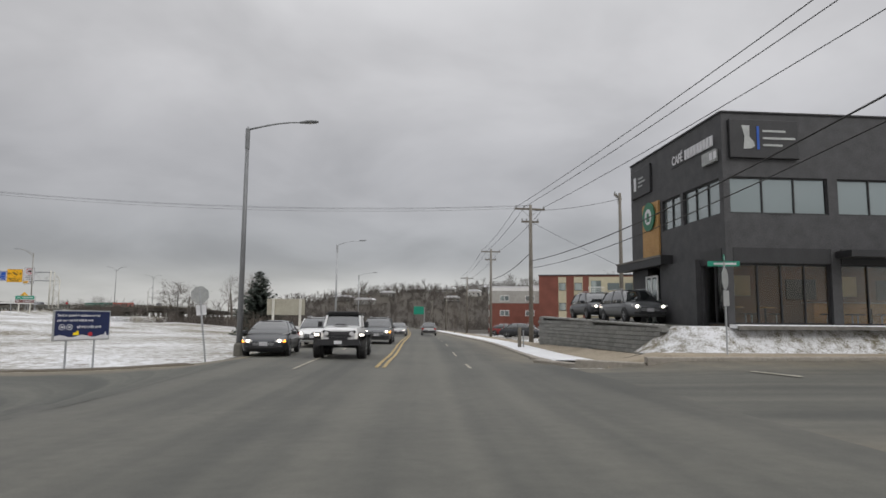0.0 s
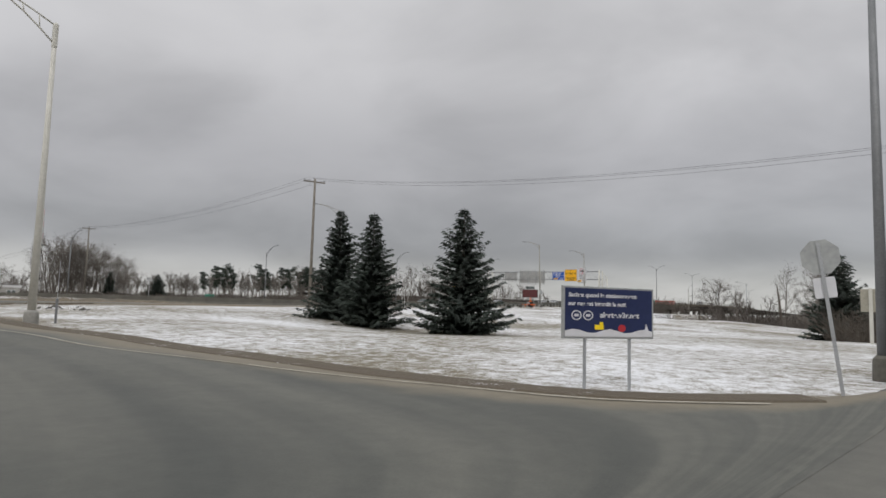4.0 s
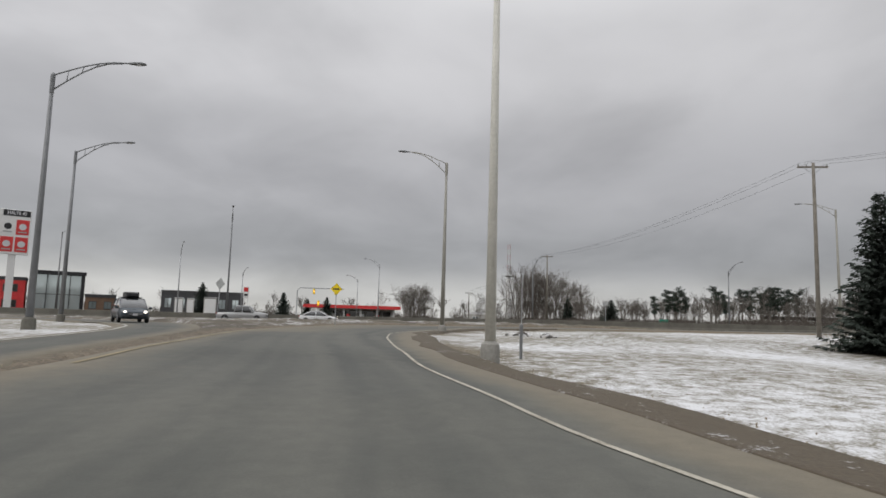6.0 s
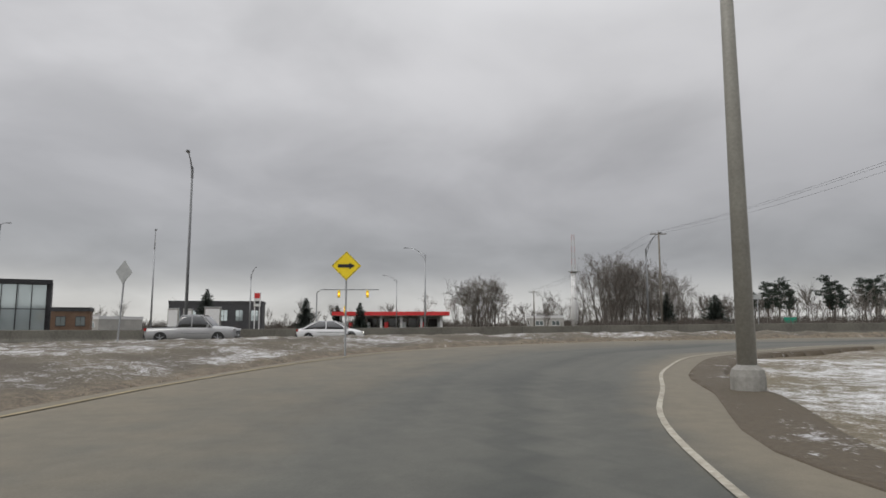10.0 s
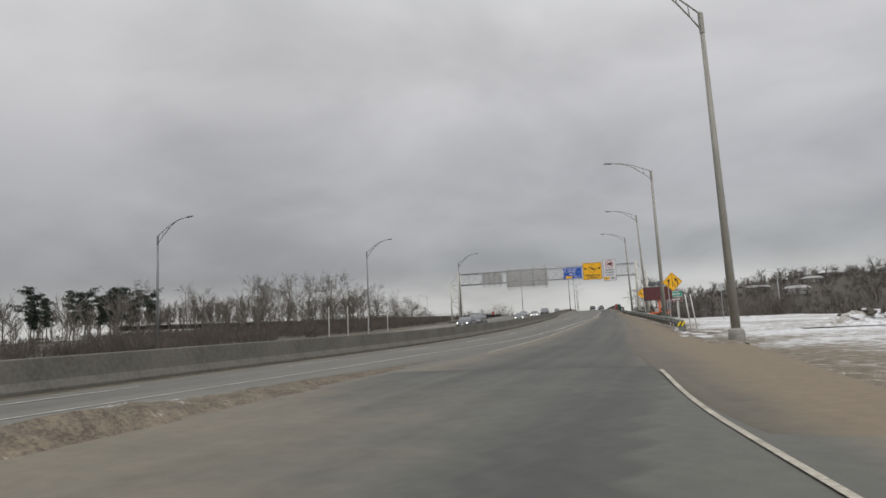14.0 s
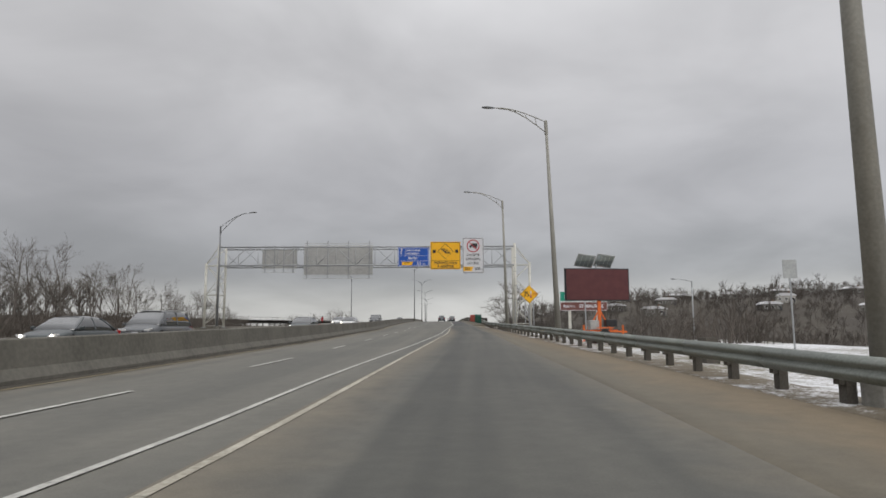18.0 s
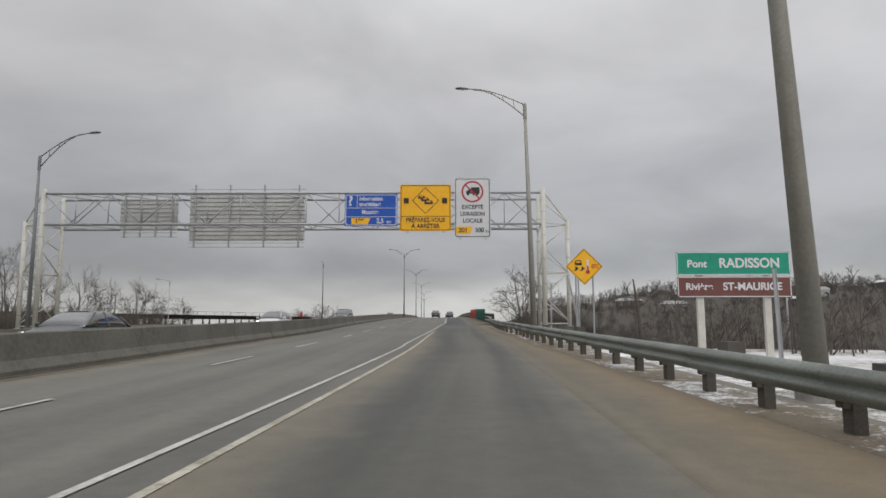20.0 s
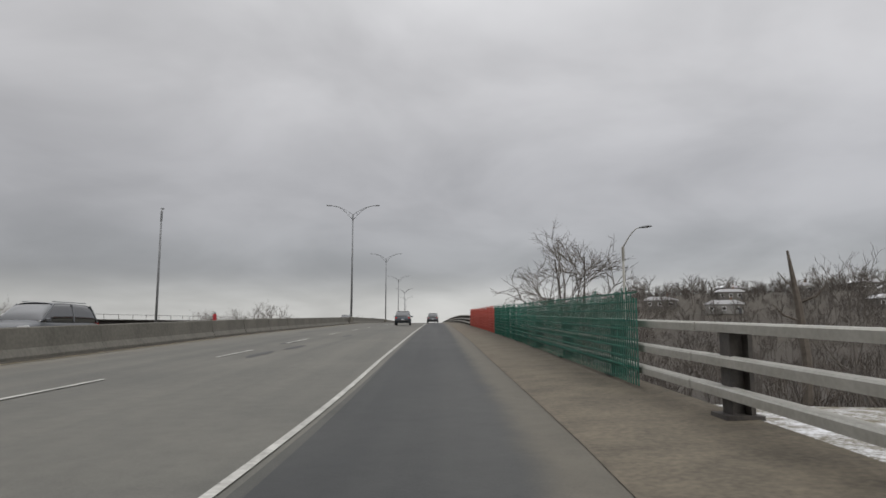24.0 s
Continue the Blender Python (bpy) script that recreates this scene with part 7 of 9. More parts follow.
# ---- other buildings ----
def block_building(name, m, w, d, h, mat, label, floors, bays, trim=WHITE, roof_snow=True, glass_mat=WINDOW):
    """A flat-roofed block with windows on its front (-y) and left (-x) sides."""
    t = thing(name, m, label, "building")
    part("wall", Geo().box((0, 0, h / 2 - 1), (w, d, h + 2)), mat, t)
    part("roof", Geo().box((0, 0, h + 0.1), (w + 0.3, d + 0.3, 0.2)), SNOW if roof_snow else ROOF_DARK, t, "snow on the flat roof" if roof_snow else "")
    part("cornice", Geo().box((0, 0, h - 0.25), (w + 0.2, d + 0.2, 0.5)), trim, t)
    fh = (h - 0.6) / floors
    for f in range(floors):
        for b in range(bays):
            x = -w / 2 + w * (b + 0.5) / bays
            ww = w / bays * (0.5 if floors < 3 else 0.36)
            win = part("window", Geo().box((0, 0, 0), (ww, 0.1, fh * (0.48 if floors < 3 else 0.38))), trim, t, m=pose(x, -d / 2 - 0.02, fh * (f + 0.55)))
            for s in (-1, 1):
                part("pane", Geo().box((s * ww * 0.24, -0.04, 0), (ww * 0.42, 0.06, fh * (0.40 if floors < 3 else 0.32))), glass_mat, win)
        for b in range(max(1, int(bays * d / w))):
            n = max(1, int(bays * d / w))
            win = part("window", Geo().box((0, 0, 0), (0.1, d / n * 0.45, fh * 0.48)), trim, t, m=pose(-w / 2 - 0.02, -d / 2 + d * (b + 0.5) / n, fh * (f + 0.55)))
            part("pane", Geo().box((-0.04, 0, 0), (0.06, d / n * 0.38, fh * 0.40)), glass_mat, win)
    return t


brick = block_building("brick_apartments", pose(14.8, 104, -1.4, 0, 0, -4), 7.6, 14, 7.3, BRICK, "red brick apartment block with a pale top storey", 3, 2)
part("top_storey", Geo().box((0, -7.02, 6.0), (7.64, 0.06, 2.1)).box((-3.82, 0, 6.0), (0.06, 13.9, 2.1)), HOUSE_WALL, brick, "pale clad top storey")
flats = thing("apartment_house", pose(21.5, 84, -0.8, 0, 0, -14), "brown brick apartment house with cream window strips and white balconies", "building")
part("wall", Geo().box((0, 0, 2.7), (11.5, 12, 9.4)), BRICK, flats)
part("roof", Geo().box((0, 0, 7.44), (11.7, 12.2, 0.12)), ROOF_DARK, flats)
for x, w in ((-2.9, 0.95), (-0.97, 1.05)):
    st_ = part("wall_strip", Geo().box((x, -6.02, 3.6), (w, 0.06, 7.2)), CREAM, flats, "cream window strip")
    for z in (1.1, 3.55, 6.0):
        part("window", Geo().box((x, -6.06, z), (w * 0.86, 0.06, 0.95)), ROOF_DARK, st_)
        part("pane", Geo().box((x, -6.09, z), (w * 0.76, 0.03, 0.82)), WINDOW, st_)
part("wall_strip", Geo().box((3.85, -6.03, 3.6), (3.7, 0.08, 7.2)), CREAM, flats, "cream rendered wall")
part("wall_strip", Geo().box((1.15, -6.02, 3.6), (1.7, 0.06, 7.2)), CREAM, flats, "cream rendered bay")
for z in (1.1, 3.55, 6.0):
    for x, w in ((1.15, 1.2), (3.2, 1.4), (5.0, 0.9)):
        part("pane", Geo().box((x, -6.10, z), (w, 0.04, 0.9 if x > 2 else 1.5)), WINDOW, flats)
    bal = part("balcony", Geo().box((1.15, -6.55, z - 1.0), (1.9, 1.0, 0.12)), WHITE, flats, "white balcony")
    part("balcony_rail", Geo().box((1.15, -7.02, z - 0.1), (1.9, 0.04, 0.06)), WHITE, bal)
    for k in range(9):
        part("baluster", Geo().box((0.25 + k * 0.225, -7.02, z - 0.52), (0.03, 0.03, 0.85)), WHITE, bal)
block_building("yellow_house", pose(29.5, 76, -0.4, 0, 0, -14), 7, 10, 6.8, CREAM, "cream rendered apartment house", 2, 2, trim=ROOF_DARK, roof_snow=False)

# glass-fronted shop and its neighbours across the motorway
hb = thing("glass_shop", pose(-171.5, -50.6, 0.1, 0, 0, 115) @ Matrix.Diagonal((0.84, 1, 1, 1)), "dark two-storey shop with a glazed front", "building")
part("wall", Geo().box((0, 0.4, 4.4), (12, 10, 9.6)), CLAD, hb)
part("fascia", Geo().box((0, -4.9, 8.85), (12.3, 1.2, 0.75)), CLAD_EDGE, hb)
for k in range(4):
    for f in range(2):
        part("pane", Geo().box((-3.9 + k * 2.6, -4.68, 2.05 + f * 4.25), (2.42, 0.06, 4.1)), SKY_TINTED_WINDOW, hb)
for k in range(5):
    part("mullion", Geo().box((-5.2 + k * 2.6, -4.8, 4.2), (0.16, 0.3, 8.5)), CLAD_EDGE, hb)
block_building("red_shop", pose(-166.5, -57.6, 0.2, 0, 0, 112), 5.2, 8, 7.2, BRIGHT_RED, "tall narrow shop block with a red front", 2, 1, trim=ROOF_DARK, roof_snow=False, glass_mat=SHOP_GLASS)
block_building("orange_shop", pose(-165.0, -67.0, 0.2, 0, 0, 112), 13, 8, 5.0, TERRACOTTA, "low shop with an orange-brown front under a dark roof band", 1, 3, trim=ROOF_DARK, roof_snow=False, glass_mat=SHOP_GLASS)
block_building("brown_annex", pose(-172, -41.5, 0.2, 0, 0, 110), 6, 6, 4.2, BROWN_WALL, "low brown clad annex beside the glazed shop", 1, 2, trim=ROOF_DARK, roof_snow=False)
block_building("dark_restaurant", pose(-243, -34, 0.2, 0, 0, 97), 25, 12, 7.9, CLAD, "long dark flat-roofed restaurant", 1, 6, trim=ROOF_DARK, roof_snow=False, glass_mat=SKY_TINTED_WINDOW)
block_building("low_store", pose(-215, -62, 0.2, 0, 0, 70), 30, 14, 3.2, HOUSE_WALL, "long low pale store", 1, 8)
block_building("small_depot", pose(-228, 58, 0.4, 0, 0, 88), 9, 7, 3.4, HOUSE_WALL, "small grey depot with a shed roof", 1, 2)
block_building("white_store", pose(-150, -110, 0.2, 0, 0, 40), 24, 18, 9.5, WHITE, "large plain white store", 1, 4)

# fuel station
fs = thing("fuel_station", pose(-216, 15.5, 0.4, 0, 0, 88), "fuel station with a long red canopy and pale pillars", "fuel station")
part("canopy", Geo().box((0, 0, 3.9), (29, 9, 0.95)), BRIGHT_RED, fs, "red canopy fascia")
part("soffit", Geo().box((0, 0, 3.38), (28.4, 8.4, 0.1)), WHITE, fs)
for k in range(6):
    part("pillar", Geo().box((-12.5 + k * 5, -2.5, 1.6), (0.6, 0.6, 3.5)), WHITE, fs)
    part("pump", Geo().slab((-10 + k * 4.4, -2.4, 0.9), (0.9, 0.7, 1.8), 0.05), GREY_SIGN if k % 2 else BRIGHT_RED, fs)
part("kiosk", Geo().box((3, 5.5, 1.7), (20, 5, 3.4)), HOUSE_WALL, fs, "grey kiosk")
for k in range(7):
    part("pane", Geo().box((-5 + k * 2.6, 2.98, 1.7), (2.2, 0.05, 2.0)), SHOP_GLASS, fs)

# tall roadside totems
t = thing("service_totem", pose(-155.8, -53.1, 0.1, 0, 0, 118), "tall white roadside totem with four brand panels", "sign")
part("column", Geo().box((0, 0, 6.0), (1.3, 0.7, 12.4)), WHITE, t)
part("panel", Geo().slab((0, -0.1, 16.1), (5.4, 1.0, 9.0), 0.06), WHITE, t)
part("header", Geo().box((0.2, -0.62, 19.9), (4.6, 0.06, 1.2)), INK, t, "dark header strip")
lettering("HALTE 40", 0.95, SIGN_WHITE, t, 0.2, -0.66, 19.9, squeeze=0.8)
for dx, dz, mt in ((-1.15, 17.1, WHITE), (1.35, 17.1, BRIGHT_RED), (-1.15, 13.6, BRIGHT_RED), (1.35, 13.6, BRIGHT_RED)):
    pn = part("brand_panel", Geo().box((dx, -0.62, dz), (2.2, 0.06, 3.0)), mt, t)
    part("emblem", Geo().prism(moved(disc(0.65, 16), dx, dz + 0.1), -0.68, -0.655), INK if mt is WHITE else SIGN_WHITE, pn)
    part("writing_bar", Geo().box((dx, -0.66, dz - 1.0), (1.5, 0.03, 0.25)), GREY_SIGN, pn)
t = thing("antenna_mast", pose(-249.2, 72.8, 0.5, 0, 0, 72), "tall white mast with a red and white lattice top", "mast")
part("column", Geo().tube([(0, 0, -0.3), (0, 0, 9), (0, 0, 17.4)], [1.15, 0.95, 0.8], 14), WHITE, t, smooth=True)
part("platform", Geo().lathe([(0.7, 17.2), (1.7, 17.5), (1.7, 17.75), (0.6, 17.8)], 14), GREY_SIGN, t)
for k in range(6):
    z, q = 17.8 + k * 1.95, 0.62 - k * 0.035
    sec = Geo()
    for sx, sy in ((-1, -1), (1, -1), (1, 1), (-1, 1)):
        sec.tube([(sx * q, sy * q, z), (sx * (q - 0.035), sy * (q - 0.035), z + 1.95)], 0.065, 5)
    for i, (p, r) in enumerate((((-1, -1), (1, -1)), ((1, -1), (1, 1)), ((1, 1), (-1, 1)), ((-1, 1), (-1, -1)))):
        sec.tube([(p[0] * q, p[1] * q, z), (r[0] * q, r[1] * q, z + 1.0), (p[0] * q, p[1] * q, z + 1.95)], 0.035, 4)
    part("lattice_section", sec, FAINT_RED if k % 2 else HOUSE_WALL, t, "faded red lattice section" if k % 2 else "grey lattice section")
t = thing("price_totem", pose(-180.5, -11.0, 0.3, 0, 0, 95), "slim pale price totem with a small red panel", "sign")
part("post", Geo().box((-0.45, 0, 2.4), (0.16, 0.2, 5.2)).box((0.45, 0, 2.4), (0.16, 0.2, 5.2)), WHITE, t)
part("panel", Geo().slab((0, 0, 6.2), (1.3, 0.35, 2.8), 0.04), WHITE, t)
part("emblem", Geo().box((0, -0.2, 6.9), (1.05, 0.03, 1.0)), BRIGHT_RED, t)
part("writing_bar", Geo().box((0, -0.2, 5.6), (0.8, 0.03, 0.5)), INK, t)
for x, y, w, h in ((-177.3, -25.8, 1.9, 4.3), (-177.9, -23.3, 1.6, 4.2), (-179.0, -19.0, 3.0, 4.6)):
    t = thing("roadside_cabinet", pose(x, y, 0.3, 0, 0, 97), "pale grey utility cabinet beside the far road", "cabinet", "far cabinets")
    part("body", Geo().slab((0, 0, h / 2), (w, 0.8, h), 0.05), HOUSE_WALL, t)
    part("door", Geo().box((0, -0.42, h / 2), (w * 0.86, 0.03, h * 0.86)), WHITE, t)
    part("roof", Geo().box((0, 0, h + 0.04), (w + 0.12, 0.95, 0.08)), SNOW, t)

# signals hanging over the distant junction
sig = thing("traffic_signal", pose(-152, 11.5, 0.4, 0, 0, 88), "amber-lit traffic signals on a mast arm", "traffic light")
part("mast", Geo().tube([(-8, 0, -0.4), (-8, 0, 6), (-7.4, 0, 6.5), (1.5, 0, 6.5)], 0.1, 8), STEEL, sig)
for dx, lz in ((-4.6, 6.0), (-0.2, 6.0), (-3.6, 3.6)):
    hd = part("signal_head", Geo().slab((dx, -0.1, lz - 0.2), (0.4, 0.3, 1.1), 0.04), LIME, sig, "yellow signal head")
    part("amber_light", Geo().prism(moved(disc(0.12, 14), dx, lz - 0.2), -0.28, -0.26), AMBER_ON, hd)

# ---- vehicles: x across, front towards -y, wheels on z = 0 ----
def loft(stations, mat_name=None):
    """Skin rings of points into one closed shell."""
    g, k = Geo(), len(stations[0])
    for s in stations:
        g.v += s
    for i in range(len(stations) - 1):
        g.f += [(i * k + a, i * k + (a + 1) % k, (i + 1) * k + (a + 1) % k, (i + 1) * k + a) for a in range(k)]
    g.f += [tuple(range(k - 1, -1, -1)), tuple(range((len(stations) - 1) * k, len(stations) * k))]
    return g


def body_ring(y, w, zb, zt, crown=0.0):
    """A rounded cross-section of the lower body."""
    h = zt - zb
    pts = [(-w * 0.78, zb), (-w * 0.93, zb + 0.07 * h), (-w * 0.985, zb + 0.24 * h), (-w, zb + 0.46 * h), (-w * 0.985, zb + 0.66 * h), (-w * 0.955, zb + 0.82 * h), (-w * 0.90, zb + 0.93 * h), (-w * 0.78, zb + 0.985 * h + crown * 0.3), (-w * 0.42, zt + crown)]
    return [(x, y, z) for x, z in pts] + [(-x, y, z) for x, z in pts[::-1]]


def cabin_ring(y, wb, wt, zb, zt):
    d = wb - wt
    pts = [(-wb, zb), (-wb + d * 0.22, zb + (zt - zb) * 0.35), (-wb + d * 0.72, zb + (zt - zb) * 0.8), (-wt * 0.985, zb + (zt - zb) * 0.94), (-wt * 0.86, zt), (-wt * 0.42, zt + 0.02)]
    return [(x, y, z) for x, z in pts] + [(-x, y, z) for x, z in pts[::-1]]


# for each kind of car: belt, bonnet at the screen, bonnet's front edge, nose and tail heights; screen foot, roof front, roof end, rear screen foot; roof width; rear screen's middle height
SHAPES = {"sedan": (0.63, 0.62, 0.52, 0.46, 0.64, 0.23, 0.43, 0.70, 0.91, 0.66, 0.66),
          "suv": (0.61, 0.62, 0.55, 0.49, 0.60, 0.22, 0.38, 0.84, 0.97, 0.72, 0.74),
          "van": (0.57, 0.58, 0.50, 0.44, 0.57, 0.15, 0.35, 0.88, 0.98, 0.75, 0.78),
          "pickup": (0.60, 0.61, 0.57, 0.52, 0.58, 0.25, 0.37, 0.60, 0.65, 0.74, 0.60)}


def vehicle(name, label, paint_, L=4.6, W=1.82, H=1.48, kind="sedan", lights=True, signal=False, group="vehicles", category="car"):
    """A road vehicle with body, glasshouse, wheels, lamps, grille, mirrors and bumpers."""
    t = thing(name, pose(0, 0, 0), label, category, group)
    f, r, w = -L / 2, L / 2, W / 2
    tall = kind in ("suv", "van")
    belt, base, lip, nose, tail, c0, c1, c2, c3, top, rear = SHAPES[kind]
    belt, base, hood, nose, tail = belt * H, base * H, lip * H, nose * H, tail * H
    c0, c1, c2, c3 = (f + c * L for c in (c0, c1, c2, c3))
    clear = 0.20 if kind == "sedan" else 0.26
    st = [body_ring(f, w * 0.62, clear + 0.14, nose * 0.90), body_ring(f + 0.010 * L, w * 0.78, clear + 0.05, nose), body_ring(f + 0.03 * L, w * 0.88, clear, (nose + hood) / 2, 0.01), body_ring(f + 0.065 * L, w * 0.945, clear, hood, 0.02),
          body_ring(f + 0.14 * L, w * 0.985, clear, hood + 0.5 * (base - hood), 0.035), body_ring(c0, w, clear, base, 0.03), body_ring(c1, w, clear, belt, 0.0), body_ring(c2, w, clear, belt * 1.02, 0.0), body_ring(c3, w * 0.985, clear, tail, 0.02),
          body_ring(r - 0.035 * L, w * 0.94, clear + 0.03, tail * 0.97, 0.01), body_ring(r - 0.012 * L, w * 0.88, clear + 0.08, tail * 0.90), body_ring(r, w * 0.76, clear + 0.16, tail * 0.78)]
    body = part("body", loft(st), paint_, t, smooth=True)
    wt, wb = w * top, w * 0.91
    cab = []
    for y, u in ((c0, 0.03), (c0 + 0.35 * (c1 - c0), 0.46), (c0 + 0.7 * (c1 - c0), 0.80), (c1, 0.95), (c1 + 0.3 * (c2 - c1), 1.0), (c1 + 0.7 * (c2 - c1), 0.995), (c2, 0.94), ((c2 + c3) / 2, rear), (c3, 0.04)):
        cab.append(cabin_ring(y, wb, wb + (wt - wb) * u, belt * 0.95, belt + (H - belt) * u))
    part("glasshouse", loft(cab), CAR_GLASS, t, "dark car windows", smooth=True)
    rf = Geo()
    ny_ = 6
    for i in range(ny_ + 1):
        y = c1 - 0.05 + (c2 - c1 + 0.1) * i / ny_
        z = H - 0.025 + 0.03 * math.sin(math.pi * i / ny_)
        rf.v += [(-wt * 0.97, y, z - 0.035), (-wt * 0.6, y, z + 0.018), (wt * 0.6, y, z + 0.018), (wt * 0.97, y, z - 0.035)]
    rf.f = [(i * 4 + k, i * 4 + k + 1, i * 4 + k + 5, i * 4 + k + 4) for i in range(ny_) for k in range(3)]
    part("roof", rf, paint_, t, smooth=True)
    for s in (-1, 1):
        for (ya, za), (yb, zb) in (((c0 + 0.05, belt * 0.98), (c1, H - 0.07)), ((c1 + (c2 - c1) * 0.48, belt * 0.98), (c1 + (c2 - c1) * 0.48, H - 0.05)), ((c3 - 0.05, belt * 0.98), (c2, H - 0.06))):
            part("pillar", Geo().tube([(s * w * 0.905, ya, za), (s * wt * 1.015, yb, zb)], 0.045, 6), paint_, t)
        part("mirror", Geo().slab((s * (w + 0.09), c0 + 0.25, belt + 0.05), (0.2, 0.12, 0.15), 0.03), paint_, t)
        part("headlamp", Geo().prism(moved([(-0.20, -0.045), (0.10, -0.06), (0.20, 0.02), (0.18, 0.07), (-0.16, 0.03)], 0, 0, 1) if s > 0 else [(-x, z) for x, z in moved([(-0.20, -0.045), (0.10, -0.06), (0.20, 0.02), (0.18, 0.07), (-0.16, 0.03)], 0, 0, 1)][::-1], -0.05, 0.10), CLEAR_LAMP, t, m=pose(s * w * 0.68, f + 0.06, hood * 0.87))
        if lights:
            part("bulb", Geo().prism(disc(0.065, 12), -0.02, 0.0), LAMP_ON, t, "lit headlamp bulb", m=pose(s * w * 0.66, f + 0.006, hood * 0.865))
        part("wheel_arch", Geo().tube([(s * w * 0.985, f + 0.185 * L + 0.36 * math.cos(radians(q)), 0.33 + 0.38 * math.sin(radians(q))) for q in range(-10, 191, 25)], 0.03, 5), INK, t)
        if signal:
            part("signal_lamp", Geo().slab((s * w * 0.86, f + 0.10, hood * 0.86), (0.10, 0.14, 0.10), 0.03), AMBER_ON, t, "amber signal lamp")
        part("tail_lamp", Geo().slab((s * w * 0.80, r - 0.08, tail * 0.86), (w * 0.26, 0.14, 0.17), 0.03), RED_LAMP, t)
        part("fog_lamp", Geo().slab((s * w * 0.70, f + 0.02, clear + 0.20), (0.2, 0.08, 0.08), 0.02), INK, t)
        part("door_line", Geo().box((s * w * 1.0, (c0 + c2) / 2, clear + 0.45), (0.012, (c2 - c0) * 0.9, 0.015)), INK, t)
    part("grille", Geo().prism([(-w * 0.46, hood * 0.60), (w * 0.46, hood * 0.60), (w * 0.52, hood * 0.70), (w * 0.44, hood * 0.80), (-w * 0.44, hood * 0.80), (-w * 0.52, hood * 0.70)], f - 0.02, f + 0.06), INK, t, "black grille")
    for k in range(3):
        part("grille_bar", Geo().box((0, f - 0.03, hood * (0.64 + 0.05 * k)), (w * 0.9, 0.02, 0.018)), STEEL, t)
    part("lower_intake", Geo().slab((0, f + 0.01, clear + 0.19), (w * 1.15, 0.08, 0.12), 0.02), INK, t)
    part("plate", Geo().box((0, f - 0.03, clear + 0.32), (0.32, 0.02, 0.15)), SIGN_WHITE, t)
    part("plate", Geo().box((0, r + 0.02, tail * 0.62), (0.32, 0.02, 0.15)), SIGN_WHITE, t)
    part("rear_bumper", Geo().slab((0, r - 0.02, clear + 0.25), (W * 0.9, 0.12, 0.22), 0.03), INK, t)
    wr = H * (0.225 if kind == "sedan" else 0.215)
    wheels(t, w, wr, 0.21, (f + 0.185 * L, r - 0.185 * L))
    if tall:
        for s in (-1, 1):
            part("roof_rail", Geo().tube([(s * wt * 0.85, c1 + 0.1, H + 0.05), (s * wt * 0.85, c2 - 0.1, H + 0.06)], 0.022, 6), STEEL, t)
    if kind == "pickup":
        part("bed_floor", Geo().box((0, (c3 + r) / 2 - 0.05, belt * 0.99), (W * 0.76, r - c3 - 0.25, 0.03)), INK, t)
    return t


def wheels(t, w, wr, tw, ys_, out=0.0):
    tyre = mesh_of("tyre", Geo().lathe([(wr * 0.62, -tw / 2), (wr * 0.94, -tw / 2), (wr, -tw * 0.36), (wr, tw * 0.36), (wr * 0.94, tw / 2), (wr * 0.62, tw / 2)], 20), BLACK)
    rimg = Geo().lathe([(wr * 0.60, -tw * 0.40), (wr * 0.64, -tw * 0.46), (wr * 0.64, tw * 0.46), (wr * 0.60, tw * 0.40)], 18)
    for k in range(5):
        a = 2 * math.pi * k / 5
        rimg.tube([(0, 0, tw * 0.42), (wr * 0.58 * math.cos(a), wr * 0.58 * math.sin(a), tw * 0.44)], wr * 0.07, 5)
    rim = mesh_of("rim", rimg, STEEL)
    arch = mesh_of("wheel_arch", Geo().lathe([(wr * 1.16, -0.02), (wr * 1.16, 0.02)], 20), BLACK)
    for s in (-1, 1):
        for y in ys_:
            wh = share("wheel", tyre, t, pose(s * (w - tw * 0.42 + out), y, wr, 0, 90 * s, 0))
            share("rim", rim, wh, pose(0, 0, 0))
            share("wheel_arch", arch, t, pose(s * (w - tw * 0.5 - 0.015), y, wr * 1.06, 0, 90, 0))


def put(t, x, y, turn, z=None):
    z = ground_z(x, y) + 0.035 if z is None else z
    t.matrix_world = pose(x, y, z, 0, 0, turn)
    return t


def put_copy(t, x, y, turn, z):
    return copy_thing(t, pose(x, y, z, 0, 0, turn))


# oncoming queue in the street
put(vehicle("sedan", "dark wet saloon car with amber signals, waiting", PAINT_BLACK, 4.85, 1.85, 1.42, "sedan", True, True, "queue in the street"), -6.45, 28.6, 4)
put(vehicle("suv", "white compact SUV waiting in the queue", PAINT_WHITE, 4.6, 1.85, 1.56, "suv", True, False, "queue in the street"), -5.75, 36.4, 2)
put(vehicle("suv", "slate grey SUV with amber signals in the queue", PAINT_GREY, 4.6, 1.85, 1.60, "suv", True, True, "queue in the street"), -2.75, 42.0, 0)

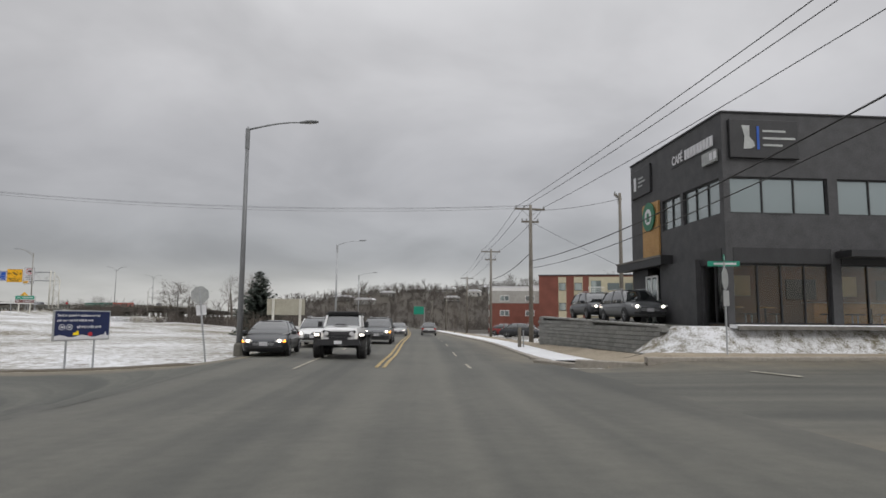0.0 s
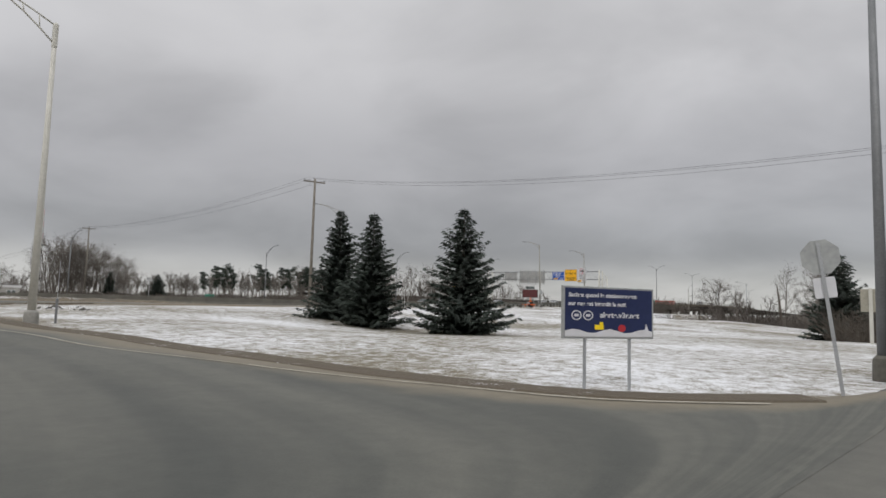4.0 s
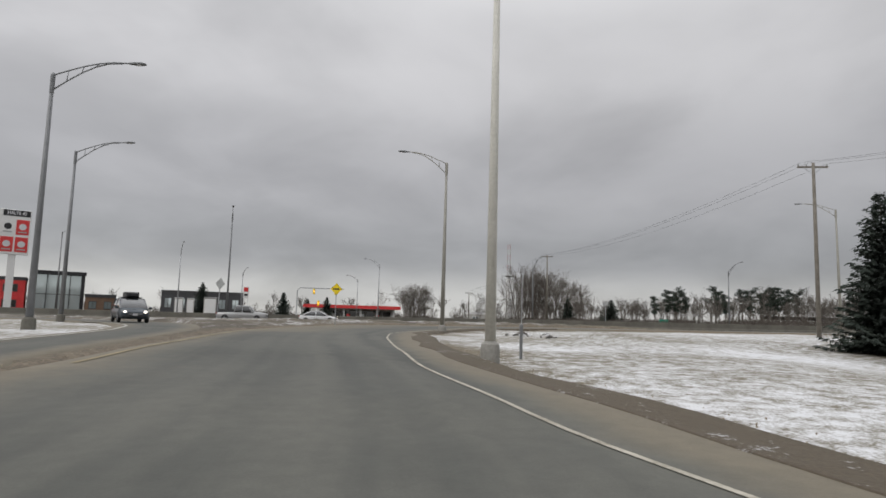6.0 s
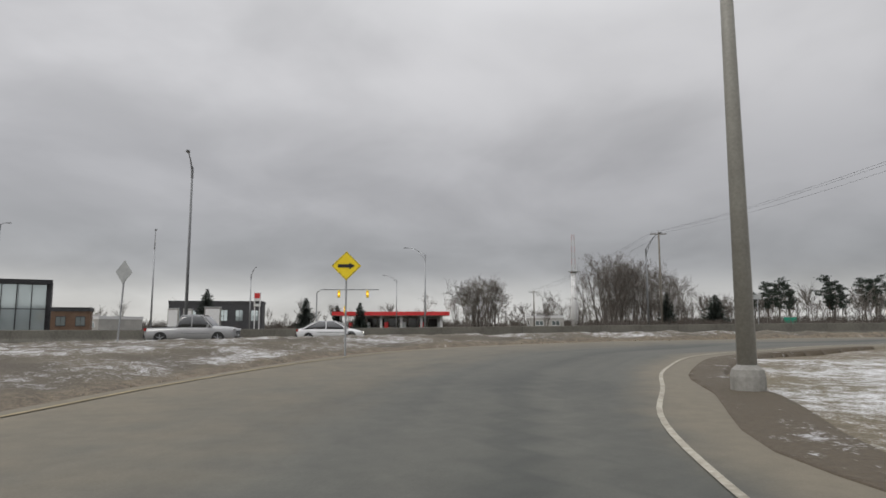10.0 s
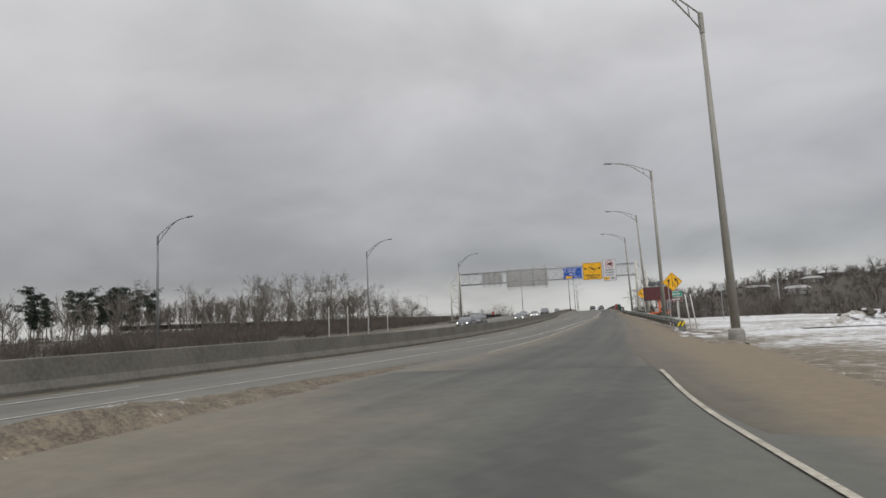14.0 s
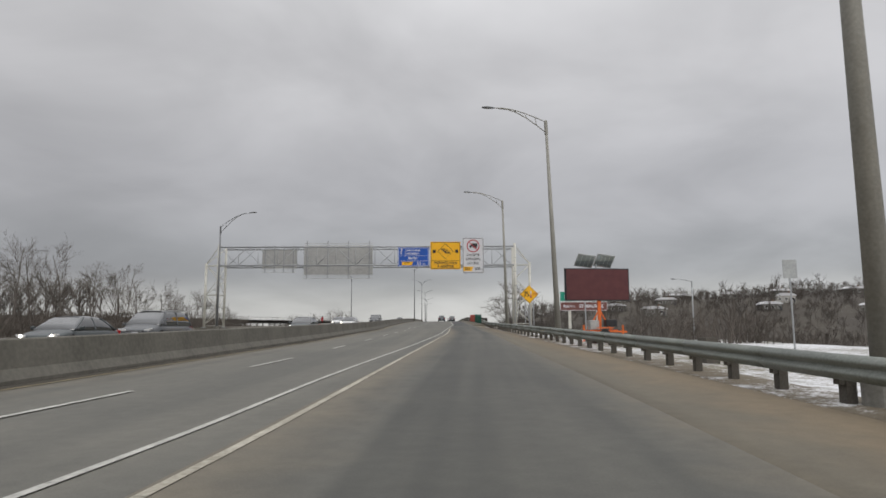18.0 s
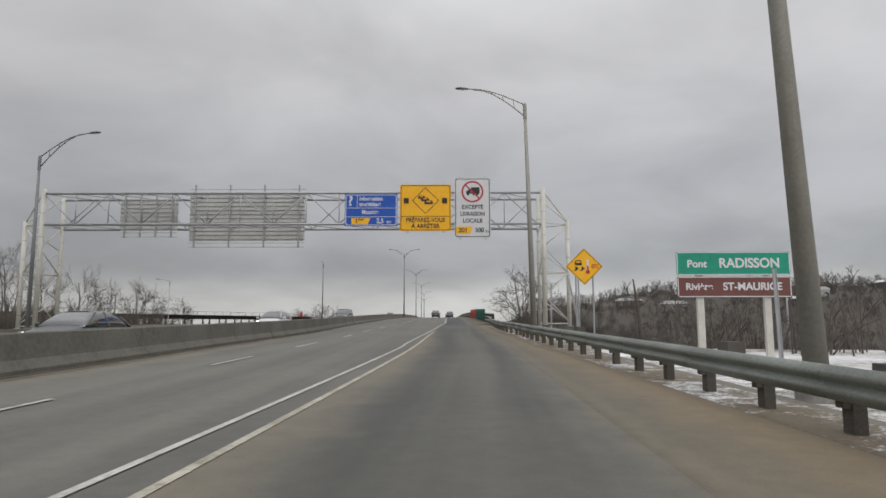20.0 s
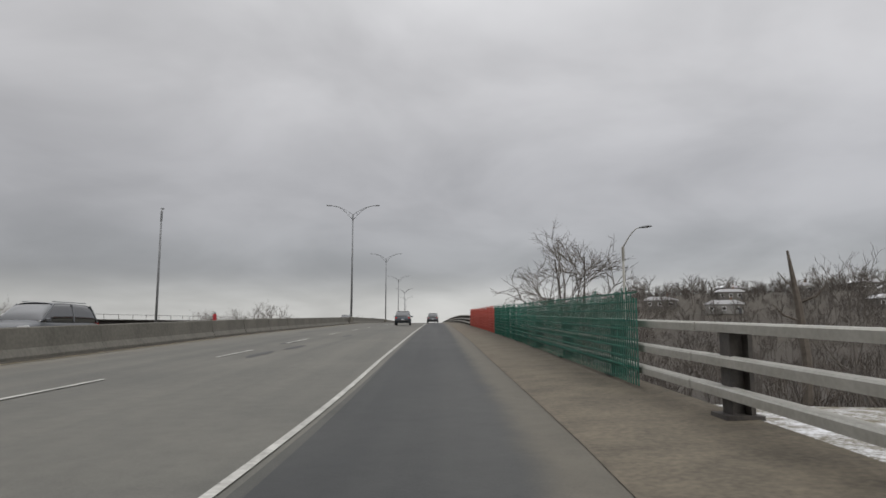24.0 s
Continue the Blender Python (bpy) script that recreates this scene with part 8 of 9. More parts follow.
# lifted off-roader
jt = thing("off_roader", pose(-3.25, 27.6, ground_z(-3.25, 27.6) + 0.035, 0, 0, 1) @ Matrix.Diagonal((1, 1, 0.93, 1)), "white lifted off-roader with black bumper and huge tyres", "car", "queue in the street")
wheels(jt, 0.98, 0.50, 0.36, (-1.35, 1.4), 0.02)
part("body", loft([body_ring(-2.0, 0.62, 0.78, 1.22), body_ring(-1.9, 0.72, 0.72, 1.30, 0.01), body_ring(-0.75, 0.80, 0.66, 1.38, 0.02), body_ring(-0.7, 0.80, 0.62, 1.36), body_ring(1.9, 0.80, 0.62, 1.34), body_ring(2.0, 0.76, 0.7, 1.28)]), PAINT_WHITE, jt, "white body", smooth=False)
part("glasshouse", loft([cabin_ring(-0.78, 0.76, 0.70, 1.30, 1.36), cabin_ring(-0.48, 0.76, 0.66, 1.30, 1.86), cabin_ring(1.85, 0.76, 0.66, 1.30, 1.86), cabin_ring(1.95, 0.76, 0.68, 1.30, 1.4)]), CAR_GLASS, jt, "dark windows")
part("hardtop", Geo().slab((0, 0.7, 1.90), (1.42, 2.5, 0.10), 0.03), INK, jt, "black hard top")
part("light_bar", Geo().slab((0, -0.55, 1.97), (1.25, 0.1, 0.09), 0.02), INK, jt, "roof light bar")
part("grille", Geo().prism([(-0.44, 0.94), (0.44, 0.94), (0.66, 1.14), (0.60, 1.22), (0.30, 1.16), (-0.30, 1.16), (-0.60, 1.22), (-0.66, 1.14)], -2.05, -1.98), INK, jt, "black angry grille")
for k in range(7):
    part("grille_slot", Geo().box((-0.27 + k * 0.09, -2.055, 1.08), (0.035, 0.02, 0.13)), ROOF_DARK, jt)
part("bumper", Geo().box((0, -2.22, 0.72), (1.75, 0.30, 0.24), top=0.92).box((0, -2.28, 0.88), (0.7, 0.2, 0.1)), INK, jt, "black winch bumper")
part("bonnet_scoop", Geo().box((0, -1.3, 1.44), (0.5, 0.5, 0.07), top=0.7), INK, jt)
for s in (-1, 1):
    part("headlamp", Geo().prism(disc(0.09, 18), -0.05, 0.03), CLEAR_LAMP, jt, m=pose(s * 0.49, -2.02, 1.08))
    part("fender_flare", Geo().box((s * 0.92, -1.35, 1.06), (0.38, 1.15, 0.07), top=0.9).box((s * 0.92, 1.4, 1.06), (0.38, 1.15, 0.07), top=0.9), INK, jt)
    part("signal_lamp", Geo().box((s * 0.88, -1.95, 1.02), (0.16, 0.1, 0.07)), LAMP_ON, jt)
    part("mirror", Geo().slab((s * 0.95, -0.5, 1.45), (0.18, 0.12, 0.24), 0.03), INK, jt)
    part("pillar", Geo().tube([(s * 0.74, -0.78, 1.33), (s * 0.66, -0.48, 1.86)], 0.045, 6), PAINT_WHITE, jt)
    part("pillar", Geo().tube([(s * 0.76, 0.5, 1.33), (s * 0.67, 0.5, 1.86)], 0.045, 6), PAINT_WHITE, jt)
    part("skid_rail", Geo().tube([(s * 0.86, -0.7, 0.62), (s * 0.86, 0.75, 0.62)], 0.05, 6), INK, jt)
part("plate", Geo().box((0, -2.39, 0.72), (0.3, 0.02, 0.14)), SIGN_WHITE, jt)
for s in (-0.14, 0.14):
    part("tie_rod", Geo().tube([(-0.75, -1.3, 0.5 + s * 0.3), (0.75, -1.35, 0.5 - s * 0.3)], 0.035, 6), INK, jt)

put(vehicle("sedan", "small white car coming up the far street", PAINT_SILVER, 4.5, 1.8, 1.47, "sedan", True, False, "traffic"), -2.6, 74, 0)
put(vehicle("sedan", "dark car with lit headlamps in the far street", PAINT_BLACK, 4.5, 1.8, 1.5, "sedan", True, False, "traffic"), -5.6, 78, 0)
put(vehicle("hatchback", "silver hatchback driving away down the street", PAINT_SILVER, 4.3, 1.8, 1.55, "suv", False, False, "traffic"), 0.85, 80, 180)
put(vehicle("suv", "dark grey SUV parked on the cafe terrace", PAINT_GREY, 4.55, 1.84, 1.55, "suv", True, False, "parked cars"), 10.2, 31.2, 3, terrace_z(31.2) + 0.01)
put(vehicle("suv", "dark hatchback parked on the cafe terrace", PAINT_BLACK, 4.4, 1.82, 1.5, "suv", True, False, "parked cars"), 9.75, 36.2, 2, terrace_z(36.2) + 0.01)
for x, y, p, lab in ((10.5, 68, PAINT_BLACK, "black"), (12.2, 74, PAINT_SILVER, "silver"), (10.8, 82, PAINT_RED, "red"), (12.8, 90, PAINT_WHITE, "white")):
    put(vehicle("parked_car", lab + " car parked by the apartment houses", p, 4.5, 1.8, 1.48, "sedan", False, False, "parked cars"), x, y, 70)

# van leaving the motorway, with a roof box
van = put(vehicle("minivan", "slate blue minivan with lit headlamps and a roof box", PAINT_BLUE, 5.1, 1.98, 1.75, "van", True, False, "traffic"), -65.9, -1.75, 115)
part("roof_box", Geo().slab((0, 0, 0), (0.85, 2.0, 0.36), 0.1), INK, van, "black roof box", m=pose(0, 0.2, 1.98))
part("crossbar", Geo().box((0, -0.4, 1.79), (1.3, 0.06, 0.05)).box((0, 0.7, 1.79), (1.3, 0.06, 0.05)), INK, van)

# motorway traffic
H_ = lambda y: deck(y) - 0.02
put(vehicle("crossover", "dark blue crossover in the near motorway lane", PAINT_BLUE, 4.5, 1.8, 1.6, "suv", False, False, "traffic"), -119.0, 262, 190, H_(262))
white = put(vehicle("sedan", "white saloon car on the motorway", PAINT_WHITE, 4.7, 1.84, 1.46, "sedan", True, False, "traffic"), -98.6, 10.3, 180, H_(10.3))
pick = put(vehicle("pickup", "silver grey pickup truck on the motorway", PAINT_SILVER, 5.8, 2.0, 1.9, "pickup", False, False, "traffic"), -95.9, 1.5, 180, H_(1.5))
grey = put(vehicle("minivan", "dark grey minivan on the motorway", PAINT_GREY, 5.0, 1.95, 1.75, "van", False, False, "traffic"), -122.5, 305, 189, H_(305))
dark = put(vehicle("sedan", "dark green-grey saloon car on the opposite lanes", PAINT_SLATE, 4.7, 1.84, 1.46, "sedan", True, False, "traffic"), barrier_x(144) - 3.7, 144, 8, H_(144))
for dx, y, src in ((-7.2, 116, dark), (-7.4, 124, grey), (-3.8, 171, white), (-4.1, 212.5, grey), (-7.4, 187, white)):
    put_copy(src, barrier_x(y) + dx, y, 8, H_(y))
for x, y, src, a in ((-127, 330, white, 189), (-146, 352, white, 9), (-145, 325, grey, 9)):
    put_copy(src, x, y, a, H_(y))

# ---- trees ----
def shoot(g, p, d, length, r, bend, n, seg, rnd):
    """One tapering branch that bends upwards; returns its points."""
    pts, rr, q = [p], [r], Vector(d)
    for k in range(n):
        q = (q + Vector((rnd.uniform(-1, 1), rnd.uniform(-1, 1), rnd.uniform(-0.6, 0.6))) * 0.14 + Vector((0, 0, bend))).normalized()
        pts.append(pts[-1] + q * length / n)
        rr.append(r * (1 - 0.75 * (k + 1) / n))
    g.tube(pts, rr, seg, False)
    return pts


def on(pts, u):
    i = min(len(pts) - 2, int(u * (len(pts) - 1)))
    return pts[i].lerp(pts[i + 1], u * (len(pts) - 1) - i), (pts[i + 1] - pts[i]).normalized()


def fork(d, angle, rnd):
    """A direction off d by about the angle (degrees)."""
    side = d.orthogonal().normalized()
    side.rotate(Quaternion(d, rnd.uniform(0, 6.283)))
    a = radians(angle * rnd.uniform(0.7, 1.3))
    return (d * math.cos(a) + side * math.sin(a)).normalized()


def bare_tree_geo(seed, h, stems=1, limbs=13, spread=48):
    """A leafless tree: leaders, ascending limbs, branches, twigs and their tips."""
    rnd = random.Random(seed)
    g = Geo()
    for s in range(stems):
        a = 6.283 * s / stems + rnd.uniform(-0.5, 0.5)
        lean = 0.03 if stems == 1 else 0.28
        lead = shoot(g, Vector((0.02 * h * s * math.cos(a) * 0.5, 0.02 * h * s * math.sin(a) * 0.5, -0.3)), Vector((lean * math.cos(a), lean * math.sin(a), 1)).normalized(), h * 0.86, h * 0.014 / stems ** 0.3, 0.05, 6, 6, rnd)
        for k in range(limbs if stems == 1 else limbs * 2 // 3):
            u = 0.2 + 0.75 * (k + rnd.random()) / limbs if stems == 1 else rnd.uniform(0.15, 0.95)
            p, d = on(lead, min(u, 0.97))
            limb_ = shoot(g, p, fork(d, spread, rnd), h * (0.42 * (1 - u) + 0.13) * rnd.uniform(0.8, 1.2), h * 0.0058 * (1.15 - u), 0.10, 3, 4, rnd)
            for j in range(5):
                p2, d2 = on(limb_, rnd.uniform(0.25, 0.98))
                br = shoot(g, p2, fork(d2, 42, rnd), h * rnd.uniform(0.08, 0.17), h * 0.0024, 0.08, 2, 3, rnd)
                for i in range(4):
                    p3, d3 = on(br, rnd.uniform(0.2, 1.0) * 0.99)
                    tw = shoot(g, p3, fork(d3, 40, rnd), h * rnd.uniform(0.05, 0.10), h * 0.0015, 0.05, 1, 3, rnd)
                    for q in range(2):
                        p4, d4 = on(tw, rnd.uniform(0.3, 0.95))
                        shoot(g, p4, fork(d4, 38, rnd), h * rnd.uniform(0.03, 0.06), h * 0.0011, 0.03, 1, 3, rnd)
    top = max(v[2] for v in g.v)
    k = h / top
    g.v = [(x * k, y * k, z * k) for x, y, z in g.v]
    return g


tree_meshes = [mesh_of("crown", bare_tree_geo(10 + i, 10, (1, 3, 1, 2, 1)[i], 13, (46, 40, 54, 44, 38)[i]), TWIG) for i in range(5)]


def bare_tree(x, y, h, i, turn, label="bare leafless deciduous tree with a spreading crown", z=None, w=1.0):
    z = ground_z(x, y) if z is None else z
    t = tagged(new("bare_tree", tree_meshes[i % 5]), label, "tree", "bare trees")
    t.matrix_world = pose(x, y, z - 0.05, 0, 0, turn) @ Matrix.Diagonal((h / 10 * w, h / 10 * w, h / 10, 1))
    return t


random.seed(5)
for x, y, h, w in ((-128.0, 24.4, 7.0, 1.12), (-129.5, 27.4, 7.2, 1.12), (-131, 25.6, 6.8, 1.12), (-128.6, 26.0, 7.4, 1.12), (-130.2, 24.8, 6.8, 1.12), (-130.8, 27.0, 7.0, 1.12), (-214, 24, 10, 0.9), (-216, 32, 9, 0.9), (-202, 52, 9.5, 0.9), (-178, 58, 15.5, 0.9), (-182, 61, 16.5, 0.9), (-181, 65, 15, 0.9), (-186, 68, 15.5, 0.9), (-184, 73, 13, 0.9), (-176, 63, 12, 0.9),
                   (-190, 57, 14, 0.9), (-188, 78, 12, 0.9), (-180, 59.5, 15.5, 1.0), (-183, 63, 16, 1.0), (-179, 67, 14.5, 1.0), (-187, 65, 16, 1.0), (-185, 70, 14.5, 1.0), (-189, 73, 13.5, 1.0), (-177, 60.5, 13, 1.0), (-192, 66, 15, 1.0), (-186, 60, 16.5, 1.0), (-181, 76, 11.5, 1.0), (-194, 78, 12.5, 1.0), (-176, 70, 11, 1.0), (-99.0, 265.4, 21.5, 1.25), (-92, 268, 17, 0.8), (-67.0, 270, 19.3, 1.0), (-75, 215, 12, 0.9), (-62, 240, 13, 0.9), (-20, 78, 7, 0.8), (-24, 92, 8.5, 0.9), (-31, 104, 9, 0.9), (4.8, 96, 6.5, 0.8), (6.0, 88, 6, 0.8), (30, 96, 10, 1.0), (36, 70, 9, 0.9)):
    bare_tree(x, y, h, 1 if w > 1.1 else random.randrange(5), random.uniform(0, 360), w=w)
for y, off, h in ((112, 58, 9), (118, 56, 8), (127, 55, 15), (131, 58, 13), (137, 54, 15.5), (143, 57, 14), (148, 53, 16.5), (153, 57, 15), (159, 54, 15.5), (166, 56, 14.5), (172, 55, 16), (186, 57, 13), (191, 54, 15),
                  (204, 58, 19), (212, 55, 20), (220, 57, 19), (231, 60, 18.5), (236, 56, 19), (248, 58, 17), (258, 56, 16), (270, 60, 15), (124, 70, 12), (140, 72, 12), (158, 70, 11), (176, 72, 12)):
    y += 14 if off < 66 else 0
    x = barrier_x(y) - off
    h = min(h, 0.1 * math.hypot(x + 88, y - 64) + 1.2) if y < 205 else h
    bare_tree(x, y, h, random.randrange(5), random.uniform(0, 360), "tall slender leafless tree beyond the motorway", w=0.85)
for x, y, h in ((-211, 386, 15.2), (-207, 380, 15.8), (-201, 388, 16.6), (-197, 384, 16.2), (-192.5, 386, 18.2), (-189, 383, 18.6), (-186, 388, 17.4), (-204, 378, 15.0)):
    bare_tree(x, y, h, random.randrange(5), random.uniform(0, 360), "bare tree on the far river bank beyond the bridge", w=1.0)
dg_ = Geo().tube([(0, 0, -0.5), (0.3, 0, 6), (-0.2, 0, 12), (-0.9, 0.1, 17.5)], [0.55, 0.5, 0.38, 0.12], 7)
for z, a, l in ((8, 20, 3.5), (10, 190, 3.0), (12, 330, 2.6), (13.5, 140, 2.0)):
    dg_.tube([(0, 0, z), (l * 0.6 * math.cos(radians(a)), l * 0.6 * math.sin(radians(a)), z + 0.6), (l * math.cos(radians(a)), l * math.sin(radians(a)), z + 1.8)], [0.16, 0.1, 0.03], 5)
t = thing("bridge_marker", pose(-173.4, 321, deck(321) - 1.0), "small red and grey marker board beyond the barrier", "marker")
part("post", Geo().tube([(0, 0, -6), (0, 0, 3.4)], 0.14, 6), RUST_STEEL, t)
part("board", Geo().slab((0, -0.18, 2.0), (0.9, 0.08, 1.9), 0.03), RED, t)
t = thing("dead_tree", pose(-76.2, 260.8, ground_z(-76.2, 260.8)), "broken dead tree trunk above the brush", "tree")
part("trunk", dg_, BARK, t)


def spruce(x, y, tip, radius, seed, label="dense dark green spruce with branches down to the ground", z=None, needles=NEEDLES, gap=0.0):
    """A spruce: whorls of drooping boughs set with short needle sprays."""
    z = ground_z(x, y) - 0.05 if z is None else z
    h = tip - z
    rnd = random.Random(seed)
    t = thing("spruce", pose(x, y, z), label, "tree", "spruces")
    part("trunk", Geo().tube([(0, 0, -0.3), (0, 0, h * 0.6), (0, 0, h * 0.98)], [0.03 * h * 0.7, 0.015 * h * 0.7, 0.01], 7), BARK, t)
    g = Geo()
    levels = int(h * 5.2)
    for k in range(levels):
        u = k / levels
        zz = h * (0.03 + 0.95 * u)
        R = radius * (1 - u) ** 0.85 * rnd.uniform(0.72, 1.15) + 0.12
        n = max(4, int(11 * (1 - u) + 4))
        for b in range(n):
            if gap and u > 0.15 and u < 0.8 and rnd.random() < gap:
                continue
            a = 2 * math.pi * (b + rnd.random()) / n
            l = R * rnd.uniform(0.5, 1.12)
            ca, sa = math.cos(a), math.sin(a)
            droop = rnd.uniform(-0.32, -0.05) + 0.28 * u
            m = max(3, int(l / 0.15))
            for q in range(m):
                v = (q + 0.6) / m
                px, pz = l * v, zz + droop * l * v + 0.28 * l * v * v
                wid = (0.30 * (1 - v) + 0.10) * min(1.0, 0.45 + l * 0.4)
                for side in (-1, 1):
                    f = rnd.uniform(0.7, 1.25)
                    tx, ty = px + 0.20 * f, side * wid * f
                    dz = rnd.uniform(-0.16, 0.03)
                    p0, p1, p2, p3 = (px - 0.10, 0.02 * side, pz), (tx - 0.12, ty, pz + dz), (tx + 0.10, ty * 0.8, pz + dz - 0.05), (px + 0.16, 0, pz - 0.03)
                    g.add([(ca * X - sa * Y, sa * X + ca * Y, Z) for X, Y, Z in (p0, p1, p2, p3)], [(0, 1, 2, 3)])
                    if rnd.random() < 0.55:
                        hx, hy, hl = px + rnd.uniform(-0.05, 0.12), ty * rnd.uniform(0.3, 0.9), rnd.uniform(0.10, 0.26)
                        tri_ = ((hx - 0.05, hy, pz + dz * 0.5), (hx + 0.06, hy + 0.03 * side, pz + dz * 0.5), (hx + 0.05, hy + rnd.uniform(-0.06, 0.06), pz + dz * 0.5 - hl))
                        g.add([(ca * X - sa * Y, sa * X + ca * Y, Z) for X, Y, Z in tri_], [(0, 1, 2)])
            p = Vector((ca * l, sa * l, zz + droop * l + 0.28 * l))
            g.add([(p.x - sa * 0.05, p.y + ca * 0.05, p.z), (p.x + sa * 0.05, p.y - ca * 0.05, p.z), (p.x + ca * 0.22, p.y + sa * 0.22, p.z + 0.06)], [(0, 1, 2)])
    part("crown", g, needles, t)
    return t


spruce(-47.9, 43.3, 9.05, 2.9, 1, "tall narrow dark green spruce in the snowy field")
spruce(-42.0, 41.9, 8.15, 2.8, 2, "dark green spruce close beside a taller one")
spruce(-34.2, 43.4, 8.0, 3.7, 3, "broad dark spruce with a thinned upper crown", gap=0.16)
spruce(-17.2, 69, 6.3, 3.1, 4, "dark spruce beside the street with brush at its foot")
spruce(-193, 89, 8.5, 3.6, 9)
spruce(-176, 70, 8.0, 2.2, 10)
spruce(-192, -3, 7.5, 2.6, 5)
spruce(-214, 2, 6.5, 2.0, 6)
spruce(-205, 8, 7.0, 2.4, 7)
spruce(-193, -24, 9.5, 3.4, 8)


def pine_geo(seed, h):
    """A tall pine: bare trunk, uneven limbs that carry ragged, upswept tufts of needles."""
    rnd = random.Random(seed)
    tr, g = Geo().tube([(0, 0, -0.3), (0.1, 0, h * 0.5), (0, 0.1, h * 0.97)], [0.26, 0.2, 0.05], 6), Geo()
    heavy = rnd.uniform(0, 6.3)
    for k in range(24):
        u = 0.38 + 0.62 * (k + rnd.random()) / 24
        a = rnd.uniform(0, 6.3)
        l = h * (0.06 + 0.20 * math.sin(math.pi * min(1.0, (1.06 - u) / 0.62)) ** 0.8) * rnd.uniform(0.35, 1.2) * (1 + 0.3 * math.cos(a - heavy))
        s0 = Vector((0, 0, h * u - 0.3))
        e = Vector((l * math.cos(a), l * math.sin(a), h * u + l * rnd.uniform(-0.05, 0.5)))
        tr.tube([s0, e], [0.06, 0.03], 3, False)
        for q in range(105):
            c = s0.lerp(e, rnd.uniform(0.25, 1.08)) + Vector((rnd.gauss(0, 0.7), rnd.gauss(0, 0.7), rnd.gauss(0.2, 0.30)))
            d = Vector((rnd.gauss(0, 1), rnd.gauss(0, 1), rnd.gauss(0.3, 0.45))).normalized()
            w = d.orthogonal().normalized()
            w.rotate(Quaternion(d, rnd.uniform(0, 6.3)))
            s_ = rnd.uniform(0.25, 0.55)
            g.add([c + d * s_, c + w * s_ * 0.4, c - d * s_ * 0.8, c - w * s_ * 0.4], [(0, 1, 2, 3)])
    return tr, g


pines = []
for i in range(5):
    tr, g = pine_geo(20 + i, 17)
    pines.append((mesh_of("trunk", tr, BARK), mesh_of("crown", g, PINE)))
random.seed(8)
GROVE = [(-245.7, 128.6, 12.2), (-243.2, 132.7, 14.4), (-241.6, 135.2, 15.0), (-240.0, 137.7, 13.4), (-233.9, 146.2, 15.6), (-231.5, 148.5, 13.2), (-228.4, 153.3, 14.7), (-226.8, 155.2, 15.0), (-225.5, 158.6, 13.2), (-223.1, 159.5, 15.1),
         (-221.4, 161.3, 15.6), (-219.2, 163.7, 14.6), (-216.9, 166.1, 14.4), (-238.0, 150.0, 12.0), (-229.5, 166.0, 12.5)]
for k, (x, y, tip) in enumerate(GROVE):
    z = ground_z(x, y)
    t = thing("pine_tree", pose(x, y, z, 0, 0, random.uniform(0, 360)), "tall dark pine with a bare trunk and flat crown", "tree", "pine grove")
    s = (tip - z) / 17.4
    t.scale = (s * 0.9, s * 0.9, s)
    a, b = pines[k % 5]
    share("trunk", a, t, pose(0, 0, 0))
    share("crown", b, t, pose(0, 0, 0))


def brush_clump(x, y, w, h, n, seed, label, mat=TWIG, name="shrub"):
    rnd = random.Random(seed)
    g = Geo()
    for k in range(n):
        a, d = rnd.uniform(0, 6.3), w * math.sqrt(rnd.random()) * 0.5
        p = Vector((d * math.cos(a), d * math.sin(a), -0.1))
        q = p + Vector((rnd.gauss(0, 0.3) * w, rnd.gauss(0, 0.3) * w, h * rnd.uniform(0.5, 1.0)))
        mid = p.lerp(q, 0.5) + Vector((rnd.gauss(0, 0.06), rnd.gauss(0, 0.06), 0.1))
        g.tube([p, mid, q], [0.02, 0.014, 0.006], 3, False)
    ob = tagged(part(name, g, mat), label, "shrub", "shrubs")
    ob.matrix_world = pose(x, y, ground_z(x, y))
    return ob


brush_clump(-15.4, 66.5, 4.5, 2.6, 420, 2, "tangled brown brush below the spruce", BARK)
brush_clump(-73, 82.5, 2.0, 0.7, 90, 3, "low dead weeds in the snow", BRUSH)


# ---- woods: many small leafless trees joined into one mesh each ----
def woods(name, places, label, variants, mat):
    vs, fs, off = [], [], 0
    arr = [(np.array(g.v), np.array([f for f in g.f if len(f) == 4])) for g in variants]
    rnd = random.Random(len(places))
    for x, y, z, h in places:
        v, f = arr[rnd.randrange(len(arr))]
        a, w = rnd.uniform(0, 6.3), rnd.uniform(0.75, 1.25)
        c, s = math.cos(a) * w, math.sin(a) * w
        p = np.empty_like(v)
        p[:, 0], p[:, 1], p[:, 2] = (v[:, 0] * c - v[:, 1] * s) * h + x, (v[:, 0] * s + v[:, 1] * c) * h + y, v[:, 2] * h + z
        vs.append(p)
        fs.append(f + off)
        off += len(v)
    vs, fs = np.concatenate(vs), np.concatenate(fs)
    me = bpy.data.meshes.new(name)
    me.vertices.add(len(vs))
    me.vertices.foreach_set("co", vs.ravel())
    me.loops.add(len(fs) * 4)
    me.loops.foreach_set("vertex_index", fs.ravel().astype(np.int32))
    me.polygons.add(len(fs))
    me.polygons.foreach_set("loop_start", np.arange(len(fs), dtype=np.int32) * 4)
    me.polygons.foreach_set("loop_total", np.full(len(fs), 4, dtype=np.int32))
    me.update(calc_edges=True)
    me.materials.append(mat)
    return tagged(new(name, me), label, "woods", kind="stuff")


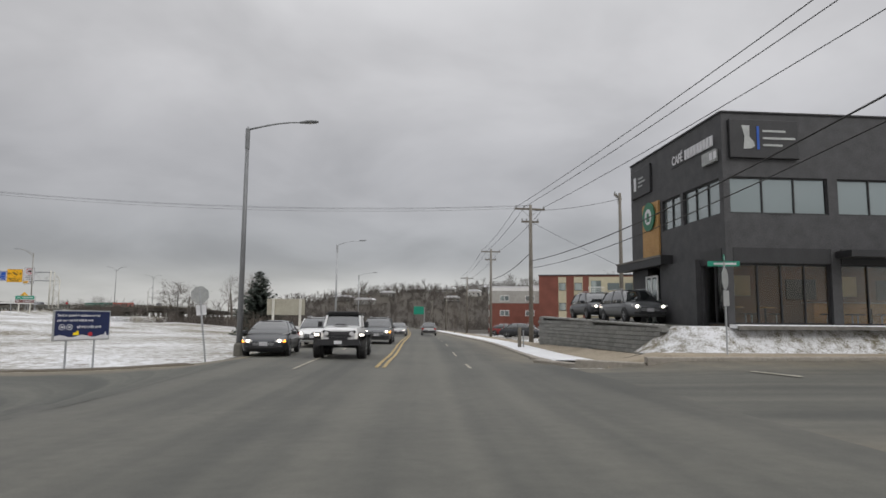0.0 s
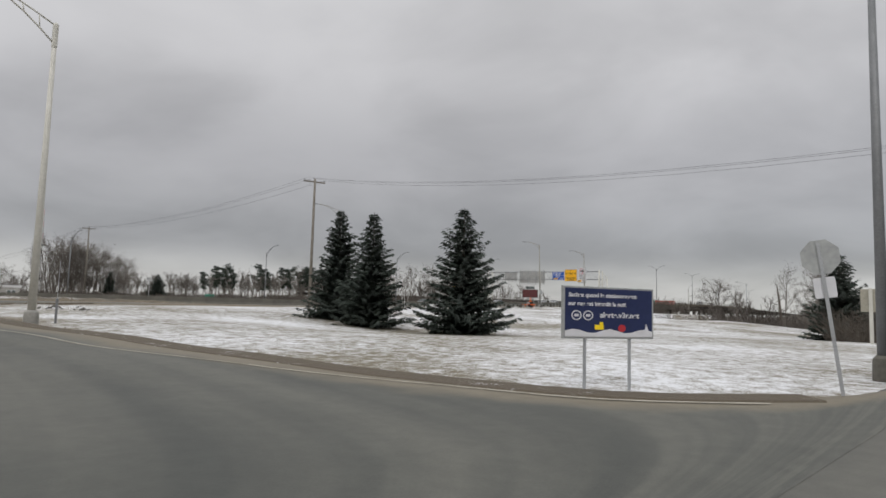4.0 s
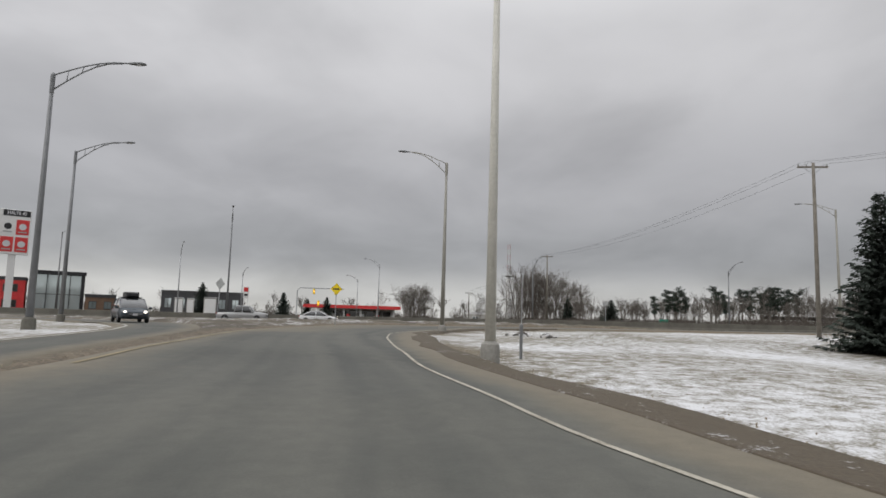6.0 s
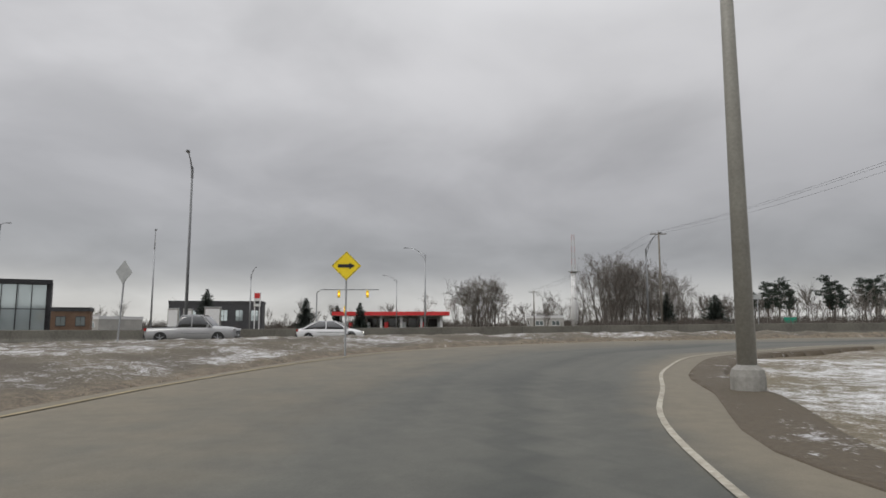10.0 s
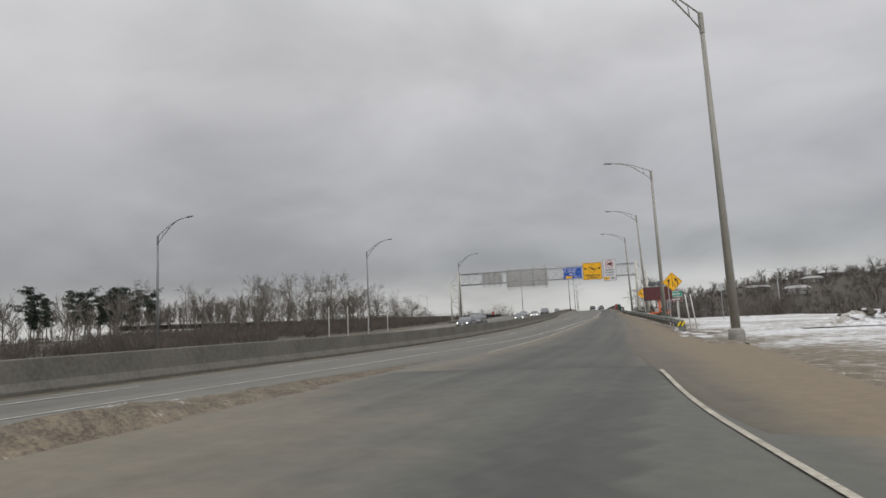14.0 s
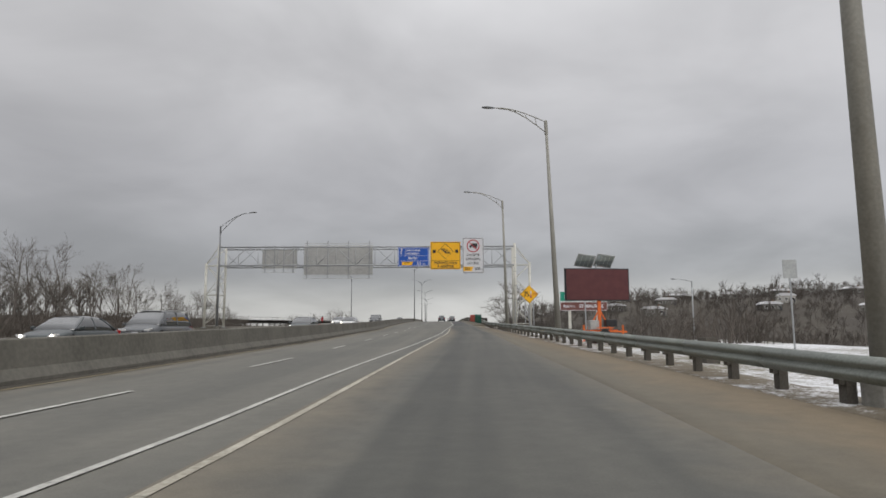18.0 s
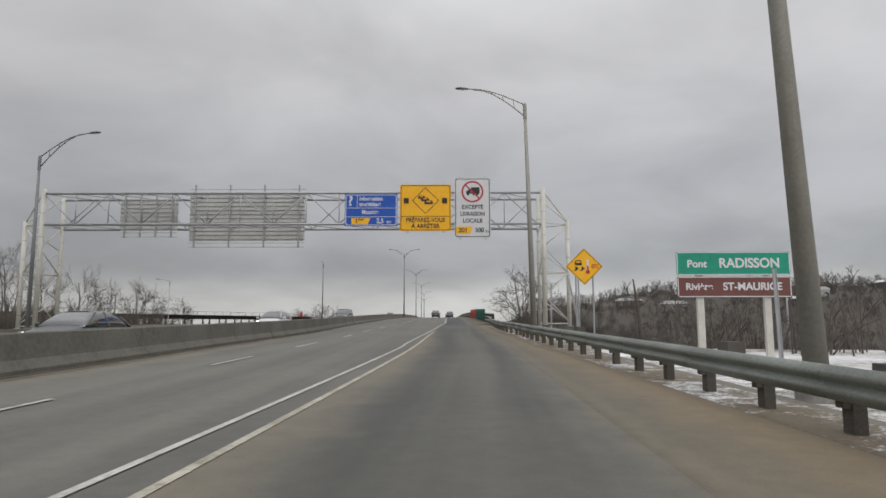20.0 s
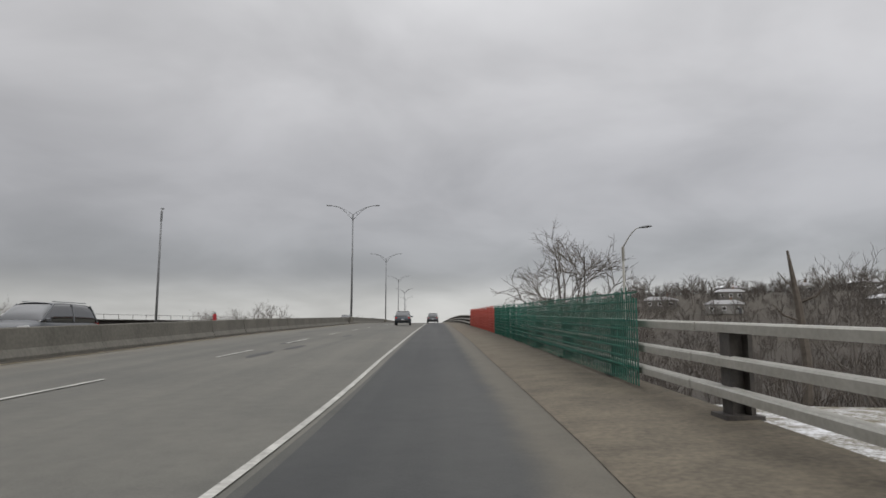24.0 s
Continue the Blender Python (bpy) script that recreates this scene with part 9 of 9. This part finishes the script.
def stick(g, p, q, r):
    """One thin three-sided twig."""
    g.tube([p, q], [r, r * 0.55], 3, False)


def far_tree(seed, thick=1.0, branches=4, twigs=3):
    """A leafless tree of unit height in few faces: stem, limbs, branches, twigs."""
    rnd = random.Random(seed)
    g = Geo()

    def sprout(base, d, spread, up):
        return (d + Vector((rnd.uniform(-1, 1), rnd.uniform(-1, 1), rnd.uniform(-0.2, 0.6))) * spread + Vector((0, 0, up))).normalized()

    stem = Vector((rnd.gauss(0, 0.03), rnd.gauss(0, 0.03), rnd.uniform(0.5, 0.66)))
    stick(g, Vector((0, 0, -0.04)), stem, 0.010 * thick)
    for k in range(8):
        u = rnd.uniform(0.3, 1.0) if k > 1 else 1.0
        p = stem * u
        d = sprout(p, Vector((0, 0, 0.5)), 0.75, 0.25)
        ln_ = rnd.uniform(0.22, 0.36) * (1.15 - 0.4 * u)
        q = p + d * ln_
        stick(g, p, q, 0.005 * thick)
        for j in range(branches):
            w = rnd.uniform(0.35, 1.0) if j else 1.0
            p2 = p.lerp(q, w)
            d2 = sprout(p2, d, 0.7, 0.15)
            q2 = p2 + d2 * rnd.uniform(0.1, 0.2)
            stick(g, p2, q2, 0.003 * thick)
            for i in range(twigs):
                p3 = p2.lerp(q2, rnd.uniform(0.3, 1.0))
                stick(g, p3, p3 + sprout(p3, d2, 0.8, 0.1) * rnd.uniform(0.06, 0.15), 0.002 * thick)
    top = max(v[2] for v in g.v)
    g.v = [(x / top, y / top, z / top) for x, y, z in g.v]
    return g


def far_brush(seed, thick=1.0):
    """A tangle of thin stems, one unit high."""
    rnd = random.Random(seed)
    g = Geo()
    for k in range(15):
        a = rnd.uniform(0, 6.3)
        p = Vector((0.55 * rnd.random() * math.cos(a), 0.55 * rnd.random() * math.sin(a), -0.05))
        q = p + Vector((rnd.gauss(0, 0.22), rnd.gauss(0, 0.22), rnd.uniform(0.5, 0.95)))
        stick(g, p, q, 0.007 * thick)
        stick(g, p.lerp(q, 0.55), p.lerp(q, 0.55) + Vector((rnd.gauss(0, 0.2), rnd.gauss(0, 0.2), rnd.uniform(0.15, 0.4))), 0.005 * thick)
    return g


small = [far_tree(40 + i, 1.5) for i in range(7)]
coarse = [far_tree(80 + i, 1.8, 3, 2) for i in range(7)]
thicket = [far_brush(90 + i, 2.2) for i in range(6)]


def clear_of_roads(x, y):
    if -22 < x < 14 and y < 325:
        return False
    return not barrier_x(y) - 26 < x < barrier_x(y) + 18


rnd = random.Random(3)
spots, brush = [], []
while len(spots) < 110:                       # belt west of the motorway
    y = rnd.uniform(100, 236)
    x = barrier_x(y) - 62 + rnd.gauss(0, 9)
    if x < barrier_x(y) - 44:
        spots.append((x, y, ground_z(x, y) - 0.3, rnd.uniform(5.5, 9.5)))
while len(spots) < 330:
    u = rnd.random()
    x, y = -345 + 150 * u + rnd.gauss(0, 14), 95 + 165 * u + rnd.gauss(0, 16)
    if clear_of_roads(x, y) and x < barrier_x(y) - 70:
        spots.append((x, y, ground_z(x, y) - 0.3, rnd.uniform(7, 13)))
for k in range(110):                          # far side of the fuel station and shops
    a = rnd.uniform(200, 420)
    b = radians(rnd.uniform(66, 118))
    spots.append((-40 - a * math.sin(b), 14 + a * math.cos(b), 0, rnd.uniform(6, 11)))
for k in range(70):                           # far bank beside the bridge
    x, y = -233 + rnd.gauss(0, 16), 455 + rnd.gauss(0, 26)
    spots.append((x, y, ground_z(x, y) - 0.3, rnd.uniform(10.5, 15.5)))
woods("west_woods", spots, "belt of bare leafless trees beyond the motorway", small, TWIG)
spots = []
while len(spots) < 1750:                      # wooded valley and hillside east of the bridge
    x, y = rnd.uniform(-110, 260), 115 + 520 * rnd.random() ** 1.1
    if x > woods_edge(y) + 3 and clear_of_roads(x, y) and not (x > 14 and y < 200):
        h = rnd.uniform(4, 8) if y < 330 else rnd.uniform(6, 10.5)
        h *= 0.85 + 0.55 * max(-0.6, noise.noise((x * 0.025, y * 0.025, 2)))
        if len(spots) % 17 == 0:                  # a few trees stand well above the rest
            h *= 1.45
        spots.append((x, y, ground_z(x, y) - 0.3, h))
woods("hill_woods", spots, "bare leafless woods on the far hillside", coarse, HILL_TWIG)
spots, near = [], []
while len(spots) < 2000:                      # undergrowth
    x, y = rnd.uniform(-110, 230), 100 + 545 * rnd.random() ** 0.95
    if x > woods_edge(y) + 2 and clear_of_roads(x, y) and not (x > 10 and y < 190):
        (near if y < 275 and x < -40 else spots).append((x, y, ground_z(x, y) - 0.3, rnd.uniform(2.0, 4.2) if y < 260 else rnd.uniform(2.5, 4.8)))
for k in range(150):                          # brush on the slope beside the bridge end
    y = rnd.uniform(176, 214)
    x = barrier_x(y) + rnd.uniform(20.5, 34)
    near.append((x, y, ground_z(x, y) - 0.2, rnd.uniform(1.0, 2.4)))
for k in range(260):                          # thicker beside the last of the guard rail
    y = rnd.uniform(178, 195)
    x = rail_x(max(y, 183)) + rnd.uniform(2.6, 14)
    near.append((x, y, ground_z(x, y) - 0.15, rnd.uniform(0.6, 1.5) + 0.08 * (x + 100)))
near += [(x + abs(rnd.gauss(0, 1.6)), y + rnd.gauss(0, 1.2), z, h * rnd.uniform(0.7, 1.1)) for x, y, z, h in near]
woods("slope_brush", near, "fine brown leafless brush on the slope below the bridge", [far_brush(140 + i, 0.55) for i in range(6)], HILL_BRUSH)
woods("undergrowth", spots, "dense brown leafless brush down in the valley", thicket, HILL_BRUSH)
spots = []
while len(spots) < 1250:
    y = rnd.uniform(45, 232)
    x = barrier_x(y) - 24 - abs(rnd.gauss(0, 22))
    spots.append((x, y, 0, rnd.uniform(1.5, 2.6) if x > barrier_x(y) - 40 or y < 100 else rnd.uniform(2.4, 3.9)))
while len(spots) < 1600:
    u = rnd.random()
    x, y = -345 + 150 * u + rnd.gauss(0, 16), 88 + 160 * u + rnd.gauss(0, 16)
    if clear_of_roads(x, y) and x < barrier_x(y) - 32:
        spots.append((x, y, 0, rnd.uniform(2.2, 4.0)))
for k in range(450):
    a = rnd.uniform(190, 420)
    b = radians(rnd.uniform(62, 120))
    spots.append((-40 - a * math.sin(b), 14 + a * math.cos(b), 0, rnd.uniform(2.5, 5)))
for k in range(300):                          # far edge of the low ground beyond the street
    spots.append((rnd.uniform(-80, -20), rnd.uniform(150, 330), 0, rnd.uniform(3, 6)))
spots = [(x, y, ground_z(x, y) - 0.4, h) for x, y, z, h in spots if clear_of_roads(x, y)]
woods("west_brush", spots, "dense brown leafless brush beyond the motorway", [far_brush(60 + i, 1.9) for i in range(6)], BRUSH)


# ---- houses on the hillside ----
def house(x, y, turn, w, d, h, label, tone):
    z = ground_z(x, y)
    t = thing("house", pose(x, y, z - 0.5, 0, 0, turn), label, "house", "hillside houses")
    part("wall", Geo().box((0, 0, h / 2), (w, d, h)), tone, t)
    part("roof", Geo().prism([(-w / 2 - 0.5, h), (w / 2 + 0.5, h), (w / 2 + 0.5, h + 0.2), (w * 0.32, h + 0.2 + d * 0.16), (-w * 0.32, h + 0.2 + d * 0.16), (-w / 2 - 0.5, h + 0.2)], -d / 2 - 0.4, d / 2 + 0.4), SNOW, t, "snow-covered roof")
    part("chimney", Geo().box((w * 0.2, 0.5, h + d * 0.2 + 0.3), (0.7, 0.7, 1.4)), BROWN_WALL, t)
    for k in range(3):
        win = part("window", Geo().box((-w / 3 + k * w / 3, -d / 2 - 0.03, h * 0.55), (1.5, 0.08, 1.3)), WHITE, t)
        part("pane", Geo().box((-w / 3 + k * w / 3, -d / 2 - 0.08, h * 0.55), (1.2, 0.04, 1.0)), SHOP_GLASS, win)
    part("door", Geo().box((w * 0.42, -d / 2 - 0.04, 1.05), (0.95, 0.08, 2.1)), ROOF_DARK, t)


random.seed(21)
for x, y in ((-55, 455), (-38, 430), (-25, 470), (20, 440), (38, 470), (62, 425), (85, 455), (110, 430), (130, 470), (22, 520), (55, 530), (95, 520), (150, 505), (-5, 540), (178, 440), (120, 545)):
    house(x, y, random.uniform(-25, 25), random.uniform(9, 13), random.uniform(6, 8), random.uniform(2.8, 4), "hillside house with a snow-covered roof among bare trees", HOUSE_WALL if int(abs(x)) % 4 == 2 else HOUSE_DARK)

# dark railway trestle behind the western trees
rb = thing("railway_bridge", pose(0, 0, 0), "long dark steel railway trestle behind bare trees", "bridge")
a, b = Vector((-198, 140, 5.0)), Vector((-173, 328, 5.9))
d = (b - a).normalized()
n = Vector((-d.y, d.x, 0))
turn = math.degrees(math.atan2(-d.x, d.y))
SPAN = (b - a).length / 28
girder_mesh = mesh_of("girder", Geo().box((0, SPAN / 2, -0.5), (0.9, SPAN * 0.985, 0.85)).box((0, SPAN / 2, 0.02), (2.6, SPAN * 0.985, 0.16)), RUST_STEEL)
rail_mesh = mesh_of("hand_rail", Geo().box((1.2, SPAN / 2, 0.95), (0.06, SPAN, 0.06)).box((1.2, SPAN / 4, 0.5), (0.06, 0.06, 0.9)).box((1.2, SPAN * 0.75, 0.5), (0.06, 0.06, 0.9)), RUST_STEEL)
for k in range(28):
    p = a.lerp(b, k / 28)
    share("girder", girder_mesh, rb, pose(p.x, p.y, p.z, 0, 0, turn))
    share("hand_rail", rail_mesh, rb, pose(p.x, p.y, p.z, 0, 0, turn))
    z = ground_z(p.x, p.y) - 0.5
    q0, q1 = p + n * 1.0, p - n * 1.0
    f0, f1 = p + n * 2.0, p - n * 2.0
    part("bent", Geo().tube([(f0.x, f0.y, z), (q0.x, q0.y, p.z - 0.9)], 0.16, 5).tube([(f1.x, f1.y, z), (q1.x, q1.y, p.z - 0.9)], 0.16, 5)
         .tube([(f0.x, f0.y, z + 0.6), (q1.x, q1.y, p.z - 1.0)], 0.08, 4).tube([(f1.x, f1.y, z + 0.6), (q0.x, q0.y, p.z - 1.0)], 0.08, 4), RUST_STEEL, rb)

for x, y, h in ((-124.4, 105.5, 3.5), (-125.2, 111.2, 3.6), (-126.0, 118.0, 3.3), (-127.4, 126.5, 3.7)):
    t = thing("fence_post", pose(x, y, ground_z(x, y)), "thin pale post standing in roadside brush", "post", "roadside posts")
    part("post", Geo().tube([(0, 0, -0.3), (0.04, 0, h)], 0.07, 7), PALE_CONCRETE, t)
    part("post_cap", Geo().tube([(0.04, 0, h), (0.04, 0, h + 0.05)], 0.085, 7), STEEL, t)

# rubble pile and clods along the verges
rnd = random.Random(9)
hx, hy = -74.4, 82.6
rub = thing("rubble_pile", pose(hx, hy, ground_z(hx, hy)), "heap of dug-up earth and broken slabs under patchy snow", "rubble")
heap, hn = Geo(), 34
for i in range(hn + 1):
    for k in range(hn + 1):
        x, y = 7.0 * (i / hn - 0.5), 5.0 * (k / hn - 0.5)
        r = math.hypot(x / 3.3, y / 2.3)
        z = max(0.0, 1.0 - r) * (0.75 + 0.9 * noise.noise((x * 0.7, y * 0.7, 12))) + 0.16 * noise.noise((x * 2.2, y * 2.2, 4)) * smooth(1.05, 0.6, r) - 0.06
        heap.v.append((x, y, z))
heap.f = [(i * (hn + 1) + k, (i + 1) * (hn + 1) + k, (i + 1) * (hn + 1) + k + 1, i * (hn + 1) + k + 1) for i in range(hn) for k in range(hn)]
part("earth", heap, SNOWGRASS, rub, "dug-up brown earth with snow", smooth=True)
for k in range(46):
    a, r = rnd.uniform(0, 6.3), abs(rnd.gauss(0, 1.3))
    q = rnd.uniform(0.15, 0.55)
    hgt = max(0.0, 1.0 - math.hypot(r * math.cos(a) / 3.3, r * math.sin(a) * 0.7 / 2.3)) * 0.85
    part("slab", Geo().box((0, 0, 0), (q, q * rnd.uniform(0.5, 1), 0.10), top=0.8), SNOW if rnd.random() < 0.4 else GRIT, rub, m=pose(r * math.cos(a), r * math.sin(a) * 0.7, hgt, rnd.uniform(-30, 30), rnd.uniform(-30, 30), rnd.uniform(0, 360)))
for px_, py_, n_, r_ in ((-56.9, 25.1, 46, 0.75), (-52.3, 25.3, 14, 0.45)):
    rub = thing("rubble_pile", pose(px_, py_, ground_z(px_, py_) - 0.05), "small heap of broken asphalt pieces in the snowy grass", "rubble", "asphalt heaps")
    for k in range(n_):
        a, r = rnd.uniform(0, 6.3), abs(rnd.gauss(0, r_))
        q = rnd.uniform(0.10, 0.34)
        part("slab", Geo().box((0, 0, 0), (q, q * rnd.uniform(0.5, 1), 0.06), top=0.8), DARK_CONCRETE if rnd.random() < 0.8 else SNOW, rub,
             m=pose(r * math.cos(a), r * math.sin(a) * 0.6, max(0.02, 0.26 - r * 0.22) * rnd.random() + 0.06, rnd.uniform(-28, 28), rnd.uniform(-28, 28), rnd.uniform(0, 360)))
cl = Geo()
for k in range(1000):
    u = rnd.random() ** 1.3
    if u < 0.35:
        y = rnd.uniform(20, 44)
        x = interp(y, [21, 27, 34, 42, 52, 62], [-85.2, -87.8, -89.4, -90.1, -90.8, -91.6]) + rnd.gauss(0, 0.35)
    elif u < 0.6:
        x = rnd.uniform(-80, -28)
        y = interp(-x, [28, 38, 47, 54, 61, 67, 72, 77, 81.5], [7.8, 7.85, 7.65, 7.75, 8.6, 9.8, 11, 13.4, 16.8]) + rnd.gauss(-0.2, 0.25)
    else:
        x = rnd.uniform(-60, -12)
        y = interp(-x, [10, 14, 22, 29, 36, 44, 51, 57], [20.4, 19.5, 18.6, 17.65, 17.15, 17.5, 18.1, 18.9]) + abs(rnd.gauss(0, 0.4))
    s = rnd.uniform(0.012, 0.04) if u > 0.35 else rnd.uniform(0.03, 0.11)
    m_ = pose(x, y, ground_z(x, y) + 0.03 + s * 0.3, rnd.uniform(0, 360), rnd.uniform(0, 360), rnd.uniform(0, 360))
    cl.add([(s * rnd.uniform(0.5, 0.9) * dx, s * rnd.uniform(0.4, 0.7) * dy, s * rnd.uniform(0.3, 0.6) * dz) for dx, dy, dz in ((1, 0, 0), (-1, 0, 0), (0, 1, 0), (0, -1, 0), (0, 0, 1), (0, 0, -1))],
           [(0, 2, 4), (2, 1, 4), (1, 3, 4), (3, 0, 4), (2, 0, 5), (1, 2, 5), (3, 1, 5), (0, 3, 5)], m_)
tagged(part("dirt_clods", cl, SAND), "lumps of frozen sandy dirt along the kerbs", "dirt", kind="stuff")
